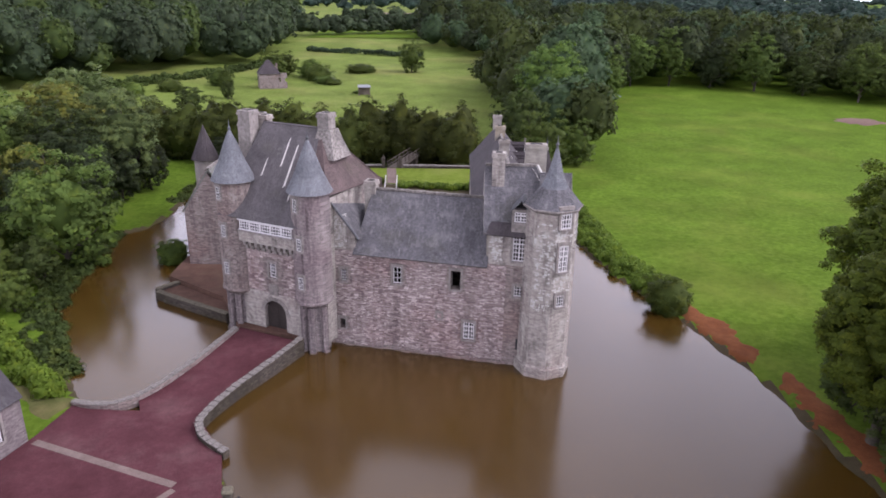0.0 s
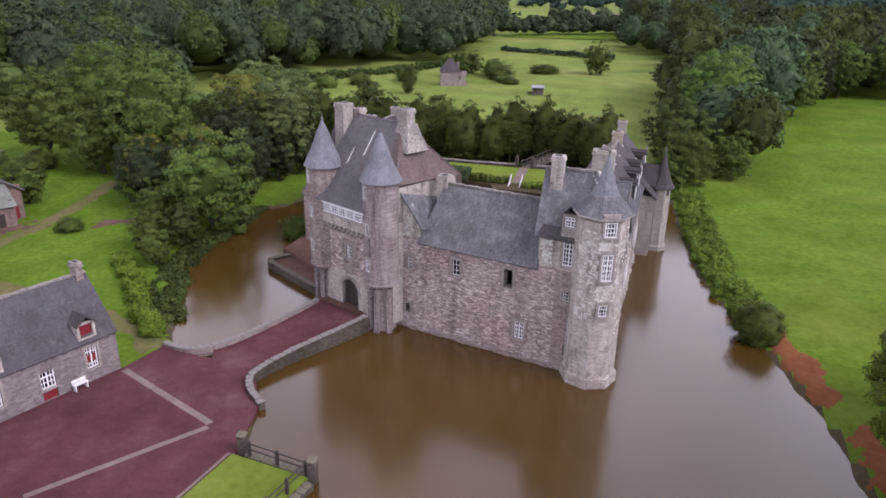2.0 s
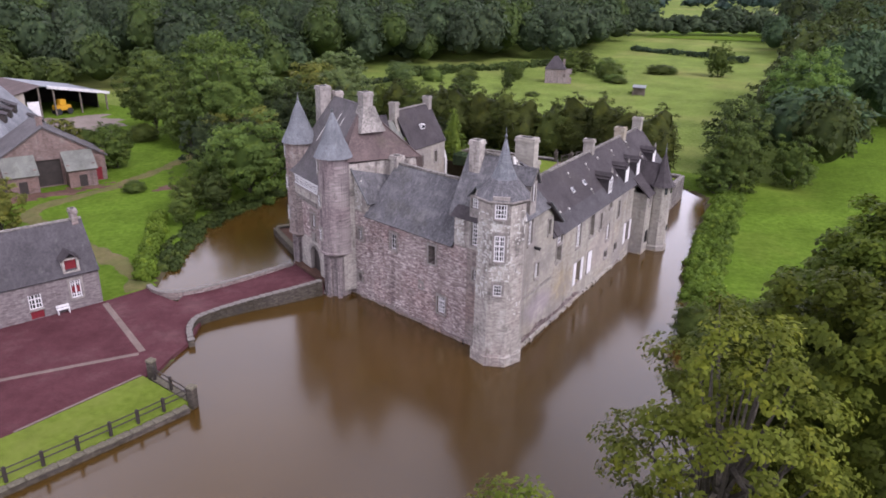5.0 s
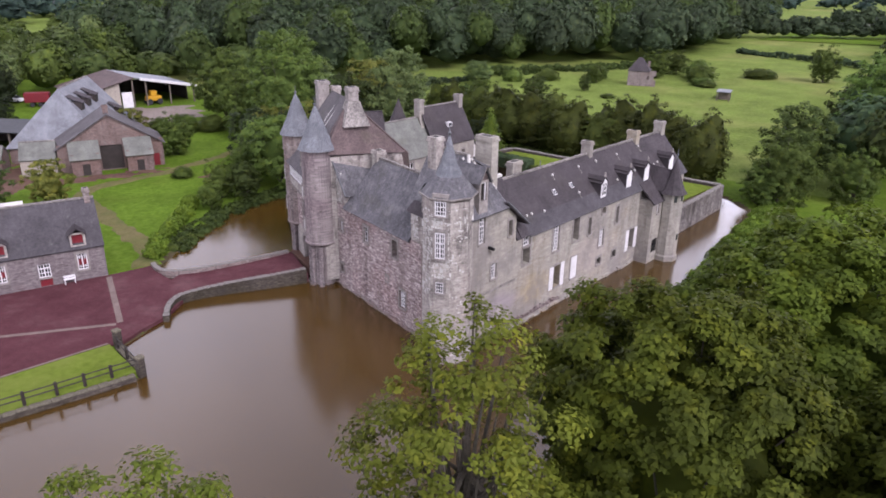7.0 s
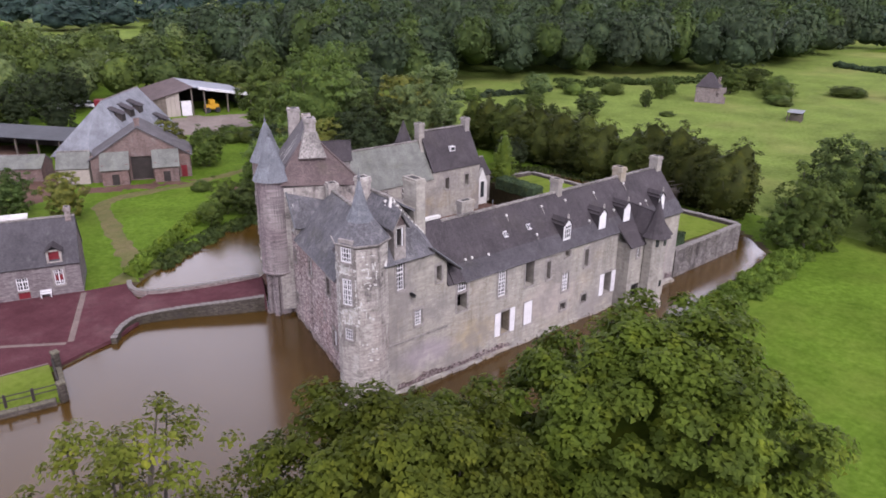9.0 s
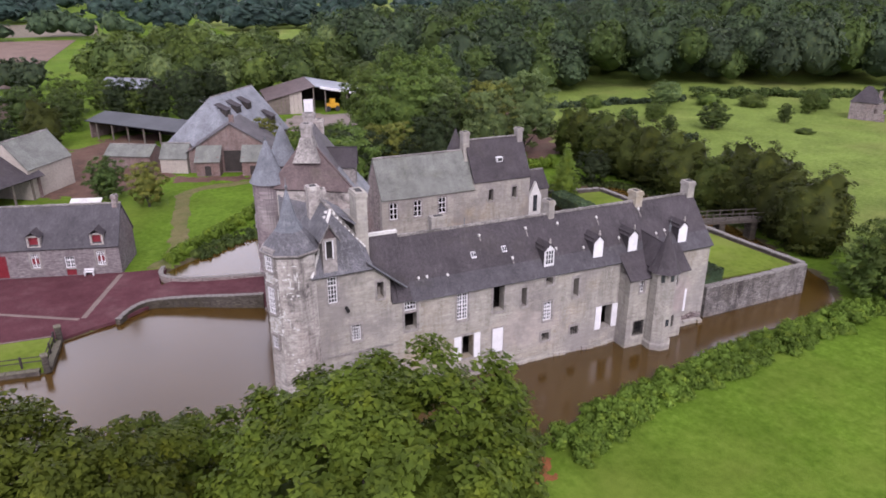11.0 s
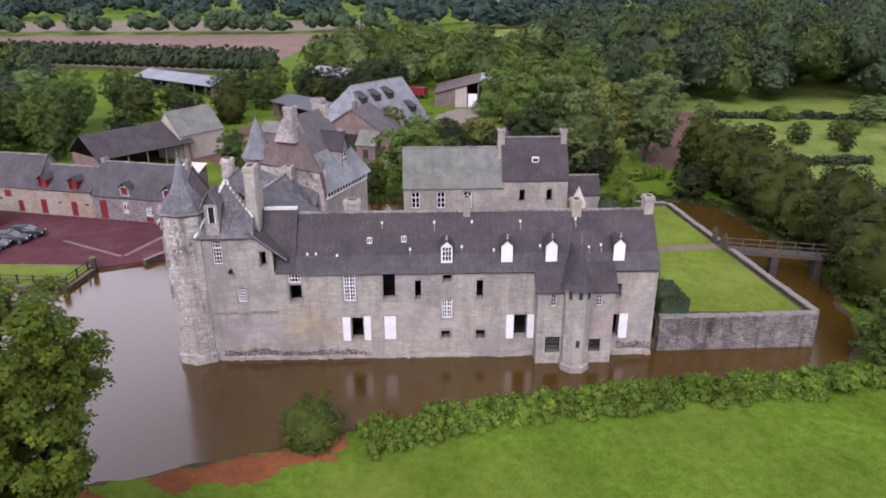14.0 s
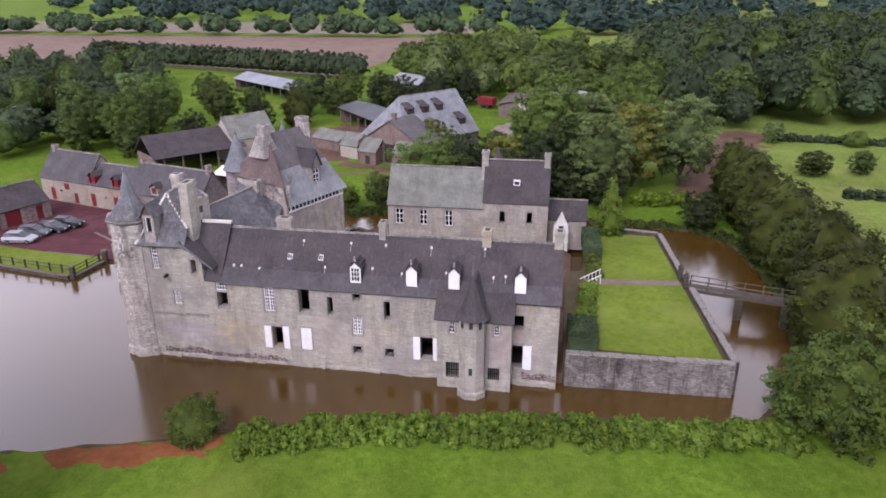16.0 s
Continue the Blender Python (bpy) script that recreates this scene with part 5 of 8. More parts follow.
def dormer(ob, u, v, z, w, h, glazed):
    """A small white-fronted roof dormer."""
    d = part("dormer", boxes((u - w / 2, u - w / 2 + 0.12, v - 0.45, v + 1.25, z - 0.5, z + h), (u + w / 2 - 0.12, u + w / 2, v - 0.45, v + 1.25, z - 0.5, z + h)), SLATE, ob)
    bm = bmesh.new()
    pts = [(u - w / 2, z - 0.45), (u + w / 2, z - 0.45), (u + w / 2, z + h * 0.78), (u, z + h * 1.12), (u - w / 2, z + h * 0.78)]
    a = [bm.verts.new((x, v - 0.5, q)) for x, q in pts]
    b = [bm.verts.new((x, v - 0.44, q)) for x, q in pts]
    bm.faces.new(a), bm.faces.new(b[::-1])
    for i in range(5):
        j = (i + 1) % 5
        bm.faces.new((a[i], a[j], b[j], b[i]))
    part("front", bm, WHITE, d, "white-painted dormer front")
    if glazed:
        part("pane", boxes((u - 0.34, u + 0.34, v - 0.512, v - 0.504, z - 0.25, z + h * 0.7)), GLASSDARK, d)
        g = bmesh.new()
        for k in range(4):
            x = u - 0.36 + 0.24 * k
            box(g, x - 0.025, x + 0.025, v - 0.55, v - 0.514, z - 0.28, z + h * 0.72)
        for k in range(4):
            q = z - 0.26 + k * 0.42
            box(g, u - 0.36, u + 0.36, v - 0.545, v - 0.516, q - 0.025, q + 0.025)
        part("glazing_bars", g, WHITE, d)
    r = bmesh.new()
    slab([(u - w / 2 - 0.12, v - 0.6, z + h * 0.74), (u, v - 0.6, z + h * 1.2), (u, v + 1.4, z + h * 1.2), (u - w / 2 - 0.12, v + 1.4, z + h * 0.74)], 0.06, r)
    slab([(u, v - 0.6, z + h * 1.2), (u + w / 2 + 0.12, v - 0.6, z + h * 0.74), (u + w / 2 + 0.12, v + 1.4, z + h * 0.74), (u, v + 1.4, z + h * 1.2)], 0.06, r)
    part("dormer_roof", r, SLATE, d)
    part("finial", lathe([(0.05, z + h * 1.18), (0.12, z + h * 1.3), (0.05, z + h * 1.38), (0.09, z + h * 1.5), (0.0, z + h * 1.6)], 8, u, v - 0.5), DRESSING, d)
    return d


def skylight(roof, u, v, z, k, big):
    s = 0.2 if big else 0.08
    a = math.atan(k)
    bm = bmesh.new()
    box(bm, -s, s, -s * 1.3, s * 1.3, -0.04, 0.1)
    at = Matrix.Translation((u, v, z)) @ Matrix.Rotation(a, 4, "X")
    ob = part("skylight" if big else "roof_vent", bm, WHITE if big else LIME, roof, m=at)
    if big:
        for sx in (-0.095, 0.095):
            part("pane", boxes((sx - 0.07, sx + 0.07, -0.2, 0.2, 0.102, 0.112)), GLASSDARK, ob)
    else:
        part("mortar_run", boxes((-0.03, 0.03, -0.5 - 0.25 * math.sin(u * 7), -0.12, -0.03, 0.012)), COPING, ob, "pale streak below the vent")


south_wing()


def stair_turret():
    """The projecting block with a slated stair turret on the moat side."""
    ob = thing("stair_turret", "pale stone stair turret with a pointed slate roof over the moat", "turret", SOUTH)
    part("wall", wall(2.2, -1.3, 6.75, 0.5, [(26.55, 27.0, 5.2, 6.2), (26.25, 27.45, 1.0, 2.45)], 25.5), PALESTONE, ob, m=Matrix.Translation((0, -1.45, 0)))
    part("wall", wall(2.2, -1.3, 6.75, 0.5, [(30.25, 30.7, 5.2, 6.1), (29.8, 30.8, 1.05, 2.2)], 29.5), PALESTONE, ob, m=Matrix.Translation((0, -1.45, 0)))
    part("side_wall", boxes((25.5, 26.0, -0.95, 0.0, -1.3, 6.75)), PALESTONE, ob)
    part("side_wall", boxes((31.2, 31.7, -0.95, 0.0, -1.3, 6.75)), PALESTONE, ob)
    for u, s, w, h in ((26.78, 5.2, 0.45, 1.0), (30.48, 5.2, 0.45, 0.9)):
        window(ob, lift(u, -1.45, s), w, h, 2, 3, False)
    for u0, u1, s, e in ((26.25, 27.45, 1.0, 2.45), (29.8, 30.8, 1.05, 2.2)):
        bm = bmesh.new()
        for k in range(6):
            x = u0 + (u1 - u0) * (k + 0.5) / 6
            tube(bm, [(x, -1.35, s), (x, -1.35, e)], 0.035)
        box(bm, u0, u1, -1.37, -1.33, (s + e) / 2 - 0.03, (s + e) / 2 + 0.03)
        part("window_grille", bm, IRON, ob)
    r = bmesh.new()
    slab([(25.3, -1.75, 6.5), (31.9, -1.75, 6.5), (31.9, 0.9, 9.0), (25.3, 0.9, 9.0)], 0.14, r)
    part("lean_to_roof", r, SLATE, ob)
    tower = bmesh.new()
    lathe([(1.28, -1.3), (1.25, 0.5), (1.12, 0.65), (1.1, 7.35), (1.2, 7.5), (0, 7.5)], 8, 28.55, -2.0, radians(22.5), tower)
    part("tower", tower, PALESTONE, ob, "eight-sided stone stair tower")
    for z, w in ((6.5, 0.3), (2.3, 0.3)):
        part("slit_window", boxes((28.55 - w / 2, 28.55 + w / 2, -3.09, -3.02, z, z + 0.6)), GLASSDARK, ob)
    for a in (-45, 45):
        m = Matrix.Translation((28.55, -2.0, 6.4)) @ Matrix.Rotation(radians(a), 4, "Z")
        part("slit_window", boxes((-0.16, 0.16, -1.045, -1.0, 0, 0.7)), GLASSDARK, ob, m=m)
    part("spire", lathe([(1.46, 7.2), (1.12, 7.65), (0.8, 8.4), (0.48, 9.3), (0.16, 10.4), (0.0, 10.9)], 8, 28.55, -2.0, radians(22.5)), SLATE, ob, "eight-sided slate spire")
    r = bmesh.new()
    slab([(27.5, -1.9, 7.3), (28.55, -1.9, 9.5), (28.55, 1.6, 9.8), (27.5, 1.2, 7.6)], 0.1, r)
    slab([(28.55, -1.9, 9.5), (29.6, -1.9, 7.3), (29.6, 1.2, 7.6), (28.55, 1.6, 9.8)], 0.1, r)
    part("link_roof", r, SLATE, ob)
    part("finial", lathe([(0.1, 10.7), (0.05, 11.0), (0.12, 11.15), (0.03, 11.3), (0.02, 11.8), (0, 11.82)], 8, 28.55, -2.0), LEAD, ob)
    return ob


stair_turret()


# ---------------------------------------------------------------- corner pavilion and tower
def pavilion():
    ob = thing("corner_pavilion", "tall stone corner pavilion with patched slate roof and big chimney", "castle wing", SOUTH)
    # the side over the south moat
    holes = [(1.33, 2.03, 5.33, 6.6), (-0.28, 0.42, 8.65, 10.7), (3.38, 3.88, 8.4, 9.7)]
    bm = wall(6.6, -1.3, 8.3, 0.8, holes[:1], -2.2)
    wall(6.6, 8.3, 9.75, 0.8, [(-0.28, 0.42, 8.65, 9.75), (3.38, 3.88, 8.4, 9.7)], -2.2, bm)
    wall(2.9, 9.75, 10.9, 0.8, [(-0.28, 0.42, 9.75, 10.7)], -2.2, bm)
    part("wall", bm, PALESTONE, ob, "pale weathered stone wall")
    bm = bmesh.new()
    lo = [(0.7, 9.75), (4.4, 9.75), (4.4, 9.95), (3.15, 10.95), (0.7, 10.95)]
    a = [bm.verts.new((x, 0.0, z)) for x, z in lo]
    b = [bm.verts.new((x, 0.8, z)) for x, z in lo]
    bm.faces.new(a), bm.faces.new(b[::-1])
    for i in range(5):
        j = (i + 1) % 5
        bm.faces.new((a[i], a[j], b[j], b[i]))
    part("gable", bm, PALESTONE, ob)
    window(ob, lift(1.68, 0, 5.33), 0.7, 1.27, 4, 5, False)
    window(ob, lift(0.07, 0, 8.65), 0.7, 2.05, 3, 6, True)
    window(ob, lift(3.63, 0, 8.4), 0.5, 1.3, glazed=False)
    part("string_course", boxes((-1.0, 4.5, -0.12, 0.0, 4.35, 4.5)), DRESSING, ob)
    part("drain_spout", tube(bmesh.new(), [(1.0, 0.1, 8.15), (1.0, -0.5, 8.1)], 0.14), IRON, ob)
    footing(ob, -0.6, 4.38, 0.3, 0.4, 45, PALESTONE)
    worn_band(ob, -0.3, 4.35, 0.4, 1.05, 145)
    stone_face(ob, -0.3, 4.4, 0.6, 4.3, holes, 65, PALE_STONES, proud=(0.004, 0.014))
    stone_face(ob, -0.3, 4.3, 4.55, 8.2, holes, 67, PALE_STONES, proud=(0.004, 0.014))
    stone_face(ob, -0.3, 0.7, 8.3, 10.8, holes, 68, PALE_STONES, proud=(0.004, 0.014))
    part("rear_wall", boxes((-1.6, 4.4, 5.0, 5.7, 0.5, 10.9), (3.7, 4.4, 0.8, 5.0, 0.5, 9.0)), PALESTONE, ob)
    # roof: ridge across the range, hipped towards the south, with a stone rear gable and a small half gable
    r = bmesh.new()
    slab([(-2.05, 6.0, 10.6), (-2.45, 0.2, 10.6), (0.8, 2.2, 15.0), (0.8, 6.0, 15.0)], 0.14, r)
    slab([(-1.5, -0.32, 10.9), (3.1, -0.32, 10.95), (2.95, 1.15, 12.3), (0.8, 2.2, 15.0), (-1.5, 0.9, 12.2)], 0.14, r)
    slab([(0.8, 6.0, 15.0), (0.8, 2.2, 15.0), (2.4, 1.3, 14.0), (2.4, 5.6, 14.0)], 0.14, r)
    part("roof", r, SLATE_MIX, ob, "patched slate roof with broken pale slates")
    ridge = bmesh.new()
    for k in range(9):
        box(ridge, 0.66, 0.94, 2.2 + 0.42 * k, 2.58 + 0.42 * k, 14.94, 15.1 + 0.03 * (k % 2))
    part("ridge_tiles", ridge, COPING, ob)
    bm = bmesh.new()
    prof = [(-2.05, 10.5), (2.6, 10.5), (2.6, 13.8), (0.8, 14.9)]
    a = [bm.verts.new((u, 5.5, z)) for u, z in prof]
    b = [bm.verts.new((u, 5.95, z)) for u, z in prof]
    bm.faces.new(a), bm.faces.new(b[::-1])
    for i in range(4):
        j = (i + 1) % 4
        bm.faces.new((a[i], a[j], b[j], b[i]))
    part("north_gable", bm, GREYSTONE, ob)
    r = bmesh.new()
    slab([(2.65, -0.38, 11.45), (5.55, -0.38, 9.1), (5.55, 2.4, 9.1), (2.65, 2.4, 11.45)], 0.12, r)
    part("side_roof", r, SLATE, ob)
    bm = bmesh.new()
    prof = [(1.2, 9.0), (5.5, 9.0), (5.5, 13.4), (4.6, 14.1), (1.4, 14.1), (1.2, 12.2)]
    a = [bm.verts.new((2.35, d, z)) for d, z in prof]
    b = [bm.verts.new((2.85, d, z)) for d, z in prof]
    bm.faces.new(a), bm.faces.new(b[::-1])
    for i in range(6):
        j = (i + 1) % 6
        bm.faces.new((a[i], a[j], b[j], b[i]))
    part("gable_wall", bm, PALESTONE, ob, "bare pale gable wall")
    part("hatch", boxes((2.84, 2.87, 3.6, 4.2, 12.8, 13.4)), DARKWOOD, ob)
    rag = random.Random(8)
    for k in range(26):
        u = rag.uniform(-2.0, 1.8)
        t = rag.random()
        part("loose_slates", boxes((-0.14, 0.14, -0.1, 0.1, 0.0, 0.035)), LIME, ob, m=Matrix.Translation((-1.2 + 2.0 * t + rag.uniform(-0.25, 0.25), -0.15 + 2.3 * t + 0.35, 11.55 + 3.3 * t)) @ Matrix.Rotation(rag.uniform(-0.4, 0.4), 4, "Z") @ Matrix.Rotation(0.9, 4, "X"))
    for k in range(9):
        t = (k + 0.5) / 9
        part("verge_stone", boxes((-0.2, 0.2, -0.22, 0.22, -0.06, 0.09, 0.03)), COPING, ob, m=Matrix.Translation((2.9 - 2.1 * t, 1.15 + 1.05 * t, 12.2 + 2.85 * t)) @ Matrix.Rotation(0.6, 4, "X") @ Matrix.Rotation(0.8, 4, "Y"))
    for line in ([(0.8, 2.1, 15.0), (-0.2, 1.1, 13.2), (-1.45, -0.28, 11.0)], [(0.8, 2.1, 15.0), (1.5, 1.7, 13.9), (2.9, 1.05, 12.2)]):
        part("hip_mortar", tube(bmesh.new(), line, [0.13, 0.08, 0.12][:len(line)], 7), LIME, ob)
    part("verge", tube(bmesh.new(), [(2.65, -0.42, 11.47), (5.57, -0.42, 9.1)], 0.07), LEAD, ob)
    d = part("dormer", boxes((-0.5, -0.32, -0.1, 1.4, 10.9, 13.5), (0.32, 0.5, -0.1, 1.4, 10.9, 13.5), (-0.32, 0.32, -0.1, 0.25, 10.9, 12.08), (-0.5, 0.5, -0.12, 0.25, 13.5, 13.66)), DRESSING, ob, "tall stone roof dormer with an open window")
    bm = bmesh.new()
    slab([(-0.72, -0.3, 13.45), (0.0, -0.3, 14.7), (0.0, 2.0, 14.7), (-0.72, 2.0, 13.45)], 0.08, bm)
    slab([(0.0, -0.3, 14.7), (0.72, -0.3, 13.45), (0.72, 2.0, 13.45), (0.0, 2.0, 14.7)], 0.08, bm)
    part("dormer_roof", bm, SLATE_MIX, d)
    g = bmesh.new()
    ga = [g.verts.new(p) for p in ((-0.5, -0.1, 13.66), (0.5, -0.1, 13.66), (0.0, -0.1, 14.5))]
    gb = [g.verts.new(p) for p in ((-0.5, 0.1, 13.66), (0.5, 0.1, 13.66), (0.0, 0.1, 14.5))]
    g.faces.new(ga), g.faces.new(gb[::-1])
    for i in range(3):
        j = (i + 1) % 3
        g.faces.new((ga[i], ga[j], gb[j], gb[i]))
    part("dormer_gable", g, SLATE_BROWN, d)
    # Near-black sheet close behind the opening, in place of the attic's shade.
    part("dormer_back", boxes((-0.32, 0.32, 0.42, 0.46, 12.0, 13.5)), INNER_SHADE, d, "near-black panel standing in for the attic's shade")
    part("dormer_frame", boxes((-0.32, -0.22, 0.0, 0.07, 12.08, 13.5), (0.22, 0.32, 0.0, 0.07, 12.08, 13.5), (-0.22, 0.22, 0.0, 0.07, 13.4, 13.5)), WHITE, d)
    for sx in (-1, 1):
        part("bargeboard", tube(bmesh.new(), [(sx * 0.74, -0.34, 13.42), (0, -0.34, 14.72)], 0.035), COPING, d)
    chimney(ob, 2.86, 2.05, 10.0, 16.2, 0.8, 1.6, PALESTONE, taper=0.06)
    chimney(ob, 0.3, 5.0, 11.0, 16.05, 0.85, 0.9, GREYSTONE)
    return ob


pavilion()


def corner_tower():
    c = lift(7.72, 47.6, 0, 0)
    ob = thing("corner_tower", "eight-sided grey stone corner tower with a slate spire", "tower", c)
    turn = radians(-67 + 22.5)
    bm = bmesh.new()
    ring(bm, 2.1, 1.2, -1.3, 0.75, 8, turn=turn)
    part("plinth", bm, GREYSTONE, ob)
    bm = bmesh.new()
    lathe([(1.98, 0.75), (1.9, 0.95), (1.84, 12.9), (1.95, 13.05), (0, 13.05)], 8, turn=turn, bm=bm)
    part("wall", bm, GREYSTONE, ob, "grey dressed stone with flaking white limewash")
    face = Matrix.Rotation(radians(-67 + 90), 4, "Z")
    for z, w, h, c_, r_ in ((11.75, 0.85, 1.35, 4, 4), (8.55, 0.75, 1.95, 4, 5), (5.85, 0.6, 0.85, 3, 3)):
        window(ob, face @ lift(0, -1.86, z), w, h, c_, r_, h > 1.5, inset=0.0)
        part("window_back", boxes((-w / 2, w / 2, -1.76, -1.74, z, z + h)), GLASSDARK, ob, m=face)
    for a, n, z0, z1, seed in ((-67, 70, 6.9, 12.4, 71), (-112, 50, 5.5, 12.0, 72), (-22, 22, 4.0, 12.4, 73)):
        lime_patches(ob, Matrix.Rotation(radians(a + 90), 4, "Z"), -0.68, 0.68, z0, z1, n, seed, LIME, -1.755)
    part("eaves", lathe([(1.9, 12.75), (2.15, 12.95), (2.15, 13.05), (0, 13.06)], 8, turn=turn), DRESSING, ob)
    part("spire_skirt", lathe([(2.12, 13.0), (1.6, 13.6), (1.0, 14.3), (0, 14.32)], 8, turn=turn), SLATE_MIX, ob, "patched grey slate skirt of the spire")
    part("spire", lathe([(1.0, 14.28), (0.6, 15.1), (0.3, 16.2), (0.1, 17.0), (0, 17.05)], 8, turn=turn), SLATE_CONE, ob, "slender blue-grey slate spire")
    part("finial", lathe([(0.12, 16.85), (0.06, 17.15), (0.13, 17.3), (0.03, 17.45), (0.02, 17.9), (0, 17.92)], 8), LEAD, ob)
    return ob


corner_tower()


# ---------------------------------------------------------------- curtain front
FRONT = lift(-8.0, 50.7, 0, -12.1)


def curtain():
    ob = thing("curtain_range", "purple rubble curtain wall with a lichened slate roof over the moat", "castle wing", FRONT)
    rows = [(4.62, 5.74, 0.66, 1.35, 2, 3, 1), (9.2, 5.76, 0.75, 1.5, 0, 0, 0), (10.33, 1.65, 0.85, 1.45, 4, 4, 1), (13.84, 8.5, 0.95, 2.0, 4, 6, 1), (13.95, 5.7, 0.65, 0.82, 3, 3, 1), (0.28, 5.48, 0.45, 0.98, 3, 4, 1), (0.1, 1.4, 0.45, 0.8, 0, 0, 0)]
    holes = [(u - w / 2, u + w / 2, s, s + h) for u, s, w, h, *_ in rows]
    low = [h for h in holes if h[3] < 8.2]
    bm = wall(16.2, -1.3, 8.15, 0.8, low, -1.2)
    part("wall", bm, RUBBLE, ob, "purple-brown rubble masonry")
    bm = wall(3.7, 8.15, 10.75, 0.8, [(13.365, 14.315, 8.5, 10.5)], 11.6)
    part("upper_wall", bm, GREYSTONE, ob, "pale dressed upper wall")
    for u, s, w, h, c, r, g in rows:
        if g == 3:
            window(ob, lift(u, 0, s + h * 0.72), w, h * 0.28, 2, 1, False, True, False)
            window(ob, lift(u, 0, s), w, h, glazed=False)
        else:
            window(ob, lift(u, 0, s), w, h, max(c, 2), max(r, 2), g == 1 and h > 1.4, bool(g), True)
    window(ob, lift(8.0, -0.01, 3.2), 0.3, 0.4, glazed=False)
    part("slit_window", boxes((14.0, 14.15, -0.01, 0.02, 1.3, 2.2)), GLASSDARK, ob)
    part("rear_wall", boxes((1.2, 11.6, 5.4, 6.0, 0.5, 8.1)), RUBBLE, ob)
    part("end_wall", boxes((-1.2, -0.7, 0.8, 6, 0.5, 8.1)), RUBBLE, ob)
    footing(ob, -1.2, 14.6, 0.24, 0.3, 47, RUBBLE)
    stone_face(ob, -1.2, 13.0, 0.1, 8.1, holes, 51, STONES, (3.2, 7.4, 3.0, 6.4), proud=(0.008, 0.04), row=(0.06, 0.14), long=(0.14, 0.44))
    lime_patches(ob, Matrix.Identity(4), -1.4, 0.6, 8.3, 11.0, 60, 53, LIME)
    lime_patches(ob, Matrix.Identity(4), 11.7, 12.6, 8.3, 10.4, 26, 54, LIME)
    r = bmesh.new()
    slab([(1.15, -0.35, 7.95), (11.6, -0.35, 7.95), (11.6, 3.2, 12.3), (1.8, 3.2, 12.3)], 0.16, r)
    slab([(11.6, 6.4, 8.2), (1.15, 6.4, 8.2), (1.8, 3.2, 12.3), (11.6, 3.2, 12.3)], 0.16, r)
    roof = part("roof", r, SLATE_MIX, ob, "dark slate roof freckled with pale lichen")
    bm = bmesh.new()
    for i in range(20):
        x = 1.9 + i * 0.485
        box(bm, x, x + 0.46, 3.05, 3.35, 12.2, 12.36 + 0.015 * (i % 3))
    part("ridge_tiles", bm, COPING, roof)
    # slate skirt of the pavilion over the front
    r = bmesh.new()
    slab([(11.45, -0.33, 10.5), (15.0, -0.33, 10.5), (15.0, 0.3, 11.35), (11.45, 0.3, 11.35)], 0.12, r)
    part("eaves_course", r, SLATE, ob)
    d = part("dormer", boxes((13.2, 13.35, -0.1, 0.9, 10.8, 12.5), (14.3, 14.45, -0.1, 0.9, 10.8, 12.5), (13.35, 14.3, -0.1, 0.3, 10.8, 11.5), (13.35, 14.3, -0.1, 0.3, 12.3, 12.5)), DRESSING, ob, "white stone roof dormer")
    window(d, lift(13.82, -0.1, 11.52), 0.9, 0.76, 4, 3, True, True, False)
    bm = bmesh.new()
    slab([(13.05, -0.3, 12.4), (13.83, -0.3, 13.3), (13.83, 1.6, 13.3), (13.05, 1.6, 12.4)], 0.08, bm)
    slab([(13.83, -0.3, 13.3), (14.6, -0.3, 12.4), (14.6, 1.6, 12.4), (13.83, 1.6, 13.3)], 0.08, bm)
    part("dormer_roof", bm, LEAD, d)
    # the short gabled bay beside the gate tower
    bm = bmesh.new()
    pts = [(-1.6, 8.15), (1.3, 8.15), (1.3, 9.4), (-0.9, 12.2), (-1.6, 12.2)]
    a = [bm.verts.new((x, 0.0, z)) for x, z in pts]
    b = [bm.verts.new((x, 0.7, z)) for x, z in pts]
    bm.faces.new(a), bm.faces.new(b[::-1])
    for i in range(5):
        j = (i + 1) % 5
        bm.faces.new((a[i], a[j], b[j], b[i]))
    part("bay_gable", bm, GREYSTONE, ob, "flaking limewashed gable")
    part("bay_side_wall", boxes((1.0, 1.5, 0.7, 5.5, 8.0, 9.3)), GREYSTONE, ob)
    r = bmesh.new()
    slab([(1.75, -0.25, 9.1), (1.75, 6.0, 9.1), (-1.3, 6.0, 13.0), (-1.3, -0.25, 12.95)], 0.14, r)
    part("bay_roof", r, SLATE_MIX, ob)
    part("bay_verge", tube(bmesh.new(), [(1.7, -0.28, 9.2), (-0.9, -0.28, 12.45)], 0.08), LEAD, ob)
    chimney(ob, 1.6, 3.3, 9.5, 12.9, 0.9, 0.9, GREYSTONE)
    return ob


curtain()


# ---------------------------------------------------------------- gatehouse
GATE = lift(-13.3, 50.75, 0, -24.2)


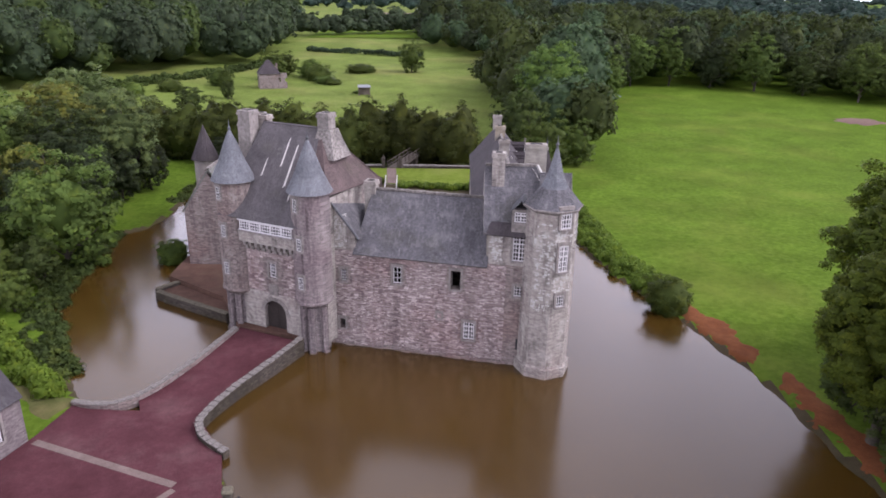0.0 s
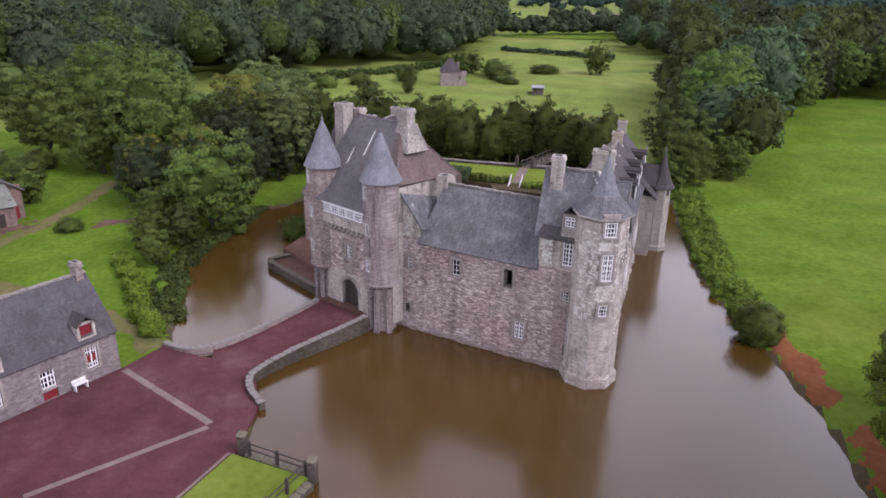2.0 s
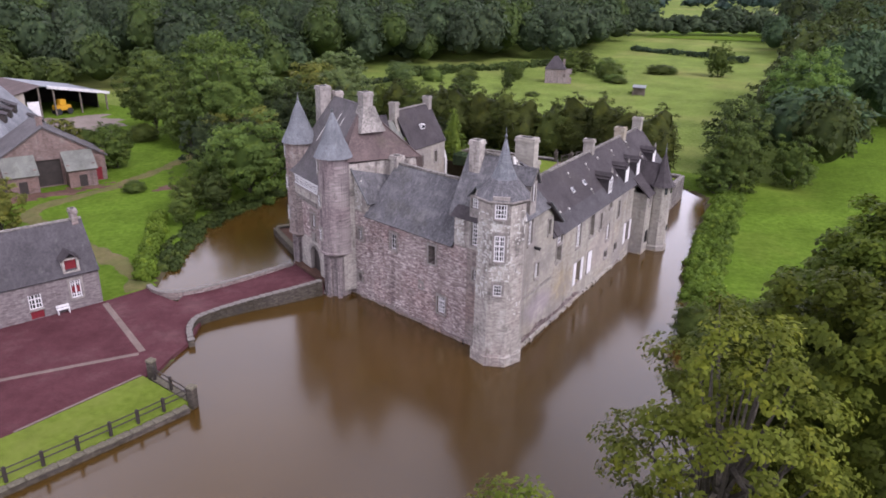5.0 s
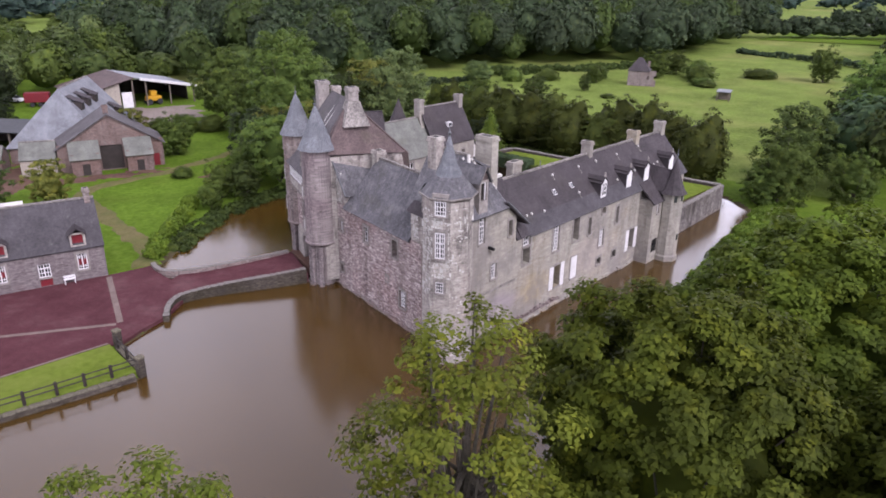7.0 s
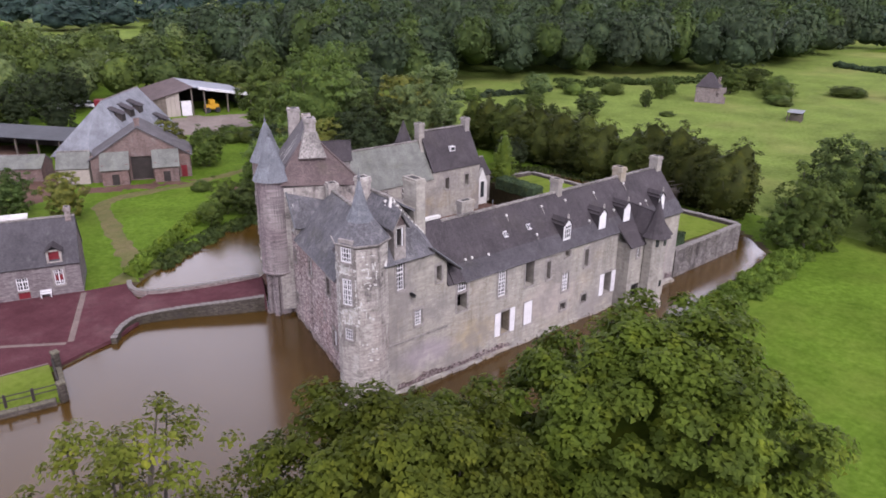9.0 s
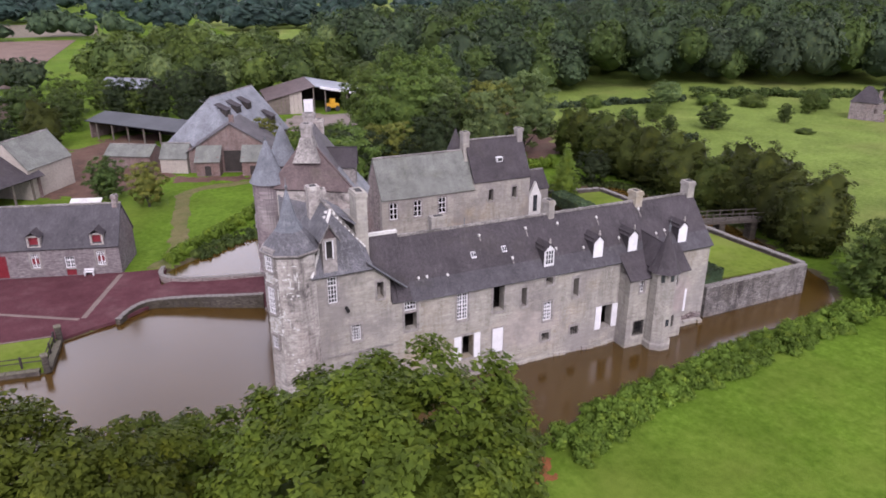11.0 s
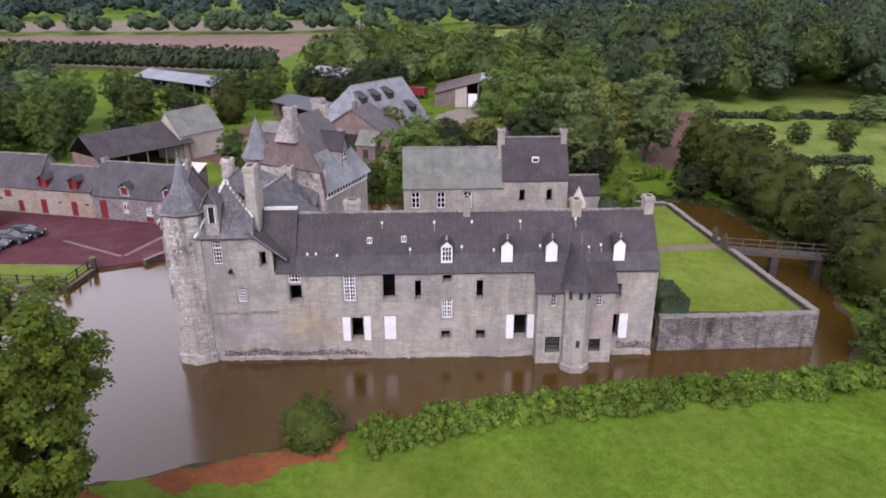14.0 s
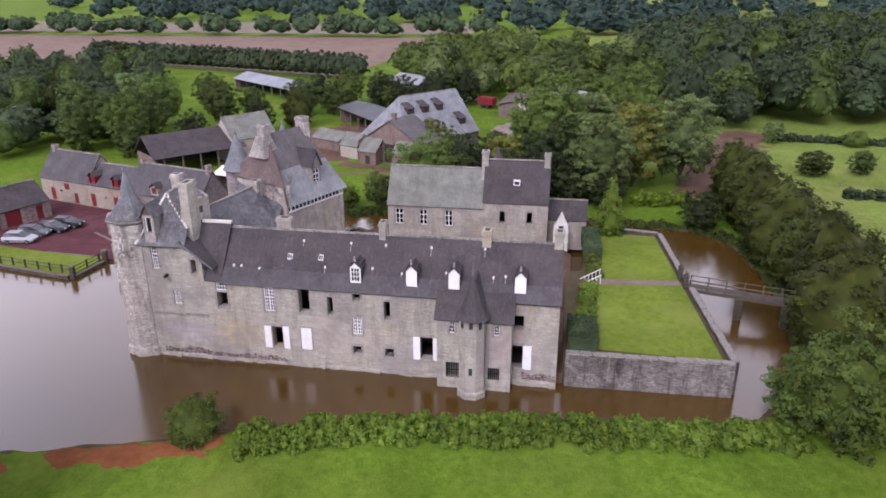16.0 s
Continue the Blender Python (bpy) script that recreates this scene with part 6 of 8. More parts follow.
def gate_tower(ob, x, y, r, z_bot, z_top, z_cone, side):
    """A round turret carried on buttressed stonework."""
    t = part("turret", lathe([(0, z_bot - 0.35), (r * 0.7, z_bot - 0.35), (r * 0.98, z_bot), (r + 0.08, z_bot + 0.06), (r + 0.08, z_bot + 0.2), (r, z_bot + 0.26), (r, z_top - 0.2), (r + 0.1, z_top), (0, z_top)], 36, x, y), TURRETSTONE if x > 0 else RUBBLE, ob, "round stone turret with small white windows")
    c = part("cone_roof", lathe([(r + 0.28, z_top - 0.05), (r * 0.72, z_top + 1.35), (r * 0.36, z_top + 2.75), (0.1, z_cone - 0.2), (0, z_cone - 0.15)], 28, x, y), SLATE_CONE, ob, "pointed blue slate cone")
    part("finial", lathe([(0.16, z_cone - 0.5), (0.07, z_cone - 0.15), (0.13, z_cone), (0.03, z_cone + 0.15), (0.02, z_cone + 0.6), (0, z_cone + 0.62)], 8, x, y), LEAD, c)
    return t


def gatehouse():
    ob = thing("gatehouse", "stone gatehouse with two round turrets, steep slate roof and arched gateway", "gatehouse", GATE)
    W = 3.0
    # front: arched gateway through the wall
    bm = bmesh.new()
    arch = [(-1.05, 1.0), (-1.05, 2.5)] + [(-1.05 * math.cos(math.pi * k / 12), 2.5 + 1.05 * math.sin(math.pi * k / 12)) for k in range(1, 12)] + [(1.05, 2.5), (1.05, 1.0)]
    wx0, wx1 = -W, W
    for y, flip in ((0.0, False), (1.2, True)):
        pts = [(wx0, -1.3), (wx0, 4.2), (wx1, 4.2), (wx1, -1.3)]
        left = [(wx0, 4.2), (wx0, -1.3), (-1.05, -1.3)] + arch[:8] + [(0, 4.2)]
        right = [(0, 4.2)] + arch[7:] + [(1.05, -1.3), (wx1, -1.3), (wx1, 4.2)]
        for poly in (left, right):
            clean = list(dict.fromkeys(poly))
            f = bm.faces.new([bm.verts.new((px, y, pz)) for px, pz in (clean[::-1] if flip else clean)])
    for (ax, az), (bx, bz) in zip(arch, arch[1:]):
        bm.faces.new([bm.verts.new(p) for p in ((ax, 0, az), (bx, 0, bz), (bx, 1.2, bz), (ax, 1.2, az))])
    bmesh.ops.remove_doubles(bm, verts=bm.verts, dist=0.001)
    part("gate_wall", bm, GREYSTONE, ob, "grey stone gate wall with a round arch")
    ring_stones = bmesh.new()
    for k in range(13):
        a0, a1 = math.pi * k / 13 + 0.02, math.pi * (k + 1) / 13 - 0.02
        for r0, r1 in ((1.06, 1.36),):
            q = [(-r0 * math.cos(a0), r0 * math.sin(a0)), (-r1 * math.cos(a0), r1 * math.sin(a0)), (-r1 * math.cos(a1), r1 * math.sin(a1)), (-r0 * math.cos(a1), r0 * math.sin(a1))]
            lo = [ring_stones.verts.new((x, -0.05, 2.5 + z)) for x, z in q]
            hi = [ring_stones.verts.new((x, 0.1, 2.5 + z)) for x, z in q]
            ring_stones.faces.new(lo), ring_stones.faces.new(hi[::-1])
            for i in range(4):
                j = (i + 1) % 4
                ring_stones.faces.new((lo[i], lo[j], hi[j], hi[i]))
    part("arch_stones", ring_stones, DRESSING, ob)
    part("gate_leaf", boxes((-1.045, -0.01, 0.4, 0.5, 0.95, 3.54), (0.01, 1.045, 0.4, 0.5, 0.95, 3.54)), DARKWOOD, ob, "dark oak gate leaves")
    # Unseen ceiling, added to keep daylight out of the gate passage.
    part("passage_ceiling", boxes((-2.8, 2.8, 1.25, 8.0, 4.0, 4.18)), INNER_SHADE, ob)
    stone_face(ob, -2.4, 2.3, 4.25, 7.7, [(-0.5, 0.5, 4.0, 6.9)], 57, STONES)
    part("passage_back", boxes((-2.8, 2.8, 7.5, 8.0, 0.5, 4.2)), INNER_SHADE, ob)
    holes = [(-0.32, 0.32, 5.55, 6.75)]
    part("front_wall", wall(2 * W, 4.2, 8.6, 0.8, holes, -W), RUBBLE, ob, "rubble wall over the gateway")
    window(ob, lift(0, 0, 5.55), 0.64, 1.2, 4, 4, False)
    part("coat_of_arms", boxes((-0.42, 0.42, -0.07, 0.0, 4.1, 5.0), (-0.3, 0.3, -0.1, -0.07, 4.25, 4.85)), DRESSING, ob, "pale carved stone panel")
    bm = bmesh.new()
    for k in range(9):
        x = -2.15 + k * 0.54
        box(bm, x - 0.12, x + 0.12, -0.25, 0.0, 7.75, 8.1)
        box(bm, x - 0.12, x + 0.12, -0.5, 0.0, 8.1, 8.45)
    part("corbels", bm, DRESSING, ob)
    part("gallery_wall", boxes((-2.6, 2.6, -0.55, -0.2, 8.45, 9.25)), GREYSTONE, ob)
    part("gallery_frame", boxes((-2.6, 2.6, -0.6, -0.3, 9.25, 9.38), (-2.6, 2.6, -0.6, -0.3, 10.15, 10.3)), WHITE, ob, "white-painted gallery rails")
    for k in range(5):
        x = -1.96 + k * 0.98
        window(ob, lift(x, -0.62, 9.38), 0.96, 0.77, 4, 3, False, True, False, inset=0.05)
    # Near-black backing that gives the gallery windows a shaded inside.
    part("gallery_back", boxes((-2.6, 2.6, -0.2, -0.1, 9.25, 10.3)), INNER_SHADE, ob)
    # body
    part("side_wall", boxes((-4.6, -4.0, 0.8, 8.8, -1.3, 10.2), (3.9, 4.5, 0.8, 8.8, 0.5, 10.2)), GREYSTONE, ob)
    part("rear_wall", boxes((-4.0, 3.9, 8.2, 8.8, 0.5, 9.4)), PALESTONE, ob)
    part("front_returns", boxes((-4.6, -2.8, 0.8, 1.3, 4.0, 10.2), (2.8, 4.5, 0.8, 1.3, 4.0, 10.2)), GREYSTONE, ob)
    part("rear_gallery", boxes((-4.4, 4.3, 8.85, 8.98, 9.4, 9.55), (-4.4, 4.3, 8.85, 8.98, 10.2, 10.35), *[(-4.4 + 0.6 * k, -4.32 + 0.6 * k, 8.86, 8.97, 9.55, 10.2) for k in range(15)]), WHITE, ob, "white-painted rear gallery windows")
    part("rear_gallery_back", boxes((-4.4, 4.3, 8.7, 8.8, 9.4, 10.35)), GLASSDARK, ob)
    # roof: steep, with a brown hip at the end towards the curtain
    r = bmesh.new()
    zr, ze, yr = 17.0, 10.25, 4.2
    slab([(-4.3, -0.75, ze + 0.12), (3.4, -0.75, ze + 0.12), (2.2, yr, zr), (-3.2, yr, zr)], 0.16, r)
    slab([(4.6, 9.2, ze - 0.1), (-4.8, 9.2, ze - 0.1), (-3.2, yr, zr), (2.2, yr, zr)], 0.16, r)
    slab([(-4.8, 9.2, ze - 0.1), (-4.3, -0.75, ze + 0.12), (-3.2, yr, zr)], 0.16, r)
    part("roof", r, SLATE_EAVE, ob, "steep streaked grey slate roof")
    low = bmesh.new()
    slab([(4.64, 9.28, ze - 0.12), (-4.84, 9.28, ze - 0.12), (-4.06, 6.8, 13.47), (3.5, 6.8, 13.47)], 0.05, low)
    part("relaid_slating", low, SLATE_SILVER, ob, "silver-grey relaid slates on the rear slope")
    h = bmesh.new()
    slab([(3.4, -0.6, ze), (4.7, 0.9, 12.6), (2.2, yr, zr)], 0.16, h)
    slab([(4.7, 0.9, 12.6), (4.7, 9.0, 12.2), (2.2, yr, zr)], 0.16, h)
    slab([(4.7, 9.0, 12.2), (4.6, 9.2, ze - 0.1), (2.2, yr, zr)], 0.16, h)
    part("hip_roof", h, SLATE_BROWN, ob, "brown slated hip")
    k = (zr - ze - 0.12) / (yr + 0.75)
    for x, y0, y1, w in ((-0.15, 2.0, 3.5, 0.07), (0.75, 1.0, 3.2, 0.09), (-1.6, 1.4, 2.4, 0.06), (1.5, 0.4, 1.4, 0.06)):
        z0, z1 = ze + 0.13 + (y0 + 0.75) * k, ze + 0.13 + (y1 + 0.75) * k
        part("mortar_streak", slab([(x - w, y0, z0), (x + w, y0 + 0.1, z0 + 0.1 * k), (x + w * 0.6, y1, z1), (x - w * 0.7, y1 - 0.15, z1 - 0.15 * k)], 0.02), LIME, ob)
    part("hip_wall", boxes((3.9, 4.5, 0.9, 8.8, 10.2, 12.3)), GREYSTONE, ob)
    chimney(ob, 2.6, 4.35, 14.0, 18.1, 1.0, 0.95, DRESSING)
    part("mortar_skirt", lathe([(1.75, 14.75), (1.15, 16.0), (0.78, 16.9), (0, 16.92)], 4, 2.75, 4.35, math.pi / 4), COPING, ob, "pale mortared skirt round the chimney")
    chimney(ob, -4.2, 3.5, 11.0, 17.85, 1.1, 1.1, DRESSING, taper=0.15)
    chimney(ob, -3.4, 4.6, 14.0, 17.4, 0.8, 0.8, GREYSTONE)
    d = part("dormer", boxes((-1.6, -1.4, 6.2, 8.3, 10.8, 13.4), (-0.4, -0.2, 6.2, 8.3, 10.8, 13.4), (-1.6, -0.2, 8.1, 8.3, 10.8, 11.4), (-1.6, -0.2, 8.1, 8.3, 13.0, 13.4)), DRESSING, ob, "pale stone roof dormer")
    window(d, Matrix.Translation((-0.9, 8.3, 11.4)) @ Matrix.Rotation(math.pi, 4, "Z"), 1.0, 1.6, 2, 3, True, True, False)
    bm = bmesh.new()
    slab([(-1.8, 5.0, 13.3), (-0.9, 5.0, 15.2), (-0.9, 8.5, 15.2), (-1.8, 8.5, 13.3)], 0.1, bm)
    slab([(-0.9, 5.0, 15.2), (0.0, 5.0, 13.3), (0.0, 8.5, 13.3), (-0.9, 8.5, 15.2)], 0.1, bm)
    part("dormer_roof", bm, SLATE, d)
    g = bmesh.new()
    ga = [g.verts.new(p) for p in ((-1.6, 8.3, 13.4), (-0.2, 8.3, 13.4), (-0.9, 8.3, 15.0))]
    gb = [g.verts.new(p) for p in ((-1.6, 8.15, 13.4), (-0.2, 8.15, 13.4), (-0.9, 8.15, 15.0))]
    g.faces.new(ga), g.faces.new(gb[::-1])
    for i in range(3):
        j = (i + 1) % 3
        g.faces.new((ga[i], ga[j], gb[j], gb[i]))
    part("dormer_gable", g, DRESSING, d)
    # turrets with their buttressed feet
    for x, zb in ((-3.75, 3.95), (3.35, 4.15)):
        gate_tower(ob, x, 0.7, 1.45, zb, 13.0, 16.9, 1)
        foot = bmesh.new()
        lathe([(1.12, -1.3), (1.05, zb - 0.3), (0, zb - 0.3)], 10, x, 0.85, 0.0, foot)
        part("turret_foot", foot, TURRETSTONE, ob)
        for a in (-150, -110, -70, -25):
            ca, sa = math.cos(radians(a)), math.sin(radians(a))
            k = bmesh.new()
            solid([(-0.3, -0.22), (0.42, -0.22), (0.42, 0.22), (-0.3, 0.22)], -1.3, 0.25, k)
            solid([(-0.3, -0.2), (0.25, -0.2), (0.25, 0.2), (-0.3, 0.2)], 0.25, zb - 0.3, k)
            part("buttress", k, TURRETSTONE, ob, m=Matrix.Translation((x + ca * 1.12, 0.85 + sa * 1.12, 0)) @ Matrix.Rotation(radians(a), 4, "Z"))
        for z, a in ((5.5, -95), (8.6, -95), (11.6, -105)):
            m = Matrix.Translation((x, 0.7, 0)) @ Matrix.Rotation(radians(a + 90), 4, "Z")
            window(ob, m @ lift(0, -1.46, z), 0.42, 0.95, 2, 4, False, inset=-0.03)
            part("window_back", boxes((-0.2, 0.2, -1.47, -1.455, z, z + 0.95)), GLASSDARK, ob, m=m)
    return ob


gatehouse()


# ---------------------------------------------------------------- north lodging across the court
def lodging():
    L = lift(-19.7, 64.6, 0, 89.0)
    ob = thing("north_lodging", "pale stone lodging with grey lichened slate roofs behind the court", "castle wing", L)
    rows = [(1.45, 3.9, 1.0, 2.0, 1), (4.5, 3.9, 1.0, 2.0, 1), (7.7, 3.9, 1.0, 2.0, 1), (14.3, 4.6, 0.65, 1.5, 0), (17.6, 4.6, 0.65, 1.5, 0)]
    holes = [(u - w / 2, u + w / 2, s, s + h) for u, s, w, h, g in rows]
    part("wall", wall(11.9, -1.0, 6.75, 0.7, holes[:3], 0.0), PALESTONE, ob)
    part("wall", wall(7.9, -1.0, 7.5, 0.7, holes[3:], 11.9), PALESTONE, ob)
    for u, s, w, h, g in rows:
        window(ob, lift(u, 0, s), w, h, 2, 3, bool(g), bool(g), True)
    part("rear_wall", boxes((0.5, 19.1, 4.8, 5.4, -1.0, 6.7)), RUBBLE, ob)
    gable_end(ob, 0.0, 0.6, 0.7, 5.4, 6.7, 10.6, RUBBLE, z0=-1.2)
    gable_end(ob, 19.2, 0.6, 0.7, 5.4, 7.4, 11.7, PALESTONE, z0=-1.0)
    gable_end(ob, 11.5, 0.6, 0.7, 4.8, 6.7, 11.8, PALESTONE)
    gable_roof(ob, 0.0, 11.9, 0, 5.4, 6.75, 10.8, SLATE_PALE, over=0.25)
    gable_roof(ob, 11.95, 19.8, 0, 5.4, 7.5, 11.95, SLATE, over=0.2)
    chimney(ob, 11.9, 2.7, 10.0, 13.0, 0.8, 1.0, PALESTONE)
    chimney(ob, 19.45, 2.7, 10.8, 12.9, 0.7, 1.0, PALESTONE)
    k = 4.45 / 2.7
    d = part("roof_window", boxes((15.5, 16.3, 0.9, 1.8, 9.2, 9.8)), WHITE, ob)
    part("pane", boxes((15.6, 16.2, 0.885, 0.895, 9.3, 9.7)), GLASSDARK, d)
    # low annexe with a little gabled dormer
    part("annexe_wall", boxes((19.85, 24.6, 3.0, 6.5, 0.5, 4.6)), PALESTONE, ob)
    gable_roof(ob, 19.85, 24.6, 3.0, 6.5, 4.6, 6.6, SLATE, over=0.2, name="annexe_roof")
    c = part("chapel_gable", boxes((20.6, 22.4, 1.2, 3.0, 0.5, 4.0)), LIME, ob, "pale limewashed chapel front")
    gable_end(c, 0.0, 0.4, -0.9, 0.9, 4.0, 6.0, LIME).matrix_local = Matrix.Translation((21.5, 1.2, 0)) @ Matrix.Rotation(radians(90), 4, "Z")
    part("lancet", boxes((21.2, 21.8, 1.17, 1.19, 2.0, 4.2)), GLASSDARK, c)
    t = part("north_turret", lathe([(1.3, -1.3), (1.25, 8.6), (1.35, 8.7), (0, 8.7)], 20, 13.0, 7.6), PALESTONE, ob, "round stone turret at the back")
    part("cone_roof", lathe([(1.55, 8.6), (0.8, 10.4), (0, 12.5)], 20, 13.0, 7.6), SLATE, t)
    return ob


lodging()

# ---------------------------------------------------------------- forecourt buildings
HOUSE = lift(-25.4, 36.7, 0.3, 73.2)


def house_part(name, label, u0, u1, ze, zr, walls, bays, dormers, chimneys, vents=()):
    """One of three houses in a row along the forecourt; the row runs down -x from its end by the moat."""
    ob = thing(name, label, "house", HOUSE, "houses in a row along the forecourt")
    holes = [(u - w / 2, u + w / 2, s, s + h) for u, s, w, h, k in bays] + [(u - 0.3, u + 0.3, 1.55, 1.85) for u in vents]
    part("wall", wall(u1 - u0, -0.4, ze, 0.6, holes, u0), walls, ob)
    part("rear_wall", boxes((u0 + 0.5, u1 - 0.5, 5.4, 6.0, -0.4, ze)), walls, ob)
    for u in (u0, u1 - 0.5):
        gable_end(ob, u, 0.5, 0.6, 6.0, ze, zr - 0.1, walls, z0=-0.4)
    for u, s, w, h, k in bays:
        if k == "w":
            window(ob, lift(u, 0, s), w, h, 4, 5, True, True, True)
            part("sash_panel", boxes((u - w / 2 + 0.1, u - 0.07, 0.1, 0.118, s + 0.5, s + 1.05), (u + 0.07, u + w / 2 - 0.1, 0.1, 0.118, s + 0.5, s + 1.05)), RED, ob, "red sash panels")
        elif k == "d":
            window(ob, lift(u, 0, s + 0.85), w, h - 0.85, 4, 3, True, True, False)
            part("door", boxes((u - w / 2, u + w / 2, 0.1, 0.18, s, s + 0.85)), RED, ob, "red half-glazed door")
        else:
            d = part("door", boxes(*[(u - w / 2 + w * q / 5 + 0.008, u - w / 2 + w * (q + 1) / 5 - 0.008, 0.06, 0.14, s, s + h) for q in range(5)]), RED, ob, "red plank door")
            part("door_handle", boxes((u + w / 2 - 0.2, u + w / 2 - 0.12, 0.0, 0.058, s + 1.0, s + 1.1)), IRON, d)
    roof = gable_roof(ob, u0, u1, 0, 6.0, ze, zr, SLATE_LOW, over=0.25)
    for u, y, z, w in chimneys:
        chimney(ob, u, y, z - 1.7, z, w, 0.8, RUBBLE)
    for u, red in dormers:
        z = ze - 0.1
        d = part("dormer", boxes((u - 0.66, u - 0.47, -0.05, 1.6, z, z + 1.3), (u + 0.47, u + 0.66, -0.05, 1.6, z, z + 1.3), (u - 0.47, u + 0.47, -0.05, 0.15, z, z + 0.15), (u - 0.47, u + 0.47, -0.05, 0.15, z + 1.15, z + 1.3)), RED if red else GREYSTONE, ob)
        part("dormer_hatch", boxes((u - 0.46, u + 0.46, 0.16, 0.22, z + 0.155, z + 1.145)), RED, d, "red painted hatch")
        r = bmesh.new()
        slab([(u - 0.8, -0.3, z + 1.2), (u, -0.3, z + 1.85), (u, 2.6, z + 1.85), (u - 0.8, 2.6, z + 1.2)], 0.08, r)
        slab([(u, -0.3, z + 1.85), (u + 0.8, -0.3, z + 1.2), (u + 0.8, 2.6, z + 1.2), (u, 2.6, z + 1.85)], 0.08, r)
        part("dormer_roof", r, SLATE, d)
    return ob


GREYMAUVE = masonry("grey_mauve_rubble", (0.110, 0.091, 0.091), (0.171, 0.146, 0.146), (0.149, 0.129, 0.127), (0.95, 0.85, 0.85), 0.5, (0.231, 0.215, 0.209), 0.4, 0.15, 0.014, 0.05, 0.03, 0.4, 0.7)
STABLE = masonry("cream_stained_wall", (0.198, 0.165, 0.138), (0.242, 0.209, 0.176), (0.231, 0.198, 0.171), (0.9, 0.72, 0.6), 0.52, (0.286, 0.264, 0.237), 0.5, 0.16, 0.006, 0.05, 0.02, 0.35, 0.4)
house_part("stone_house", "grey-purple stone house with slate roof, white windows and red doors", -13.8, -0.25, 3.45, 7.1, GREYMAUVE,
           [(-2.2, 1.0, 0.85, 1.6, "w"), (-5.4, 0.02, 1.0, 2.15, "d"), (-8.8, 1.0, 0.85, 1.6, "w"), (-12.2, 0.05, 1.1, 2.5, "r")], [(-2.3, False), (-8.6, False)], [(-0.75, 3.0, 8.0, 0.5), (-13.4, 3.2, 7.5, 0.5)])
house_part("stable", "low cream-walled stable with red doors and red dormer hatches", -22.3, -13.82, 3.7, 6.2, STABLE,
           [(-16.8, 0.02, 0.95, 2.0, "r"), (-21.6, 0.02, 0.95, 2.0, "r")], [(-16.4, True), (-21.2, True)], [], (-14.7, -18.9))
house_part("coach_house", "cream-walled coach house with a tall slate roof and a red door", -33.0, -22.32, 3.75, 7.4, STABLE,
           [(-25.4, 0.02, 0.85, 1.6, "r"), (-27.2, 2.0, 1.1, 1.0, "r"), (-30.5, 0.02, 1.0, 2.0, "r")], [], [(-32.2, 3.0, 8.1, 0.6)], (-28.6,))
ob = thing("white_lean_to", "white sheet-roofed lean-to behind the stone house", "shed", lift(-41.5, 27.5, 0.3, 73.2))
part("roof", slab([(3.8, 0, 3.3), (7.5, 0, 3.3), (7.5, 2.6, 4.2), (3.8, 2.6, 4.2)], 0.08), LIME, ob, "white sheet roof")
part("wall", boxes((3.9, 7.4, 2.2, 2.4, -0.4, 3.85), (3.9, 4.1, 0.2, 2.2, -0.4, 3.2), (7.2, 7.4, 0.2, 2.2, -0.4, 3.2)), WOOD, ob)


def bench(x, y, turn):
    ob = thing("bench", "white bench against the stone outbuilding", "bench", lift(x, y, 0.344, turn))
    part("seat", boxes((-0.5, 0.5, -0.2, 0.2, 0.42, 0.47)), WHITE, ob)
    part("backrest", boxes((-0.5, 0.5, 0.17, 0.21, 0.52, 0.74)), WHITE, ob)
    for sx in (-0.42, 0.42):
        part("leg", boxes((sx - 0.04, sx + 0.04, -0.18, 0.2, 0, 0.42)), WHITE, ob)


bench(-26.05, 33.2, 73.2 + 0)


def block(name, label, m, length, depth, ze, zr, walls, roof, over=0.25, category="farm building", openings=(), doors=()):
    """A plain gabled building, front along +x at y = 0."""
    ob = thing(name, label, category, m)
    part("wall", wall(length, -0.6, ze, 0.5, openings), walls, ob)
    part("rear_wall", boxes((0.4, length - 0.4, depth - 0.5, depth, -0.6, ze)), walls, ob)
    gable_end(ob, 0, 0.4, 0.5, depth, ze, zr - 0.15, walls, z0=-0.6)
    gable_end(ob, length - 0.4, 0.4, 0.5, depth, ze, zr - 0.15, walls, z0=-0.6)
    gable_roof(ob, 0, length, 0, depth, ze, zr, roof, over)
    for u0, u1, z0, z1, mat in doors:
        part("door", boxes((u0, u1, 0.15, 0.22, z0, z1)), mat, ob)
    return ob


garage_doors = [(0.9, 3.1, 0.05, 2.4, RED), (3.9, 6.1, 0.05, 2.4, RED), (6.9, 9.1, 0.05, 2.4, RED), (11.3, 12.3, 0.05, 2.1, RED)]
block("garage_row", "stone garage row with red double doors and slate roof", lift(-14.0, 7.6, 0.3, 158), 13.4, 6.0, 2.7, 5.2, RUBBLE, SLATE, openings=[d[:4] for d in garage_doors], doors=garage_doors)


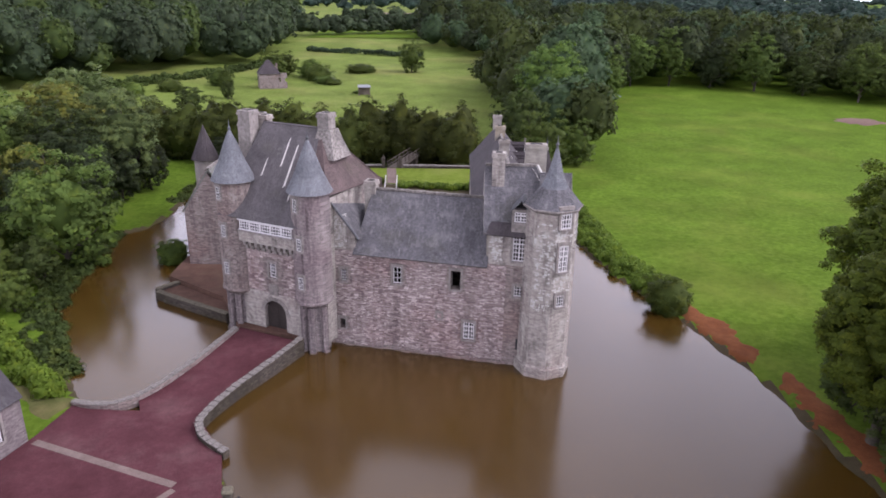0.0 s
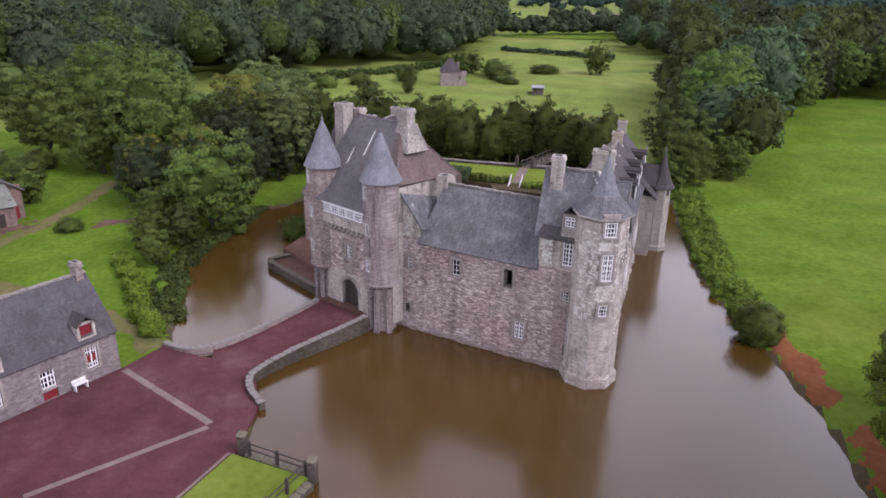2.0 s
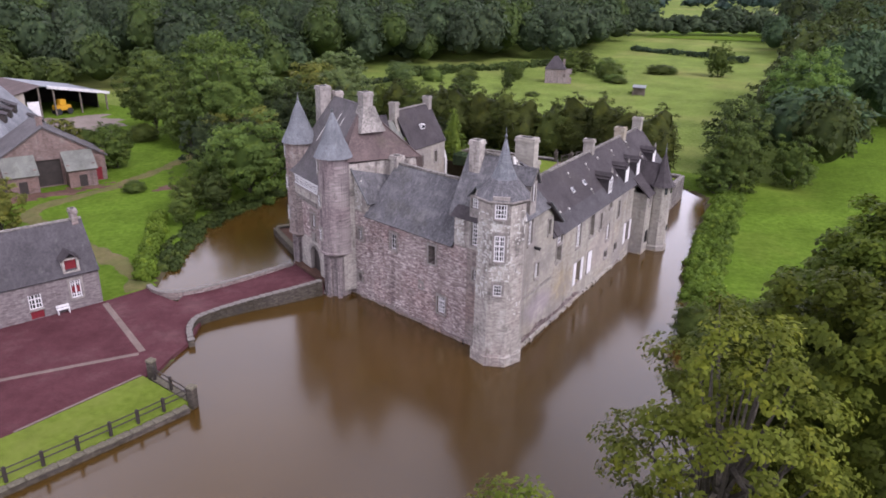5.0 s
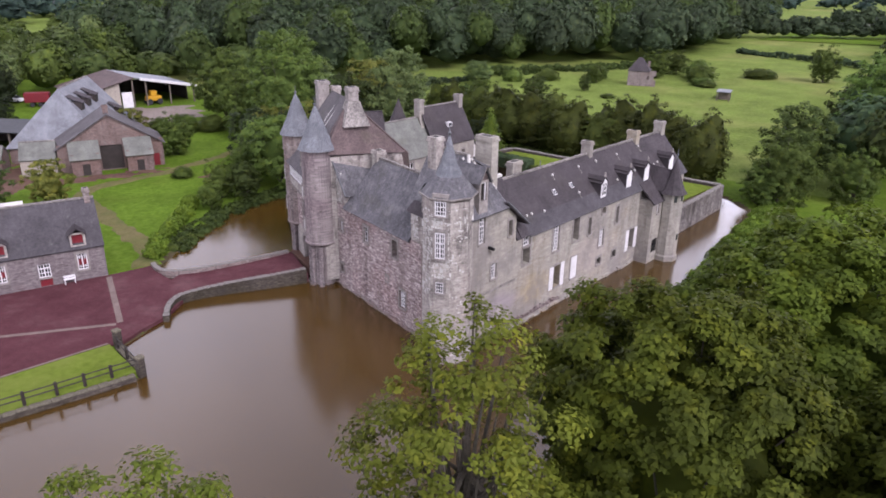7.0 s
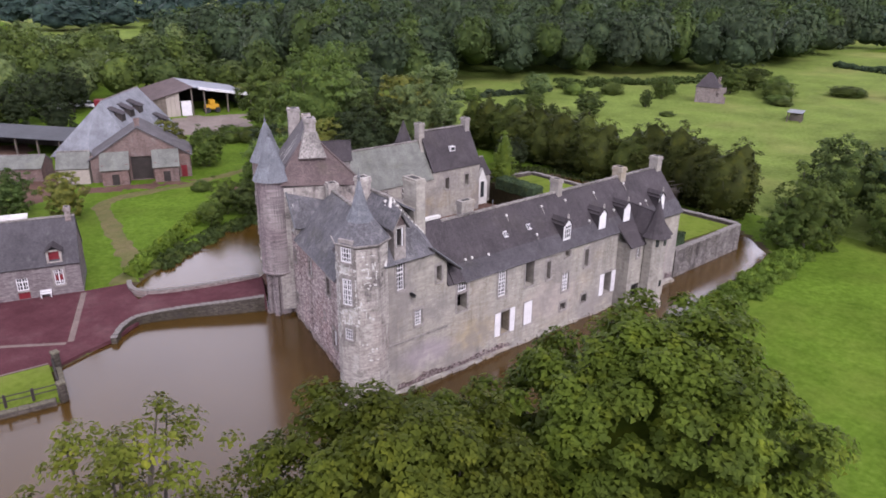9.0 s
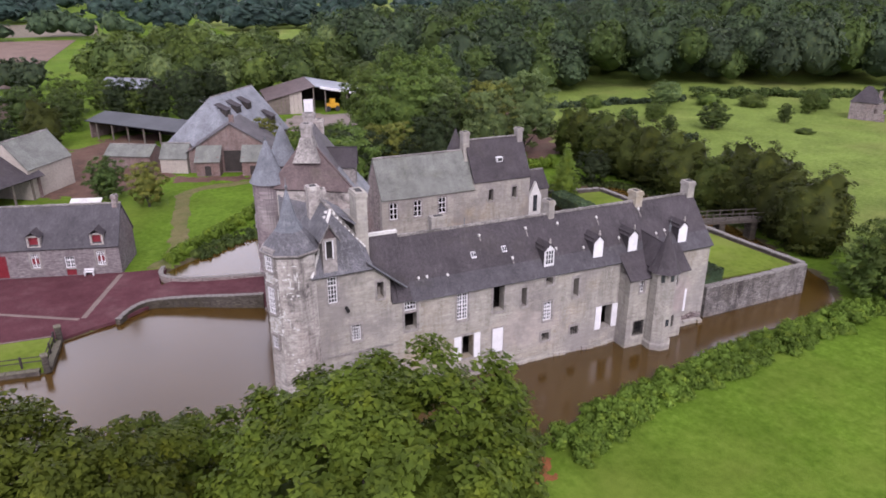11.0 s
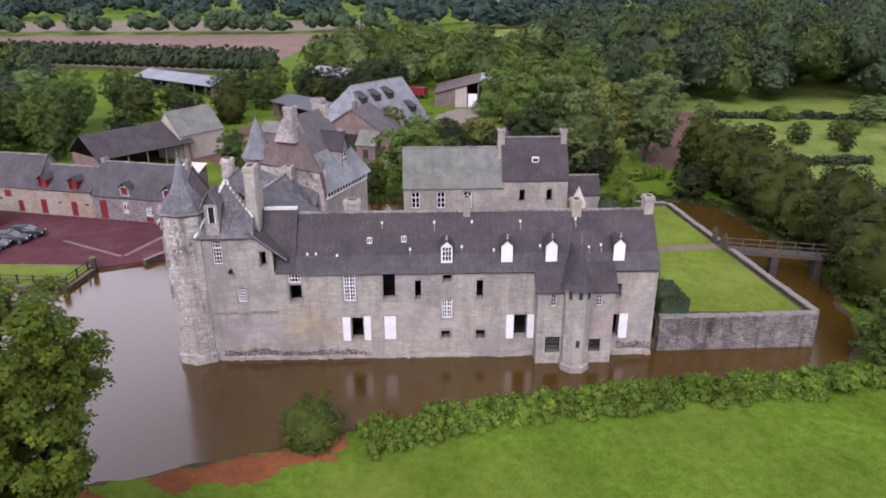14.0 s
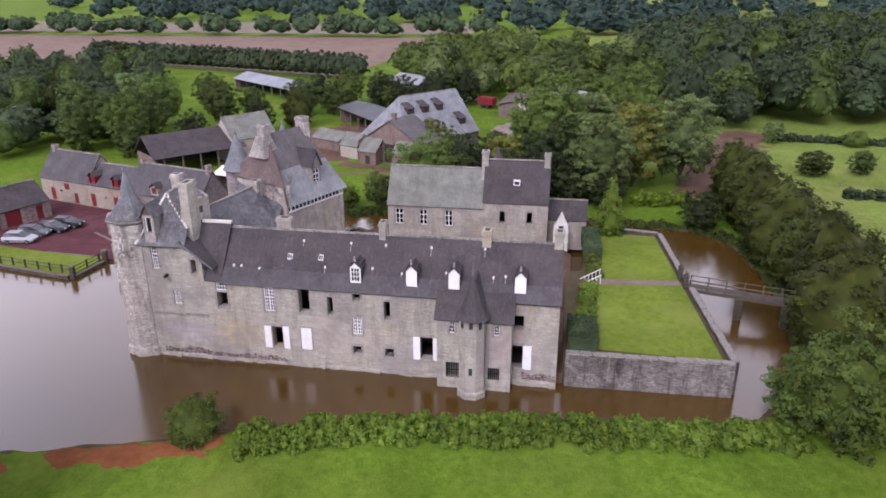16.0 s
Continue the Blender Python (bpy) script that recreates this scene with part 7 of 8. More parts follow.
# ---------------------------------------------------------------- farm behind the castle
def barn():
    m = lift(-66.6, 48.6, 0.3, 69)
    ob = thing("brick_barn", "wide red-brown barn with two slated porches", "barn", m)
    holes = [(5.6, 8.6, 0, 4.0)]
    part("wall", wall(14.2, -0.6, 3.6, 0.5, holes), BRICK, ob)
    g = bmesh.new()
    prof = [(0.0, 3.6), (14.2, 3.6), (7.1, 8.0)]
    a = [g.verts.new((x, 0.0, z)) for x, z in prof]
    b = [g.verts.new((x, 0.5, z)) for x, z in prof]
    g.faces.new(a), g.faces.new(b[::-1])
    for i in range(3):
        j = (i + 1) % 3
        g.faces.new((a[i], a[j], b[j], b[i]))
    part("gable", g, BRICK, ob)
    part("side_wall", boxes((0, 0.5, 0.5, 8, -0.6, 3.6)), BRICK, ob)
    part("side_wall", boxes((13.7, 14.2, 0.5, 8, -0.6, 3.6)), BRICK, ob)
    part("rear_wall", boxes((0.5, 13.7, 7.5, 8, -0.6, 3.6)), BRICK, ob)
    r = bmesh.new()
    slab([(-0.4, -0.3, 3.4), (-0.4, 8.2, 3.4), (7.1, 8.2, 8.15), (7.1, -0.3, 8.15)], 0.15, r)
    slab([(14.6, 8.2, 3.4), (14.6, -0.3, 3.4), (7.1, -0.3, 8.15), (7.1, 8.2, 8.15)], 0.15, r)
    part("roof", r, SLATE_EAVE, ob)
    for x0, x1 in ((1.6, 5.3), (8.9, 12.4)):
        p = part("porch", boxes((x0, x1, -2.4, -2.0, -0.3, 2.4), (x0, x0 + 0.4, -2.0, 0, -0.3, 3.0), (x1 - 0.4, x1, -2.0, 0, -0.3, 3.0)), BRICK, ob)
        r = bmesh.new()
        slab([(x0 - 0.2, -2.7, 2.3), (x1 + 0.2, -2.7, 2.3), (x1 + 0.2, 0.1, 4.6), (x0 - 0.2, 0.1, 4.6)], 0.12, r)
        part("porch_roof", r, SLATE_PALE, p)
        part("porch_door", boxes(((x0 + x1) / 2 - 0.5, (x0 + x1) / 2 + 0.5, -2.43, -2.405, 0, 1.6)), DARKWOOD, p)
    part("barn_door", boxes((5.6, 8.6, 0.3, 0.4, 0, 4.0)), DARKWOOD, ob, "dark barn doorway")
    part("side_door", boxes((12.75, 13.6, -0.05, -0.005, 0, 1.8)), RED, ob, "red plank door")
    part("brick_pier", boxes((6.7, 7.4, -0.06, 0.0, 5.0, 6.6)), BRICK, ob)
    chimney(ob, 7.1, 1.5, 7.0, 9.2, 0.7, 0.7, BRICK)
    return ob


barn()


def grange():
    """The big grey-roofed farm building with dormers."""
    ob = thing("grange", "large farm building with a pale grey slate roof and dormers", "farm building", lift(-69.5, 57.0, 0.3, 142))
    part("wall", wall(20.5, -0.6, 2.6, 0.5), BRICK, ob)
    part("rear_wall", boxes((0.4, 20.1, 13.5, 14, -0.6, 2.6)), BRICK, ob)
    part("end_wall", boxes((0, 0.4, 0.5, 13.5, -0.6, 2.55)), BRICK, ob)
    gable_end(ob, 20.1, 0.4, 0.5, 14, 2.6, 10.2, BRICK, z0=-0.6)
    gable_roof(ob, 0, 20.5, 0, 14, 2.6, 10.4, SLATE_LIGHT, over=0.3, hip0=4.5)
    k = 7.8 / 7
    for u, v in ((5, 4.2), (9, 4.2), (13, 4.2), (8, 0.9), (17, 1.5)):
        z = 2.6 + v * k
        d = part("dormer", boxes((u - 0.8, u + 0.8, v - 0.3, v + 1.5, z - 0.2, z + 1.1)), DARKWOOD, ob)
        r = bmesh.new()
        slab([(u - 1.0, v - 0.5, z + 1.0), (u + 1.0, v - 0.5, z + 1.0), (u + 1.0, v + 2.2, z + 2.2), (u - 1.0, v + 2.2, z + 2.2)], 0.08, r)
        part("dormer_roof", r, SLATE, d)
    return ob


SLATE_LIGHT = slate("light_blue_slate", (0.132, 0.138, 0.150), (0.168, 0.172, 0.184), (0.200, 0.200, 0.200), 0.6, (0.138, 0.138, 0.132))
grange()


def open_shed(name, label, m, length, depth, z_front, z_back, roof, posts=5, white=False):
    ob = thing(name, label, "shed", m)
    r = bmesh.new()
    slab([(-0.4, -0.6, z_front), (length + 0.4, -0.6, z_front), (length + 0.4, depth * 0.5, z_back), (-0.4, depth * 0.5, z_back)], 0.14, r)
    slab([(length + 0.4, depth + 0.4, z_front), (-0.4, depth + 0.4, z_front), (-0.4, depth * 0.5, z_back), (length + 0.4, depth * 0.5, z_back)], 0.14, r)
    part("roof", r, roof, ob)
    part("rear_wall", boxes((0, length, depth - 0.3, depth, -0.5, z_front)), DARKWOOD, ob)
    part("side_wall", boxes((0, 0.3, 0, depth - 0.3, -0.5, z_front)), BRICK, ob)
    part("side_wall", boxes((length - 0.3, length, 0, depth - 0.3, -0.5, z_front)), BRICK, ob)
    post = mesh_of("post", boxes((-0.12, 0.12, -0.12, 0.12, -0.5, z_front - 0.05)), WOOD)
    for k in range(posts):
        same("post", post, ob, Matrix.Translation((length * (k + 0.5) / posts, 0, 0)))
    return ob


open_shed("cart_shed", "open-fronted cart shed with a dark slate roof", lift(-49.0, 16.5, 0.3, 139), 16.5, 9.0, 3.2, 6.6, SLATE, 5)
open_shed("long_shed", "long dark open farm shed", lift(-104, 34, 0.3, 38), 26, 9.0, 3.4, 4.6, METALDARK, 6)


def hangar():
    """A wide gable-fronted farm hangar: closed by pale sheets on one side, open on the other."""
    ob = thing("hangar", "wide farm hangar with brown roof and open front", "farm building", lift(-113.5, 72, 0.3, 83))
    r = bmesh.new()
    slab([(-0.5, -0.5, 3.4), (11, -0.5, 6.3), (11, 18, 6.3), (-0.5, 18, 3.4)], 0.12, r)
    part("roof", r, SLATE_BROWN, ob, "brown weathered roof slope")
    r = bmesh.new()
    slab([(11, -0.5, 6.3), (24.5, -0.5, 3.7), (24.5, 18, 3.7), (11, 18, 6.3)], 0.12, r)
    part("roof", r, METALROOF, ob, "pale sheet metal roof slope")
    # White-coloured strip imitating the bright sky reflected along this roof slope.
    part("fascia", slab([(12.2, -0.62, 6.15), (24.6, -0.62, 3.78), (24.6, -0.2, 3.84), (12.2, -0.2, 6.2)], 0.5), WHITE, ob, "white strip for the sky's gleam on the roof slope")
    for k in range(8):
        part("wall_sheet", boxes((k * 0.98 + 0.02, k * 0.98 + 0.96, 0.0, 0.08, -0.4, 3.45 + 0.24 * k)), CREAM if k > 4 else WOOD, ob)
    part("door", boxes((8.1, 10.3, -0.12, -0.04, 0.0, 3.3)), WHITE, ob, "white sliding door")
    for x in (10.6, 13.4, 18.6, 24.0):
        part("post", boxes((x - 0.14, x + 0.14, 0.0, 0.28, -0.4, 6.1 - abs(x - 11) * 0.19)), WOOD, ob)
    part("rear_wall", boxes((0, 24, 17.5, 17.8, -0.4, 3.5)), DARKWOOD, ob)
    part("side_wall", boxes((-0.1, 0.15, 0.1, 17.5, -0.4, 3.3)), BRICK, ob)
    part("side_wall", boxes((23.9, 24.1, 4.0, 17.5, -0.4, 3.6)), DARKWOOD, ob)


hangar()
open_shed("polytunnel_shed", "long low shed with a pale metal roof", lift(-152.0, -14.0, 1.0, 50), 36, 9, 2.8, 4.6, METALPALE, 7)
block("farm_cottage", "small stone farm cottage with grey slate roof", lift(-60.2, 26.0, 0.3, 145), 9.5, 6.5, 4.6, 8.3, CREAM, SLATE_PALE)
block("stone_hut", "small stone hut with slate roof", lift(-68.5, 44.2, 0.3, 62), 4.5, 4.0, 2.6, 4.6, CREAM, SLATE_PALE)
block("low_store", "low farm store with a grey roof", lift(-76, 36.0, 0.3, 60), 8.0, 5.0, 2.2, 3.6, BRICK, SLATE_PALE)
block("roadside_barn", "far barn with a pale roof edge", lift(-150, 36, 0.8, 50), 14, 9, 3.4, 5.4, DARKWOOD, METALROOF)
block("far_white_house", "far white house among trees", lift(-205, 130, 1.5, 50), 12, 8, 4, 6.5, CREAM, METALROOF)


def dovecote():
    ob = thing("dovecote", "square stone manor tower with a steep slate roof in the meadow", "tower", lift(-47, 189, 1.6, 20) @ Matrix.Diagonal((0.76, 0.76, 0.8, 1)))
    part("wall", wall(7.0, -0.5, 5.0, 0.6, [(2.9, 3.7, 2.2, 3.4), (5.2, 5.9, 2.2, 3.4)], -3.5), RUBBLE, ob, m=Matrix.Translation((0, -3.0, 0)))
    part("side_wall", boxes((-3.5, -2.9, -2.4, 3.0, -0.5, 5.0)), RUBBLE, ob)
    part("side_wall", boxes((2.9, 3.5, -2.4, 3.0, -0.5, 5.0)), RUBBLE, ob)
    part("rear_wall", boxes((-2.9, 2.9, 2.4, 3.0, -0.5, 5.0)), RUBBLE, ob)
    r = bmesh.new()
    e = (-3.8, 3.8, -3.3, 3.3)
    slab([(e[0], e[2], 4.8), (e[1], e[2], 4.8), (0.6, 0, 9.0), (-0.6, 0, 9.0)], 0.15, r)
    slab([(e[1], e[3], 4.8), (e[0], e[3], 4.8), (-0.6, 0, 9.0), (0.6, 0, 9.0)], 0.15, r)
    slab([(e[0], e[3], 4.8), (e[0], e[2], 4.8), (-0.6, 0, 9.0)], 0.15, r)
    slab([(e[1], e[2], 4.8), (e[1], e[3], 4.8), (0.6, 0, 9.0)], 0.15, r)
    part("roof", r, SLATE, ob)
    chimney(ob, 2.9, 0.8, 5.0, 7.8, 0.7, 0.9, RUBBLE)


dovecote()
ob = thing("field_shelter", "small weathered timber shelter in the meadow", "shelter", lift(-20.8, 180.0, 1.7, 10))
part("roof", slab([(-1.6, -1.2, 1.9), (1.6, -1.2, 1.9), (1.6, 1.2, 2.3), (-1.6, 1.2, 2.3)], 0.1), METALROOF, ob)
part("rear_wall", boxes((-1.4, 1.4, 0.9, 1.0, -0.4, 2.1)), WOOD, ob)
for sx in (-1.35, 1.35):
    part("post", boxes((sx - 0.1, sx + 0.1, -1.0, -0.8, -0.4, 1.85)), WOOD, ob)

ob = thing("farm_loader", "yellow farm machine parked under the hangar", "tractor", lift(-113.0, 87.2, 0.4, 83))
part("body", boxes((-1.6, 1.6, -0.9, 0.9, 0.7, 1.8, 0.15)), YELLOW, ob)
part("cab", boxes((-0.6, 0.7, -0.75, 0.75, 1.8, 2.9, 0.1)), YELLOW, ob)
for sx in (-1.1, 1.1):
    for sy in (-1.0, 1.0):
        part("wheel", lathe([(0, -0.2), (0.6, -0.2), (0.65, 0), (0.6, 0.2), (0, 0.2)], 16), RUBBER, ob, m=Matrix.Translation((sx, sy, 0.6)) @ Matrix.Rotation(math.pi / 2, 4, "X"))


# ---------------------------------------------------------------- parked cars
def car_body(paint):
    """A hatchback: lofted body sections, glazed cabin, lamps and wheels."""
    bm = bmesh.new()
    prof = [(-2.15, 0.45, 0.62, 0.62), (-2.1, 0.3, 0.86, 0.78), (-1.5, 0.22, 0.95, 0.86), (-0.8, 0.22, 1.0, 0.88), (0.6, 0.22, 0.98, 0.88), (1.5, 0.22, 0.9, 0.84), (2.0, 0.28, 0.76, 0.74), (2.15, 0.42, 0.6, 0.58)]
    rows = []
    for x, z0, z1, w in prof:
        rows.append([bm.verts.new((x, s * w * k, z)) for s, k, z in ((-1, 0.9, z0), (-1, 1.0, (z0 + z1) / 2), (-1, 0.9, z1), (1, 0.9, z1), (1, 1.0, (z0 + z1) / 2), (1, 0.9, z0))])
    for a, b in zip(rows, rows[1:]):
        for k in range(6):
            j = (k + 1) % 6
            bm.faces.new((a[k], a[j], b[j], b[k]))
    bm.faces.new(rows[0]), bm.faces.new(rows[-1][::-1])
    cab = bmesh.new()
    lo = [(-1.95, 0.76), (1.0, 0.78)]
    pts = [(-2.0, 0.94, 0.76), (-1.55, 1.4, 0.62), (-0.2, 1.48, 0.64), (0.35, 1.42, 0.62), (1.15, 0.95, 0.76)]
    rows = [[cab.verts.new((x, s * w, z)) for s in (-1, 1)] for x, z, w in pts]
    base = [[cab.verts.new((x, s * 0.8, 0.9)) for s in (-1, 1)] for x in (-2.0, 1.15)]
    for a, b in zip(rows, rows[1:]):
        cab.faces.new((a[0], a[1], b[1], b[0]))
    for s in (0, 1):
        cab.faces.new([r[s] for r in rows])
    return mesh_of("body", bm, paint), mesh_of("cabin", cab, GLASSDARK)


def car(m, paint, label):
    ob = thing("car", label, "car", m, "cars parked in the forecourt")
    body, cabin = car_body(paint)
    same("body", body, ob, Matrix.Identity(4))
    same("cabin", cabin, ob, Matrix.Identity(4))
    part("roof_panel", boxes((-1.5, 0.3, -0.6, 0.6, 1.43, 1.5, 0.03)), paint, ob)
    for sx in (-1.3, 1.3):
        for sy in (-0.76, 0.76):
            w = part("wheel", lathe([(0, -0.1), (0.3, -0.1), (0.32, 0), (0.3, 0.1), (0, 0.1)], 16), RUBBER, ob, m=Matrix.Translation((sx, sy, 0.32)) @ Matrix.Rotation(math.pi / 2, 4, "X"))
            part("rim", lathe([(0, -0.105), (0.19, -0.105), (0.19, 0.105), (0, 0.105)], 12), LEAD, w)
    for sy in (-0.5, 0.5):
        part("headlight", boxes((2.0, 2.12, sy - 0.16, sy + 0.16, 0.58, 0.72)), WHITE, ob)
        part("tail_light", boxes((-2.14, -2.06, sy - 0.14, sy + 0.14, 0.66, 0.82)), RED, ob)
    return ob


PAINTS = [plain("silver_car_paint", (0.275, 0.281, 0.292), 0.3, 30, 0.03, 0.5), plain("grey_car_paint", (0.088, 0.094, 0.105), 0.3, 30, 0.03, 0.4), plain("dark_car_paint", (0.017, 0.019, 0.025), 0.28, 30, 0.03, 0.3), plain("black_car_paint", (0.008, 0.008, 0.010), 0.28, 30, 0.03, 0.3)]
for (x, y), paint, tint in zip(((-15.7, 15.8), (-18.3, 15.9), (-20.1, 17.3), (-22.2, 18.1)), PAINTS, ("silver", "grey", "dark blue", "black")):
    car(lift(x, y, 0.344, 96), paint, tint + " hatchback car parked on red gravel")


farm_white = plain("white_car_paint", (0.6, 0.6, 0.6), 0.3, 30, 0.03, 0.1)
for x, y, turn in ((-135.0, 60.5, 20), (-136.5, 63.6, 25), (-134.0, 66.2, 30)):
    car(lift(x, y, ground_z(x, y) + 0.1, turn), farm_white, "white car parked in the farm yard").name = "farm_car"
ob = thing("farm_trailer", "red tipping trailer standing in the farm yard", "trailer", lift(-126.0, 68.0, ground_z(-126, 68) + 0.1, 60))
part("hopper", boxes((-2.4, 2.4, -1.1, 1.1, 0.9, 2.9, 0.08)), RED, ob)
part("drawbar", boxes((2.42, 3.8, -0.08, 0.08, 0.75, 0.9)), IRON, ob)
for sx in (-1.0, 0.6):
    for sy in (-0.9, 0.9):
        part("wheel", lathe([(0, -0.15), (0.45, -0.15), (0.48, 0), (0.45, 0.15), (0, 0.15)], 14), RUBBER, ob, m=Matrix.Translation((sx, sy, 0.45)) @ Matrix.Rotation(math.pi / 2, 4, "X"))


# ---------------------------------------------------------------- fence, piers, footbridge, garden gate
def fence(line, label):
    ob = thing("quay_fence", label, "fence")
    post = mesh_of("post", boxes((-0.09, 0.09, -0.09, 0.09, 0, 1.05, 0.02)), DARKWOOD)
    pts = []
    for (ax, ay), (bx, by) in zip(line, line[1:]):
        n = max(1, round(math.hypot(bx - ax, by - ay) / 1.9))
        pts += [(ax + (bx - ax) * k / n, ay + (by - ay) * k / n) for k in range(n)]
    pts.append(line[-1])
    for x, y in pts:
        same("post", post, ob, lift(x, y, 0.45, 10))
    for a, b in zip(pts, pts[1:]):
        for z in (0.95, 1.35):
            part("rail", tube(bmesh.new(), [(*a, z), (*b, z)], 0.045, 6), DARKWOOD, ob)
    return ob


fence([(-10.6, 30.35), (-6.5, 29.85), (-7.3, 24.6), (-11.0, 5.2), (-11.3, 1)], "dark wooden post-and-rail fence on the quay")
for x, y in ((-11.3, 30.7), (-6.1, 29.9)):
    ob = thing("stone_pier", "squat rubble pier at the end of the quay fence", "pier", lift(x, y, 0.3, 8))
    part("shaft", boxes((-0.26, 0.26, -0.26, 0.26, -0.3, 1.2, 0.05)), DARKSTONE, ob)
    part("cap", boxes((-0.31, 0.31, -0.31, 0.31, 1.205, 1.42, 0.08)), QUAYCAP, ob)


def footbridge():
    a, b = Vector((-7.65, 99.0, 2.86)), Vector((-4.6, 109.6, 2.9))
    d = (b - a)
    turn = math.degrees(math.atan2(d.y, d.x))
    L = d.length
    ob = thing("footbridge", "grey wooden footbridge on stone piers over the moat", "bridge", lift(a.x, a.y, -0.2, turn))
    plank = mesh_of("plank", boxes((-0.11, 0.11, -0.8, 0.8, 2.78, 2.86, 0.01)), BRIDGEWOOD)
    n = int(L / 0.25)
    for k in range(n):
        same("plank", plank, ob, Matrix.Translation(((k + 0.5) * L / n, 0.02 * math.sin(k * 2.7), 0.006 * math.sin(k * 5.1))))
    for s in (-0.65, 0.65):
        part("beam", boxes((0, L, s - 0.09, s + 0.09, 2.5, 2.77)), BRIDGEWOOD, ob)
        for z in (3.2, 3.75):
            part("rail", tube(bmesh.new(), [(0.2, s * 1.15, z), (L - 0.2, s * 1.15, z)], 0.05), BRIDGEWOOD, ob)
        for k in range(7):
            x = 0.3 + (L - 0.6) * k / 6
            part("post", boxes((x - 0.06, x + 0.06, s * 1.15 - 0.06, s * 1.15 + 0.06, 2.5, 3.85)), BRIDGEWOOD, ob)
    for x in (0.47 * L, 0.86 * L):
        part("stone_pier", boxes((x - 0.4, x + 0.4, -0.75, 0.75, -1.3, 2.48, 0.06)), DARKSTONE, ob)


footbridge()
for x, y in ((-6.5, 98.6), (-8.8, 98.45)):
    ob = thing("gate_pier", "tall carved stone gate pier on the garden wall", "pier", lift(x, y, 2.8, 3))
    part("shaft", boxes((-0.22, 0.22, -0.22, 0.22, 0.04, 1.3, 0.04)), DARKSTONE, ob)
    part("cap", lathe([(0.38, 1.305), (0.38, 1.42), (0.2, 1.65), (0.08, 1.9), (0, 1.93)], 4, 0, 0, math.pi / 4), DARKSTONE, ob)
ob = thing("garden_steps", "stone steps with a white railing up to the garden lawn", "steps", lift(-7.0, 86.9, 1.0, 0))
for k in range(8):
    part("step", boxes((-0.8, 0.8, 0.4 * k, 0.4 * k + 0.39, 0.01, 0.23 * (k + 1))), COPING, ob)
for sx in (-0.75, 0.75):
    part("handrail", tube(bmesh.new(), [(sx, 0.1, 1.15), (sx, 3.2, 2.95)], 0.05), WHITE, ob, "white-painted handrail")
    for k in range(9):
        y = 0.15 + 0.37 * k
        part("baluster", boxes((sx - 0.03, sx + 0.03, y - 0.03, y + 0.03, 0.24 * (int(y / 0.4) + 1) - 0.02, 1.15 + 0.58 * (y - 0.1))), WHITE, ob)

# ---------------------------------------------------------------- trees near the water
tree_kind("bank", 17.5, 6.2, 640, 190, 0.115, LEAF_BANK, 11, 0.1, 24, rc=(0.07, 0.145), inner=0.3, core=0.58)
tree_kind("bank_thin", 18.5, 4.4, 150, 130, 0.1, LEAF_WARM, 21, 0.2, 60, rc=(0.1, 0.2), inner=0.45, core=0, four=True)
tree_kind("round", 10.0, 4.3, 170, 60, 0.15, LEAF, 12, -0.12, inner=0.4, core=0.5)
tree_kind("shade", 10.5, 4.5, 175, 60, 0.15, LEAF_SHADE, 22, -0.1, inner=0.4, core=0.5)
tree_kind("oak", 15.0, 6.5, 300, 66, 0.19, LEAF_MID, 19, -0.02, rc=(0.08, 0.16), inner=0.4, core=0.5)
tree_kind("fresh", 10.0, 4.5, 180, 60, 0.15, LEAF_FRESH, 18, -0.12, inner=0.4, core=0.5)
tree_kind("dark", 8.4, 3.4, 130, 46, 0.14, LEAF_OLIVE, 13, -0.28, rc=(0.13, 0.22), core=0.86)
tree_kind("willow", 14.0, 5.0, 250, 62, 0.16, LEAF_GREY, 14, -0.05, rc=(0.09, 0.17), inner=0.4, core=0.5)
tree_kind("gold", 9.0, 3.6, 140, 60, 0.14, LEAF_GOLD, 15, -0.1, inner=0.4, core=0.5)
tree_kind("bush", 3.6, 2.4, 120, 62, 0.08, LEAF_FRESH, 16, -0.3, rc=(0.13, 0.24), core=0.82)
tree_kind("poplar", 11.0, 2.5, 150, 50, 0.11, LEAF_BRAMBLE, 17, -0.05, rc=(0.16, 0.3), cone=True)

BANK_TREES = "tall green tree on the moat bank"
tree("bank", 33.9, 43.9, 0.4, 0.3, 1.17, BANK_TREES, 0.9)
tree("bank", 32.0, 33.6, 0.4, 2.0, 0.99, BANK_TREES, 1.04)
tree("bank", 27.9, 38.2, 0.4, 4.0, 0.9, BANK_TREES, 0.9)
tree("bank", 40.5, 35.0, 0.4, 5.0, 0.98, BANK_TREES)
tree("bank", 39.5, 50.5, 0.4, 1.2, 0.6, "lower dark green tree on the moat bank", 0.85)
for x, y, turn, s in ((27.2, 25.7, 1.0, 1.0), (23.8, 16.8, 2.6, 0.87), (30.0, 20.5, 3.9, 0.84)):
    tree("bank_thin", x, y, 0.4, turn, s, "thin yellowing tree on the moat bank")

for x, y, turn, s in ((28.4, 42.0, 0.4, 0.6), (28.9, 36.4, 2.4, 0.7), (28.6, 31.2, 4.1, 0.62), (30.4, 39.6, 1.1, 0.7), (27.6, 33.6, 3.3, 0.5)):
    tree("round", x, y, 0.3, turn, s, "low bushy tree under the tall trees of the moat bank")

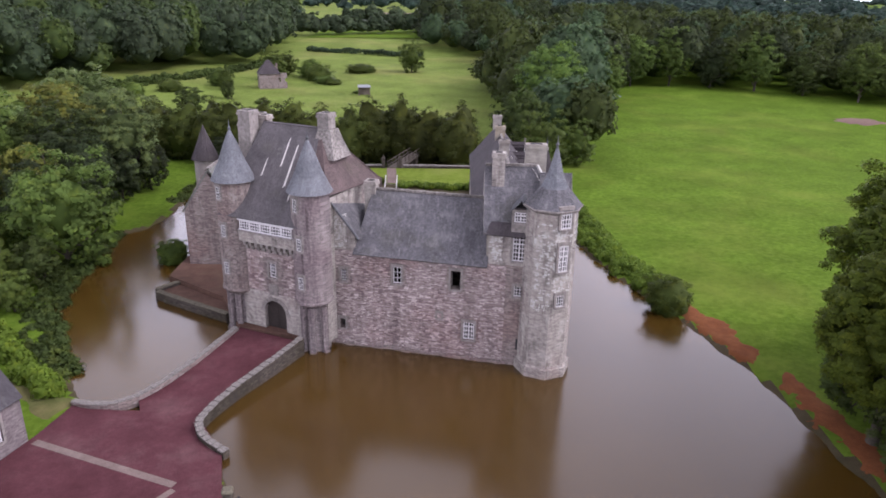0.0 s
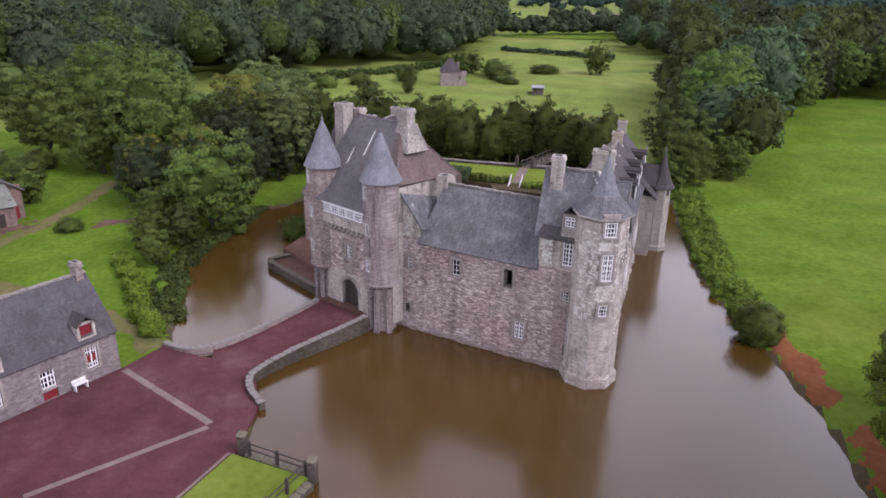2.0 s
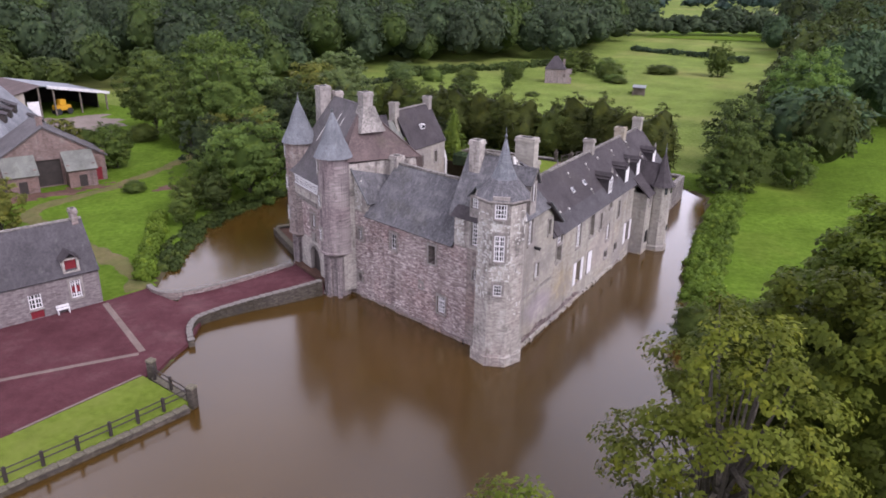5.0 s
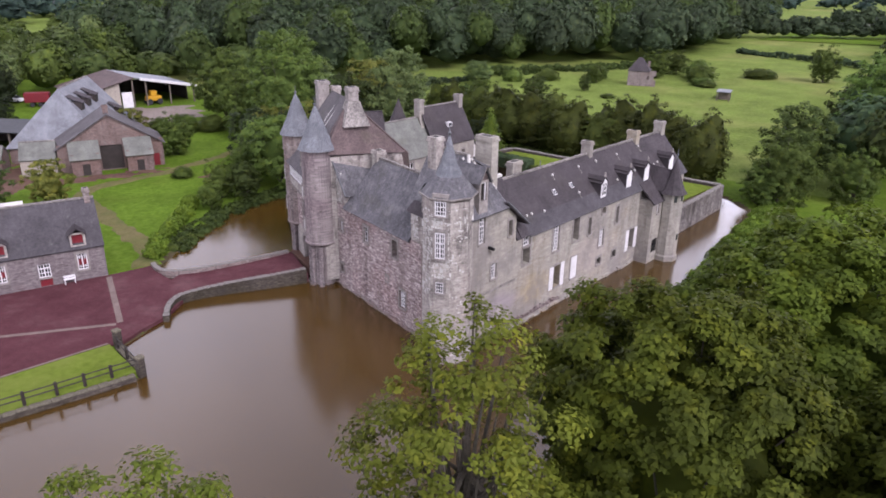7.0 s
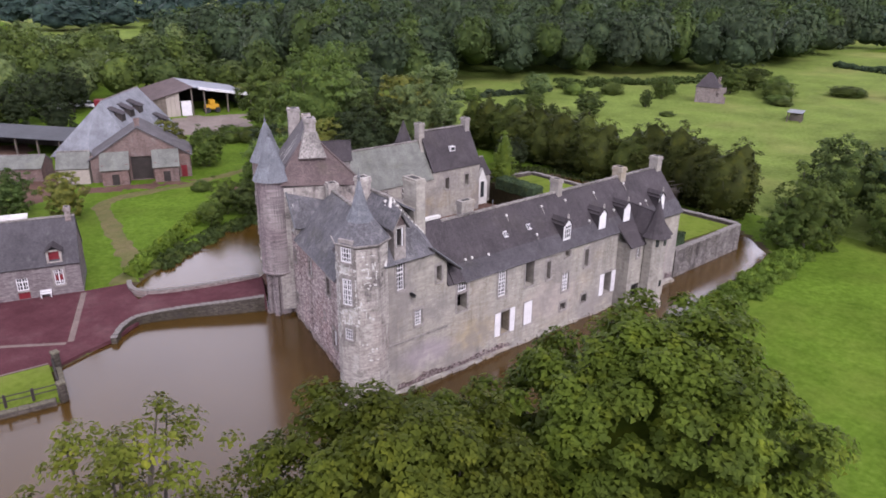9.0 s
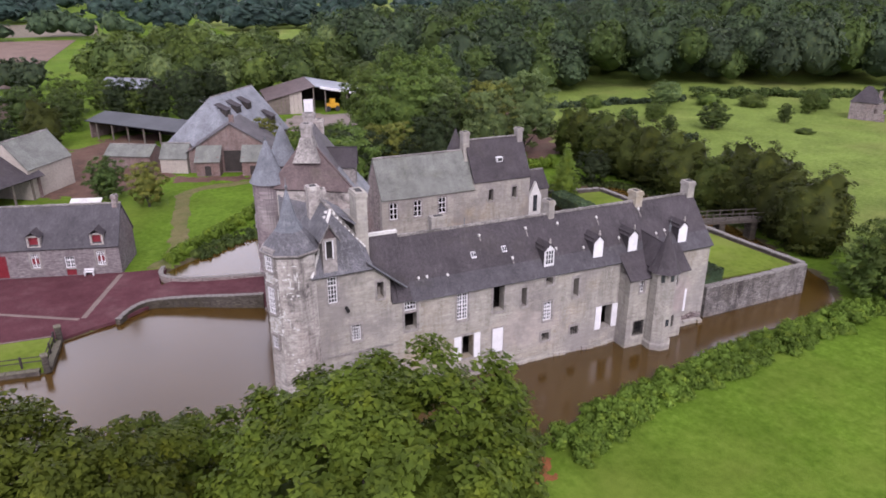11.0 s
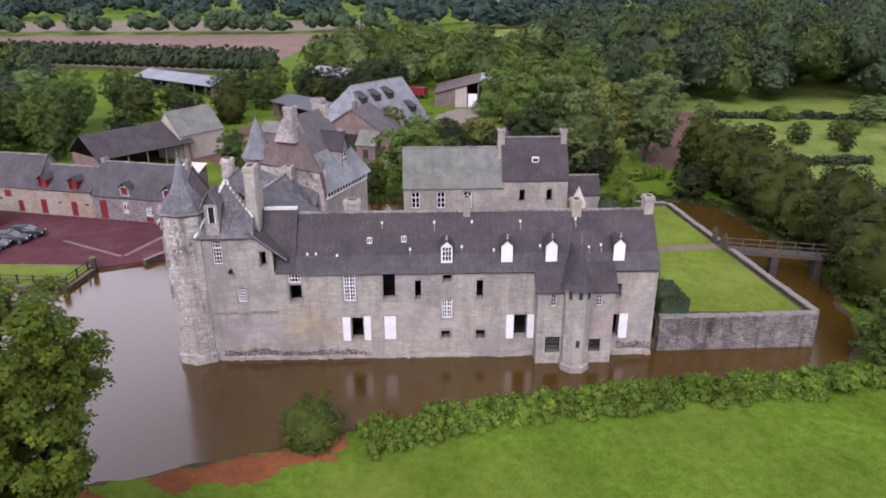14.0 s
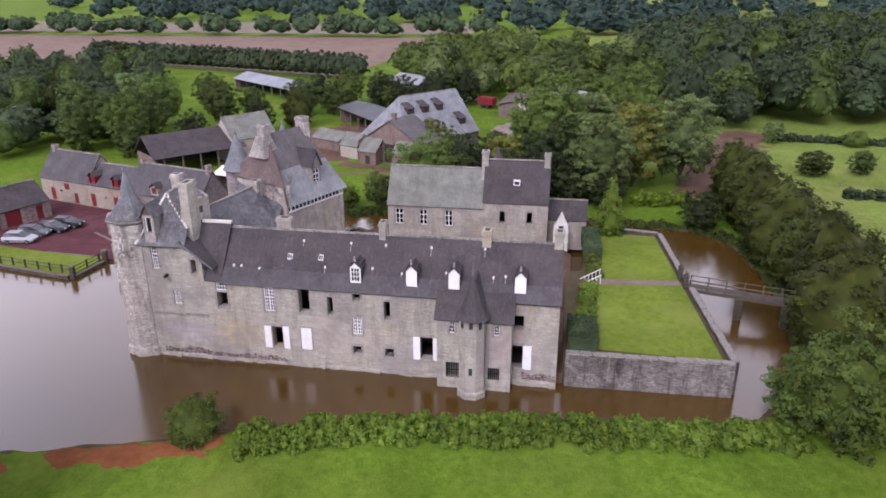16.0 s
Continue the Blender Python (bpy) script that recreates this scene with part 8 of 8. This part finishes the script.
rngt = random.Random(6)
for k in range(13):
    x = -51 + k * 4.4 + rngt.uniform(-0.6, 0.6)
    shore = 112.5 - 0.13 * max(0.0, x + 8)
    tree("dark", x, shore + rngt.uniform(-0.9, 1.4), 0.2, k * 1.3, rngt.uniform(1.16, 1.46), "dark olive-green tree of the row behind the moat", rngt.uniform(0.8, 0.96), group="tree row behind the moat")
LEFT = "leafy green tree on the far moat bank"
BEHIND = "large round green tree behind the castle"
WILLOW = "grey-green willow beside the moat"
for key, x, y, turn, s, label, tall in (
        ("fresh", -38.2, 66.6, 0.5, 1.36, "broad leafy green tree overhanging the moat", 0.9), ("gold", -47.5, 77.5, 1.2, 1.2, "tree with yellowing leaves on the moat bank", 1.0),
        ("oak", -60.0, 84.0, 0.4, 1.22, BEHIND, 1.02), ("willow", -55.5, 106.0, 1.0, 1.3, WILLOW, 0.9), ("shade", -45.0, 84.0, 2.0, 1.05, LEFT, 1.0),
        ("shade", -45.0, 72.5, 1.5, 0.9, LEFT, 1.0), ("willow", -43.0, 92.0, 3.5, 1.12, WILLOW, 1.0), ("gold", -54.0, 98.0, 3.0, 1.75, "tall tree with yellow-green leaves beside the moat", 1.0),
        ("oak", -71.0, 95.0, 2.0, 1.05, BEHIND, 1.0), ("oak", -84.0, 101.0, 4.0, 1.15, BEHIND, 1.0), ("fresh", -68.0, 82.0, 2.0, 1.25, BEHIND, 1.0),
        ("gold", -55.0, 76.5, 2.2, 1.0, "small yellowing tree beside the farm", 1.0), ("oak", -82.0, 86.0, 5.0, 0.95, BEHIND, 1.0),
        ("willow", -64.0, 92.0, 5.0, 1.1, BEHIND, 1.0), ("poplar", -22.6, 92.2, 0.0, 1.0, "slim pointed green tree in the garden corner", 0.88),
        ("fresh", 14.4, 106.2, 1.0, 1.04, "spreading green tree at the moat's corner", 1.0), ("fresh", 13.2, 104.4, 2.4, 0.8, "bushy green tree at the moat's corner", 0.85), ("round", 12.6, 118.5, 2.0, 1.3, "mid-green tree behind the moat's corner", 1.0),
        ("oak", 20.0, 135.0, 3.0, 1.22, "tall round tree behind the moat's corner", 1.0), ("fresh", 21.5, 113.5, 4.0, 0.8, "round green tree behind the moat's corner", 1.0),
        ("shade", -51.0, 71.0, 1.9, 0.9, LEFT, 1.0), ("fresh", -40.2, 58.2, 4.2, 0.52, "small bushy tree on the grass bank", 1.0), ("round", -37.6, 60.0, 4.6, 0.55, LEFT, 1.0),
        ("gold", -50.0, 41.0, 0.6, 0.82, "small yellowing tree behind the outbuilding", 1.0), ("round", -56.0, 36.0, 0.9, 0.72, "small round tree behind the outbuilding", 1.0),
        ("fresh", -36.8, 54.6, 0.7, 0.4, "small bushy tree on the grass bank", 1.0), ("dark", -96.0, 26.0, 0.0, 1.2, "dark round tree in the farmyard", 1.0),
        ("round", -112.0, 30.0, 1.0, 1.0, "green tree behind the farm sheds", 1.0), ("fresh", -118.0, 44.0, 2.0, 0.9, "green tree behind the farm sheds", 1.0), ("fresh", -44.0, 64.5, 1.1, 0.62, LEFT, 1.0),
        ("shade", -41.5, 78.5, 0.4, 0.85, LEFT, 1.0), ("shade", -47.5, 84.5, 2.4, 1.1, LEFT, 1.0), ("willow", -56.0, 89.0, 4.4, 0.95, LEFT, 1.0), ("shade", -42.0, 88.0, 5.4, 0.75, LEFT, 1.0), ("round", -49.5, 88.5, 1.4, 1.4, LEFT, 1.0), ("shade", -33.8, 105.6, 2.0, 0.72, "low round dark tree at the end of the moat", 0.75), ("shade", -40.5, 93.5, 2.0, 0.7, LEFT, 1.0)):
    tree(key, x, y, 0.2, turn, s, label, tall)
tree("bush", -27.8, 67.6, -0.3, 1.0, 0.8, "small green bush at the foot of the castle wall")
tree("bush", 20.6, 58.2, -0.1, 0, 1.0, "round green bush at the water's edge")
for key, x, y, turn, s in (("oak", 52.0, 203.0, 0.3, 0.95), ("oak", 64.0, 206.0, 1.7, 1.1), ("shade", 75.0, 204.0, 2.9, 1.2), ("oak", 85.5, 199.0, 4.2, 1.05), ("round", 96.0, 192.5, 5.0, 1.3), ("oak", 106.0, 183.0, 0.9, 1.0), ("shade", 43.0, 189.0, 3.7, 1.2), ("oak", 37.5, 171.0, 2.2, 0.95)):
    tree(key, x, y, ground_z(x, y) - 0.1, turn, s, "broad green tree at the edge of the pasture", group="trees along the pasture")
LONE = "lone leafy tree in the meadow"
for key, x, y, s, tall in (("fresh", -11.1, 225.8, 1.0, 1.05), ("fresh", -47.8, 214.0, 0.9, 0.8), ("fresh", -49.0, 203.5, 1.0, 0.85), ("round", -55.2, 152.5, 0.9, 0.68), ("round", -52.4, 170.5, 0.42, 1.15), ("fresh", -56.8, 183.7, 0.55, 1.1),
                           ("willow", -78.7, 159.8, 0.8, 0.62), ("willow", -83.5, 166.0, 0.7, 0.6), ("round", -64.3, 130.0, 0.8, 0.62), ("round", -65.0, 138.0, 0.55, 0.9), ("fresh", -67.0, 147.0, 0.55, 0.9), ("round", -58.1, 143.0, 0.4, 1.0),
                           ("willow", -90.3, 130.4, 0.5, 0.75), ("round", -66.7, 119.0, 0.45, 0.9), ("round", -72.0, 113.5, 0.5, 0.7)):
    tree(key, x, y, ground_z(x, y) - 0.1, x * 0.7, s, LONE, tall, group="meadow trees")
for x, y, s, tall in ((-25.0, 223.3, 1.5, 0.5), (-39.6, 210.4, 1.8, 0.85), (-33.3, 198.8, 1.5, 0.45), (-36.8, 205.0, 1.9, 0.7), (-31.5, 197.0, 1.2, 0.45), (-43.0, 165.0, 0.9, 0.4), (-72.2, 152.2, 1.1, 0.8), (-26.8, 221.7, 1.9, 0.45), (-60.5, 191.0, 1.5, 0.8), (-70.0, 180.0, 1.6, 0.6), (-76.0, 172.0, 1.4, 0.7), (-22.5, 183.0, 0.9, 0.3), (-88.0, 146.0, 1.2, 0.8)):
    tree("bush", x, y, ground_z(x, y) - 0.2, x * 0.9, s, "low spreading bush in the meadow", tall, "bush", "meadow bushes")
FARMSIDE = "dense green tree beside the farm sheds"
for key, x, y, s in (("round", -66.0, -9.0, 1.15), ("oak", -70.0, -1.5, 0.75), ("round", -79.0, -16.0, 1.25), ("round", -82.0, -3.0, 1.15), ("oak", -92.5, -6.0, 0.85), ("round", -99.5, 6.0, 1.15), ("round", -116.0, -5.0, 1.1), ("round", -111.7, 22.0, 1.1), ("round", -105.0, 11.5, 0.9),
                     ("fresh", -128.0, 30.0, 1.05), ("fresh", -136.0, 37.0, 0.9), ("round", -62.5, 3.5, 0.8), ("round", -75.0, -8.0, 1.2), ("willow", -97.0, -16.0, 0.95), ("shade", -104.0, 53.0, 0.75), ("shade", -116.0, 48.0, 1.0), ("shade", -123.0, 55.0, 1.1), ("shade", -130.0, 62.0, 1.0), ("shade", -119.0, 41.0, 1.0), ("shade", -88.0, 20.0, 0.8), ("fresh", -79.0, 19.0, 0.6), ("shade", -72.0, 12.0, 0.8), ("shade", -126.0, 22.0, 0.9), ("round", -121.0, 40.0, 0.9), ("gold", -71.5, 62.0, 0.95), ("fresh", -66.0, 66.5, 0.7)):
    tree(key, x, y, ground_z(x, y) - 0.1, x * 0.8, s, FARMSIDE)


def hedge(name, line, width, height, material, label, leaves=2600, size=0.14, seed=3, z=0.1, square=False):
    """A hedge of leaf sprays along a line."""
    rng = random.Random(seed)
    pts = spline(line, 0.55)
    blobs = []
    for i, p in enumerate(pts):
        d = (pts[min(i + 1, len(pts) - 1)] - pts[max(i - 1, 0)]).normalized()
        swell = 0.75 + 0.35 * noise.noise(Vector((p.x * 0.3, p.y * 0.3, seed)))
        for q in range(5 if width > 2 else 4):
            s = rng.uniform(-0.5, 0.5) * width
            r = rng.uniform(0.32, 0.62) * (1.0 if width > 2 else min(1.0, width / 1.5))
            top = height * swell * rng.uniform(0.75, 1.1) * (1 - 0.9 * (s / width) ** 2)
            blobs.append((p.x - d.y * s, p.y + d.x * s, z + max(top - r * 0.8, 0.15), r, rng.uniform(0.7, 1.1)))
            if rng.random() < 0.5:
                blobs.append((p.x - d.y * s * 1.15, p.y + d.x * s * 1.15, z + top * 0.3, r, 1.0))
    me = leaf_mesh(name, blobs, int(leaves * len(pts) / 20), size, material, seed, loose=0.45)
    return tagged(new(name, me), label, "hedge", kind="stuff")


hedge("garden_end_hedge", [(-43.2, 97.6), (-44.2, 101.5), (-45.0, 105.4)], 2.2, 2.8, LEAF_LIME, "clipped yellow-green hedge beyond the garden", 9000, 0.11, 47)
hedge("bank_hedge", [(21.2, 62.2), (20.4, 64.6), (18.6, 70), (17.4, 79), (16.4, 88), (15.8, 96), (15.2, 104)], 3.4, 1.35, LEAF_BRAMBLE, "bramble hedge along the moat bank", 14000, 0.11, 31)
hedge("lane_hedge", [(-26.6, 41.6), (-30.3, 44.6), (-35.2, 49.4), (-41.0, 54.5)], 1.4, 1.9, LEAF_LIME, "bright green hedge beside the grass lane", 6000, 0.12, 35)
hedge("shore_bushes", [(-27.6, 44.2), (-31.6, 49.5), (-35.4, 57.5), (-36.6, 64), (-37.4, 71), (-38.2, 75)], 2.8, 1.0, LEAF, "rough bushes and reeds along the moat shore", 6000, 0.14, 37, -0.1)
hedge("shore_bushes", [(-35.6, 88), (-34.8, 97), (-33.4, 104), (-30, 108.6), (-20, 110.4), (-8, 110.8)], 2.0, 0.7, LEAF, "rough bushes and reeds along the far moat shore", 5000, 0.14, 38, -0.1)
hedge("meadow_hedge", [(-50.8, 130.6), (-50.2, 136.0), (-49.6, 142.0)], 2.2, 2.7, LEAF_DARK, "dark clipped hedge across the meadow", 3000, 0.2, 39)
hedge("far_meadow_hedge", [(-54.0, 281.0), (-38.0, 276.0), (-19.0, 269.0), (-9.0, 263.0)], 2.4, 2.2, LEAF_DARK, "dark hedge between two meadows", 2600, 0.26, 47, 3.6)
hedge("wood_edge_scrub", [(-86.0, 176.0), (-80.0, 192.0), (-70.0, 208.0), (-63.0, 224.0), (-60.0, 246.0)], 5.0, 3.2, LEAF, "scrub and young trees along the edge of the wood", 3600, 0.26, 49, 1.4)
hedge("wood_edge_hedge", [(-93.0, 132.5), (-90.6, 143.0), (-87.4, 157.0), (-84.0, 172.0)], 1.6, 2.8, LEAF_DARK, "dark hedge before the wood", 3000, 0.24, 41)


def box_hedge(x0, x1, y0, y1, z0, z1, label):
    bm = bmesh.new()
    box(bm, x0, x1, y0, y1, z0, z1 - 0.05, 0.12)
    ob = thing("box_hedge", label, "hedge", Matrix.Identity(4))
    part("hedge_body", bm, LEAF_DARK, ob)
    rng = random.Random(int(x0 * 10 + y0))
    n = int((x1 - x0 + y1 - y0) * 260)
    v, f = [], []
    for k in range(n):
        p = [rng.uniform(x0, x1), rng.uniform(y0, y1), rng.uniform(z0, z1)]
        ax = rng.choice((0, 1, 2, 2))
        p[ax] = ((x0, x1), (y0, y1), (z1, z1))[ax][rng.randrange(2)]
        q = Vector([rng.gauss(0, 1) for _ in range(3)]).normalized()
        t = q.orthogonal().normalized() * 0.1
        b = q.cross(t)
        for w in (-t, -b * 0.7, t, b * 0.7):
            v.append(tuple(Vector(p) + w))
        f.append((4 * k, 4 * k + 1, 4 * k + 2, 4 * k + 3))
    me = bpy.data.meshes.new("clipped_leaves")
    me.from_pydata(v, [], f)
    me.materials.append(LEAF_DARK)
    tagged(same("clipped_leaves", me, ob, Matrix.Identity(4)), kind="stuff")


box_hedge(4.3, 8.7, 86.4, 88.9, 2.75, 4.4, "dark clipped box hedge beside the garden lawn")
box_hedge(-20.5, -13.5, 88.6, 90.6, 2.75, 4.3, "dark clipped box hedge beside the garden lawn")
hedge("border_shrubs", [(3.6, 88.2), (-1.0, 88.5), (-5.8, 88.9)], 1.4, 1.0, LEAF_BRAMBLE, "low bright shrubs along the lawn's edge", 5000, 0.09, 43, 2.8)
hedge("border_shrubs", [(-8.2, 89.6), (-13.0, 89.6)], 1.2, 1.2, LEAF_FRESH, "low green shrubs along the lawn's edge", 5000, 0.09, 45, 2.8)

# ---------------------------------------------------------------- woods and distance
mixed_wood("wood_north", spread([(-104, 112), (-108, 160), (-86, 208), (-68, 228), (-60, 256), (-74, 330), (-92, 440), (-180, 440), (-270, 330), (-240, 115)], 9.5, 1, (4, 8), (8, 21)),
           ((LEAF_WOOD_HAZE, 0.5, "dark green"), (LEAF, 0.25, "mid green"), (LEAF_DARK, 0.25, "blue-green")), "trees of the dense wood north of the castle", 64, 13, 0.085, 3)
mixed_wood("wood_east", spread([(33, 156), (40, 182), (49, 201), (57, 205.5), (73, 205), (94, 196), (109, 181), (124, 166), (142, 152), (190, 200), (150, 300), (60, 390), (-14, 420), (-8, 300), (13, 262), (10, 160), (18, 122), (26, 118)], 9.5, 2, (4, 7.5), (9, 20)),
           ((LEAF_WOOD_HAZE, 0.2, "dark green"), (LEAF, 0.55, "mid green"), (LEAF_SHADE, 0.25, "deep green")), "trees of the belt behind the field", 72, 16, 0.075, 7)
mixed_wood("wood_farm", spread([(-126, 56), (-138, 92), (-124, 108), (-104, 110), (-240, 118), (-250, 40), (-175, 34), (-150, 48)], 9.0, 3, (3.0, 6.6), (6, 15), 0.75),
           ((LEAF, 0.35, "mid green"), (LEAF_FRESH, 0.4, "bright green"), (LEAF_GREY, 0.25, "grey-green")), "trees behind the farm", 64, 14, 0.085, 11)
mixed_wood("wood_west", spread([(-60, -14), (-84, -14), (-104, -20), (-126, -24), (-158, -42), (-168, -60), (-160, -110), (-90, -110), (-50, -40)], 8.0, 4, (3.0, 6.2), (6, 14), 0.9),
           ((LEAF_DARK, 0.6, "dark green"), (LEAF, 0.3, "mid green"), (LEAF_OLIVE, 0.1, "olive")), "trees beyond the outbuildings", 64, 14, 0.085, 15)
wood("hedgerow_west", [(x, y, ground_z(x, y), 4.0, 9.0) for x, y in ((-206 + k * 0.9, -96 + k * 3.0) for k in range(40))], LEAF_DARK, "dark hedgerow at the edge of the fields", 30, 9, 0.15, 19)
rngd = random.Random(4)
wood("hedgerow_far", [(-335 + rngd.uniform(-12, 12), y, ground_z(-335, y), rngd.uniform(4, 7), rngd.uniform(8, 14)) for y in range(-330, 60, 5) if rngd.random() < 0.75], LEAF_DARK, "far hedgerow trees between the fields", 22, 7, 0.2, 23)
wood("hedgerow_meadow", [(x, y, ground_z(x, y), rngd.uniform(3, 5.6), rngd.uniform(5, 12)) for x, y in [(-80 + k * 3.4, 341 + k * 2.0 + rngd.uniform(-3, 3)) for k in range(21)] + [(-60 + k * 3.6, 440 + rngd.uniform(-4, 4)) for k in range(20)]], LEAF_DARK, "far hedge across the meadow", 22, 7, 0.2, 27)


def far_woods():
    """The wooded distance, in one sheet of crowns up to the horizon, bluish haze in the leaf colour."""
    rng = random.Random(9)
    spots = []
    for k in range(2000):
        a = radians(rng.uniform(-10, 218))
        d = 330 + 1100 * rng.random() ** 1.3
        x, y = -20 + d * math.cos(a), 60 + d * math.sin(a)
        if -330 > x > -430 and y < 40:
            continue
        if x < -150 and y < 20 and x > -330:
            continue
        if -0.2 * (y - 60) - 20 < x < -0.02 * (y - 60) + 5 and 60 < y < 620:
            continue
        spots.append((x, y, ground_z(x, y) - 1, rng.uniform(7, 12), rng.uniform(10, 19)))
    for k in range(700):
        a = radians(rng.uniform(-10, 218))
        d = 1350 + 2200 * rng.random()
        x, y = -20 + d * math.cos(a), 60 + d * math.sin(a)
        spots.append((x, y, ground_z(x, y) - 2, rng.uniform(20, 60), rng.uniform(12, 24)))
    wood("far_woods", spots, LEAF_HAZE, "wooded countryside up to the horizon", 16, 5, 0.24, 29, fine=1)


far_woods()


def field(name, points, material, label, z=0.12):
    bm = bmesh.new()
    bm.faces.new([bm.verts.new((x, y, ground_z(x, y) + z)) for x, y in points])
    return setting(name, bm, material, label, "field")


field("field_crop", [(-172, -150), (-185, -95), (-212, -95), (-178, 14), (-325, 30), (-325, -300), (-200, -300)], CROP, "bare brown crop field")
field("field_stubble", [(-345, -330), (-345, 40), (-432, 40), (-432, -330)], STUBBLE, "pale stubble field")
field("field_far", [(-66, 338), (34, 352), (30, 420), (-64, 420)], FIELD, "far green field", 0.2)
field("field_pale", [(-64, 450), (28, 450), (26, 600), (-70, 600)], STUBBLE, "far pale field", 0.3)
field("field_right", [(140, 330), (330, 330), (420, 520), (170, 480)], FIELD, "far green field", 0.3)
patch("bank_earth", [(21.4, 57.4), (20.9, 58.6), (20.4, 60.2), (21.6, 60.9), (22.9, 60.0), (23.6, 57.6), (24.6, 55.6), (24.9, 52.4), (25.6, 50.0), (24.8, 48.2), (24.0, 48.9), (23.3, 50.6), (22.8, 53.0)], DIRT, "bare rust-red earth on the moat bank")
patch("bank_earth_2", [(25.3, 46.2), (26.4, 46.8), (27.0, 44.4), (27.6, 41.2), (28.3, 38.4), (27.8, 35.4), (26.5, 34.8), (26.3, 37.6), (25.7, 40.4), (25.4, 43.2)], DIRT, "bare rust-red earth on the moat bank")
patch("meadow_track", [(-46.5, 104.5), (-60, 106.5), (-78, 113), (-94, 119.5), (-102, 124.5), (-101.5, 132.5), (-84, 127.5), (-66, 120), (-54, 114.5)], MUDRED, "bare reddish track beside the meadow", rag=2.6, step=0.6, grain=0.25)
patch("farm_yard", [(-112, 78), (-107, 93), (-93, 87), (-90, 75), (-98, 70)], YARD, "pale dusty farm yard", "yard", 2.6, 0.6, 0.25)
TRACK = gravel_material("worn_grass_track", (0.072, 0.083, 0.025), (0.094, 0.088, 0.033), (0.132, 0.105, 0.055))
LANE = spline([(-25.2, 39.8), (-30.5, 42.6), (-44.2, 44.6), (-55.5, 47.4), (-57.6, 61.5), (-63.5, 80)], 1.5)
side = [((LANE[min(i + 1, len(LANE) - 1)] - LANE[max(i - 1, 0)]).normalized(), p) for i, p in enumerate(LANE)]
patch("lane_path", [(p.x - d.y, p.y + d.x) for d, p in side] + [(p.x + d.y, p.y - d.x) for d, p in side[::-1]], TRACK, "worn track across the grass", "path", 0.7, 0.45, 0.4)
patch("field_bare_patch", [(86, 157), (91, 161), (97, 160), (98, 154.5), (91, 152)], CROP, "bare trampled patch in the pasture", rag=2.0, step=0.6, grain=0.3)
patch("barn_apron", [(-64.4, 46.8), (-59.2, 61.0), (-56.6, 60.2), (-61.6, 45.4)], MUDRED, "trodden reddish earth before the barn", rag=1.8, step=0.4, grain=0.4)
patch("farm_track", [(-57, 33), (-64, 45), (-66, 47.5), (-71, 45.5), (-84, 45), (-100, 47), (-105, 41), (-94, 30), (-76, 26), (-63, 24.5)], MUDRED, "trodden brown earth between the farm sheds", "yard", 3.0, 0.6, 0.2)
patch("lane_earth", [(-51.0, 62.0), (-46.5, 64.8), (-47.5, 66.8), (-52.5, 64.4)], MUDRED, "bare reddish earth beside the lane", rag=1.4, step=0.4, grain=0.5)
for x, y, s in ((-84.0, 73.5, 1.3), (-81.0, 77.0, 1.0), (-86.5, 79.5, 1.1), (-53.0, 60.0, 0.75), (-79.0, 81.0, 1.4)):
    tree("bush", x, y, ground_z(x, y) - 0.1, x, s, "low scrubby bush in the rough grass", 0.62, "bush", "scrub bushes by the farm")
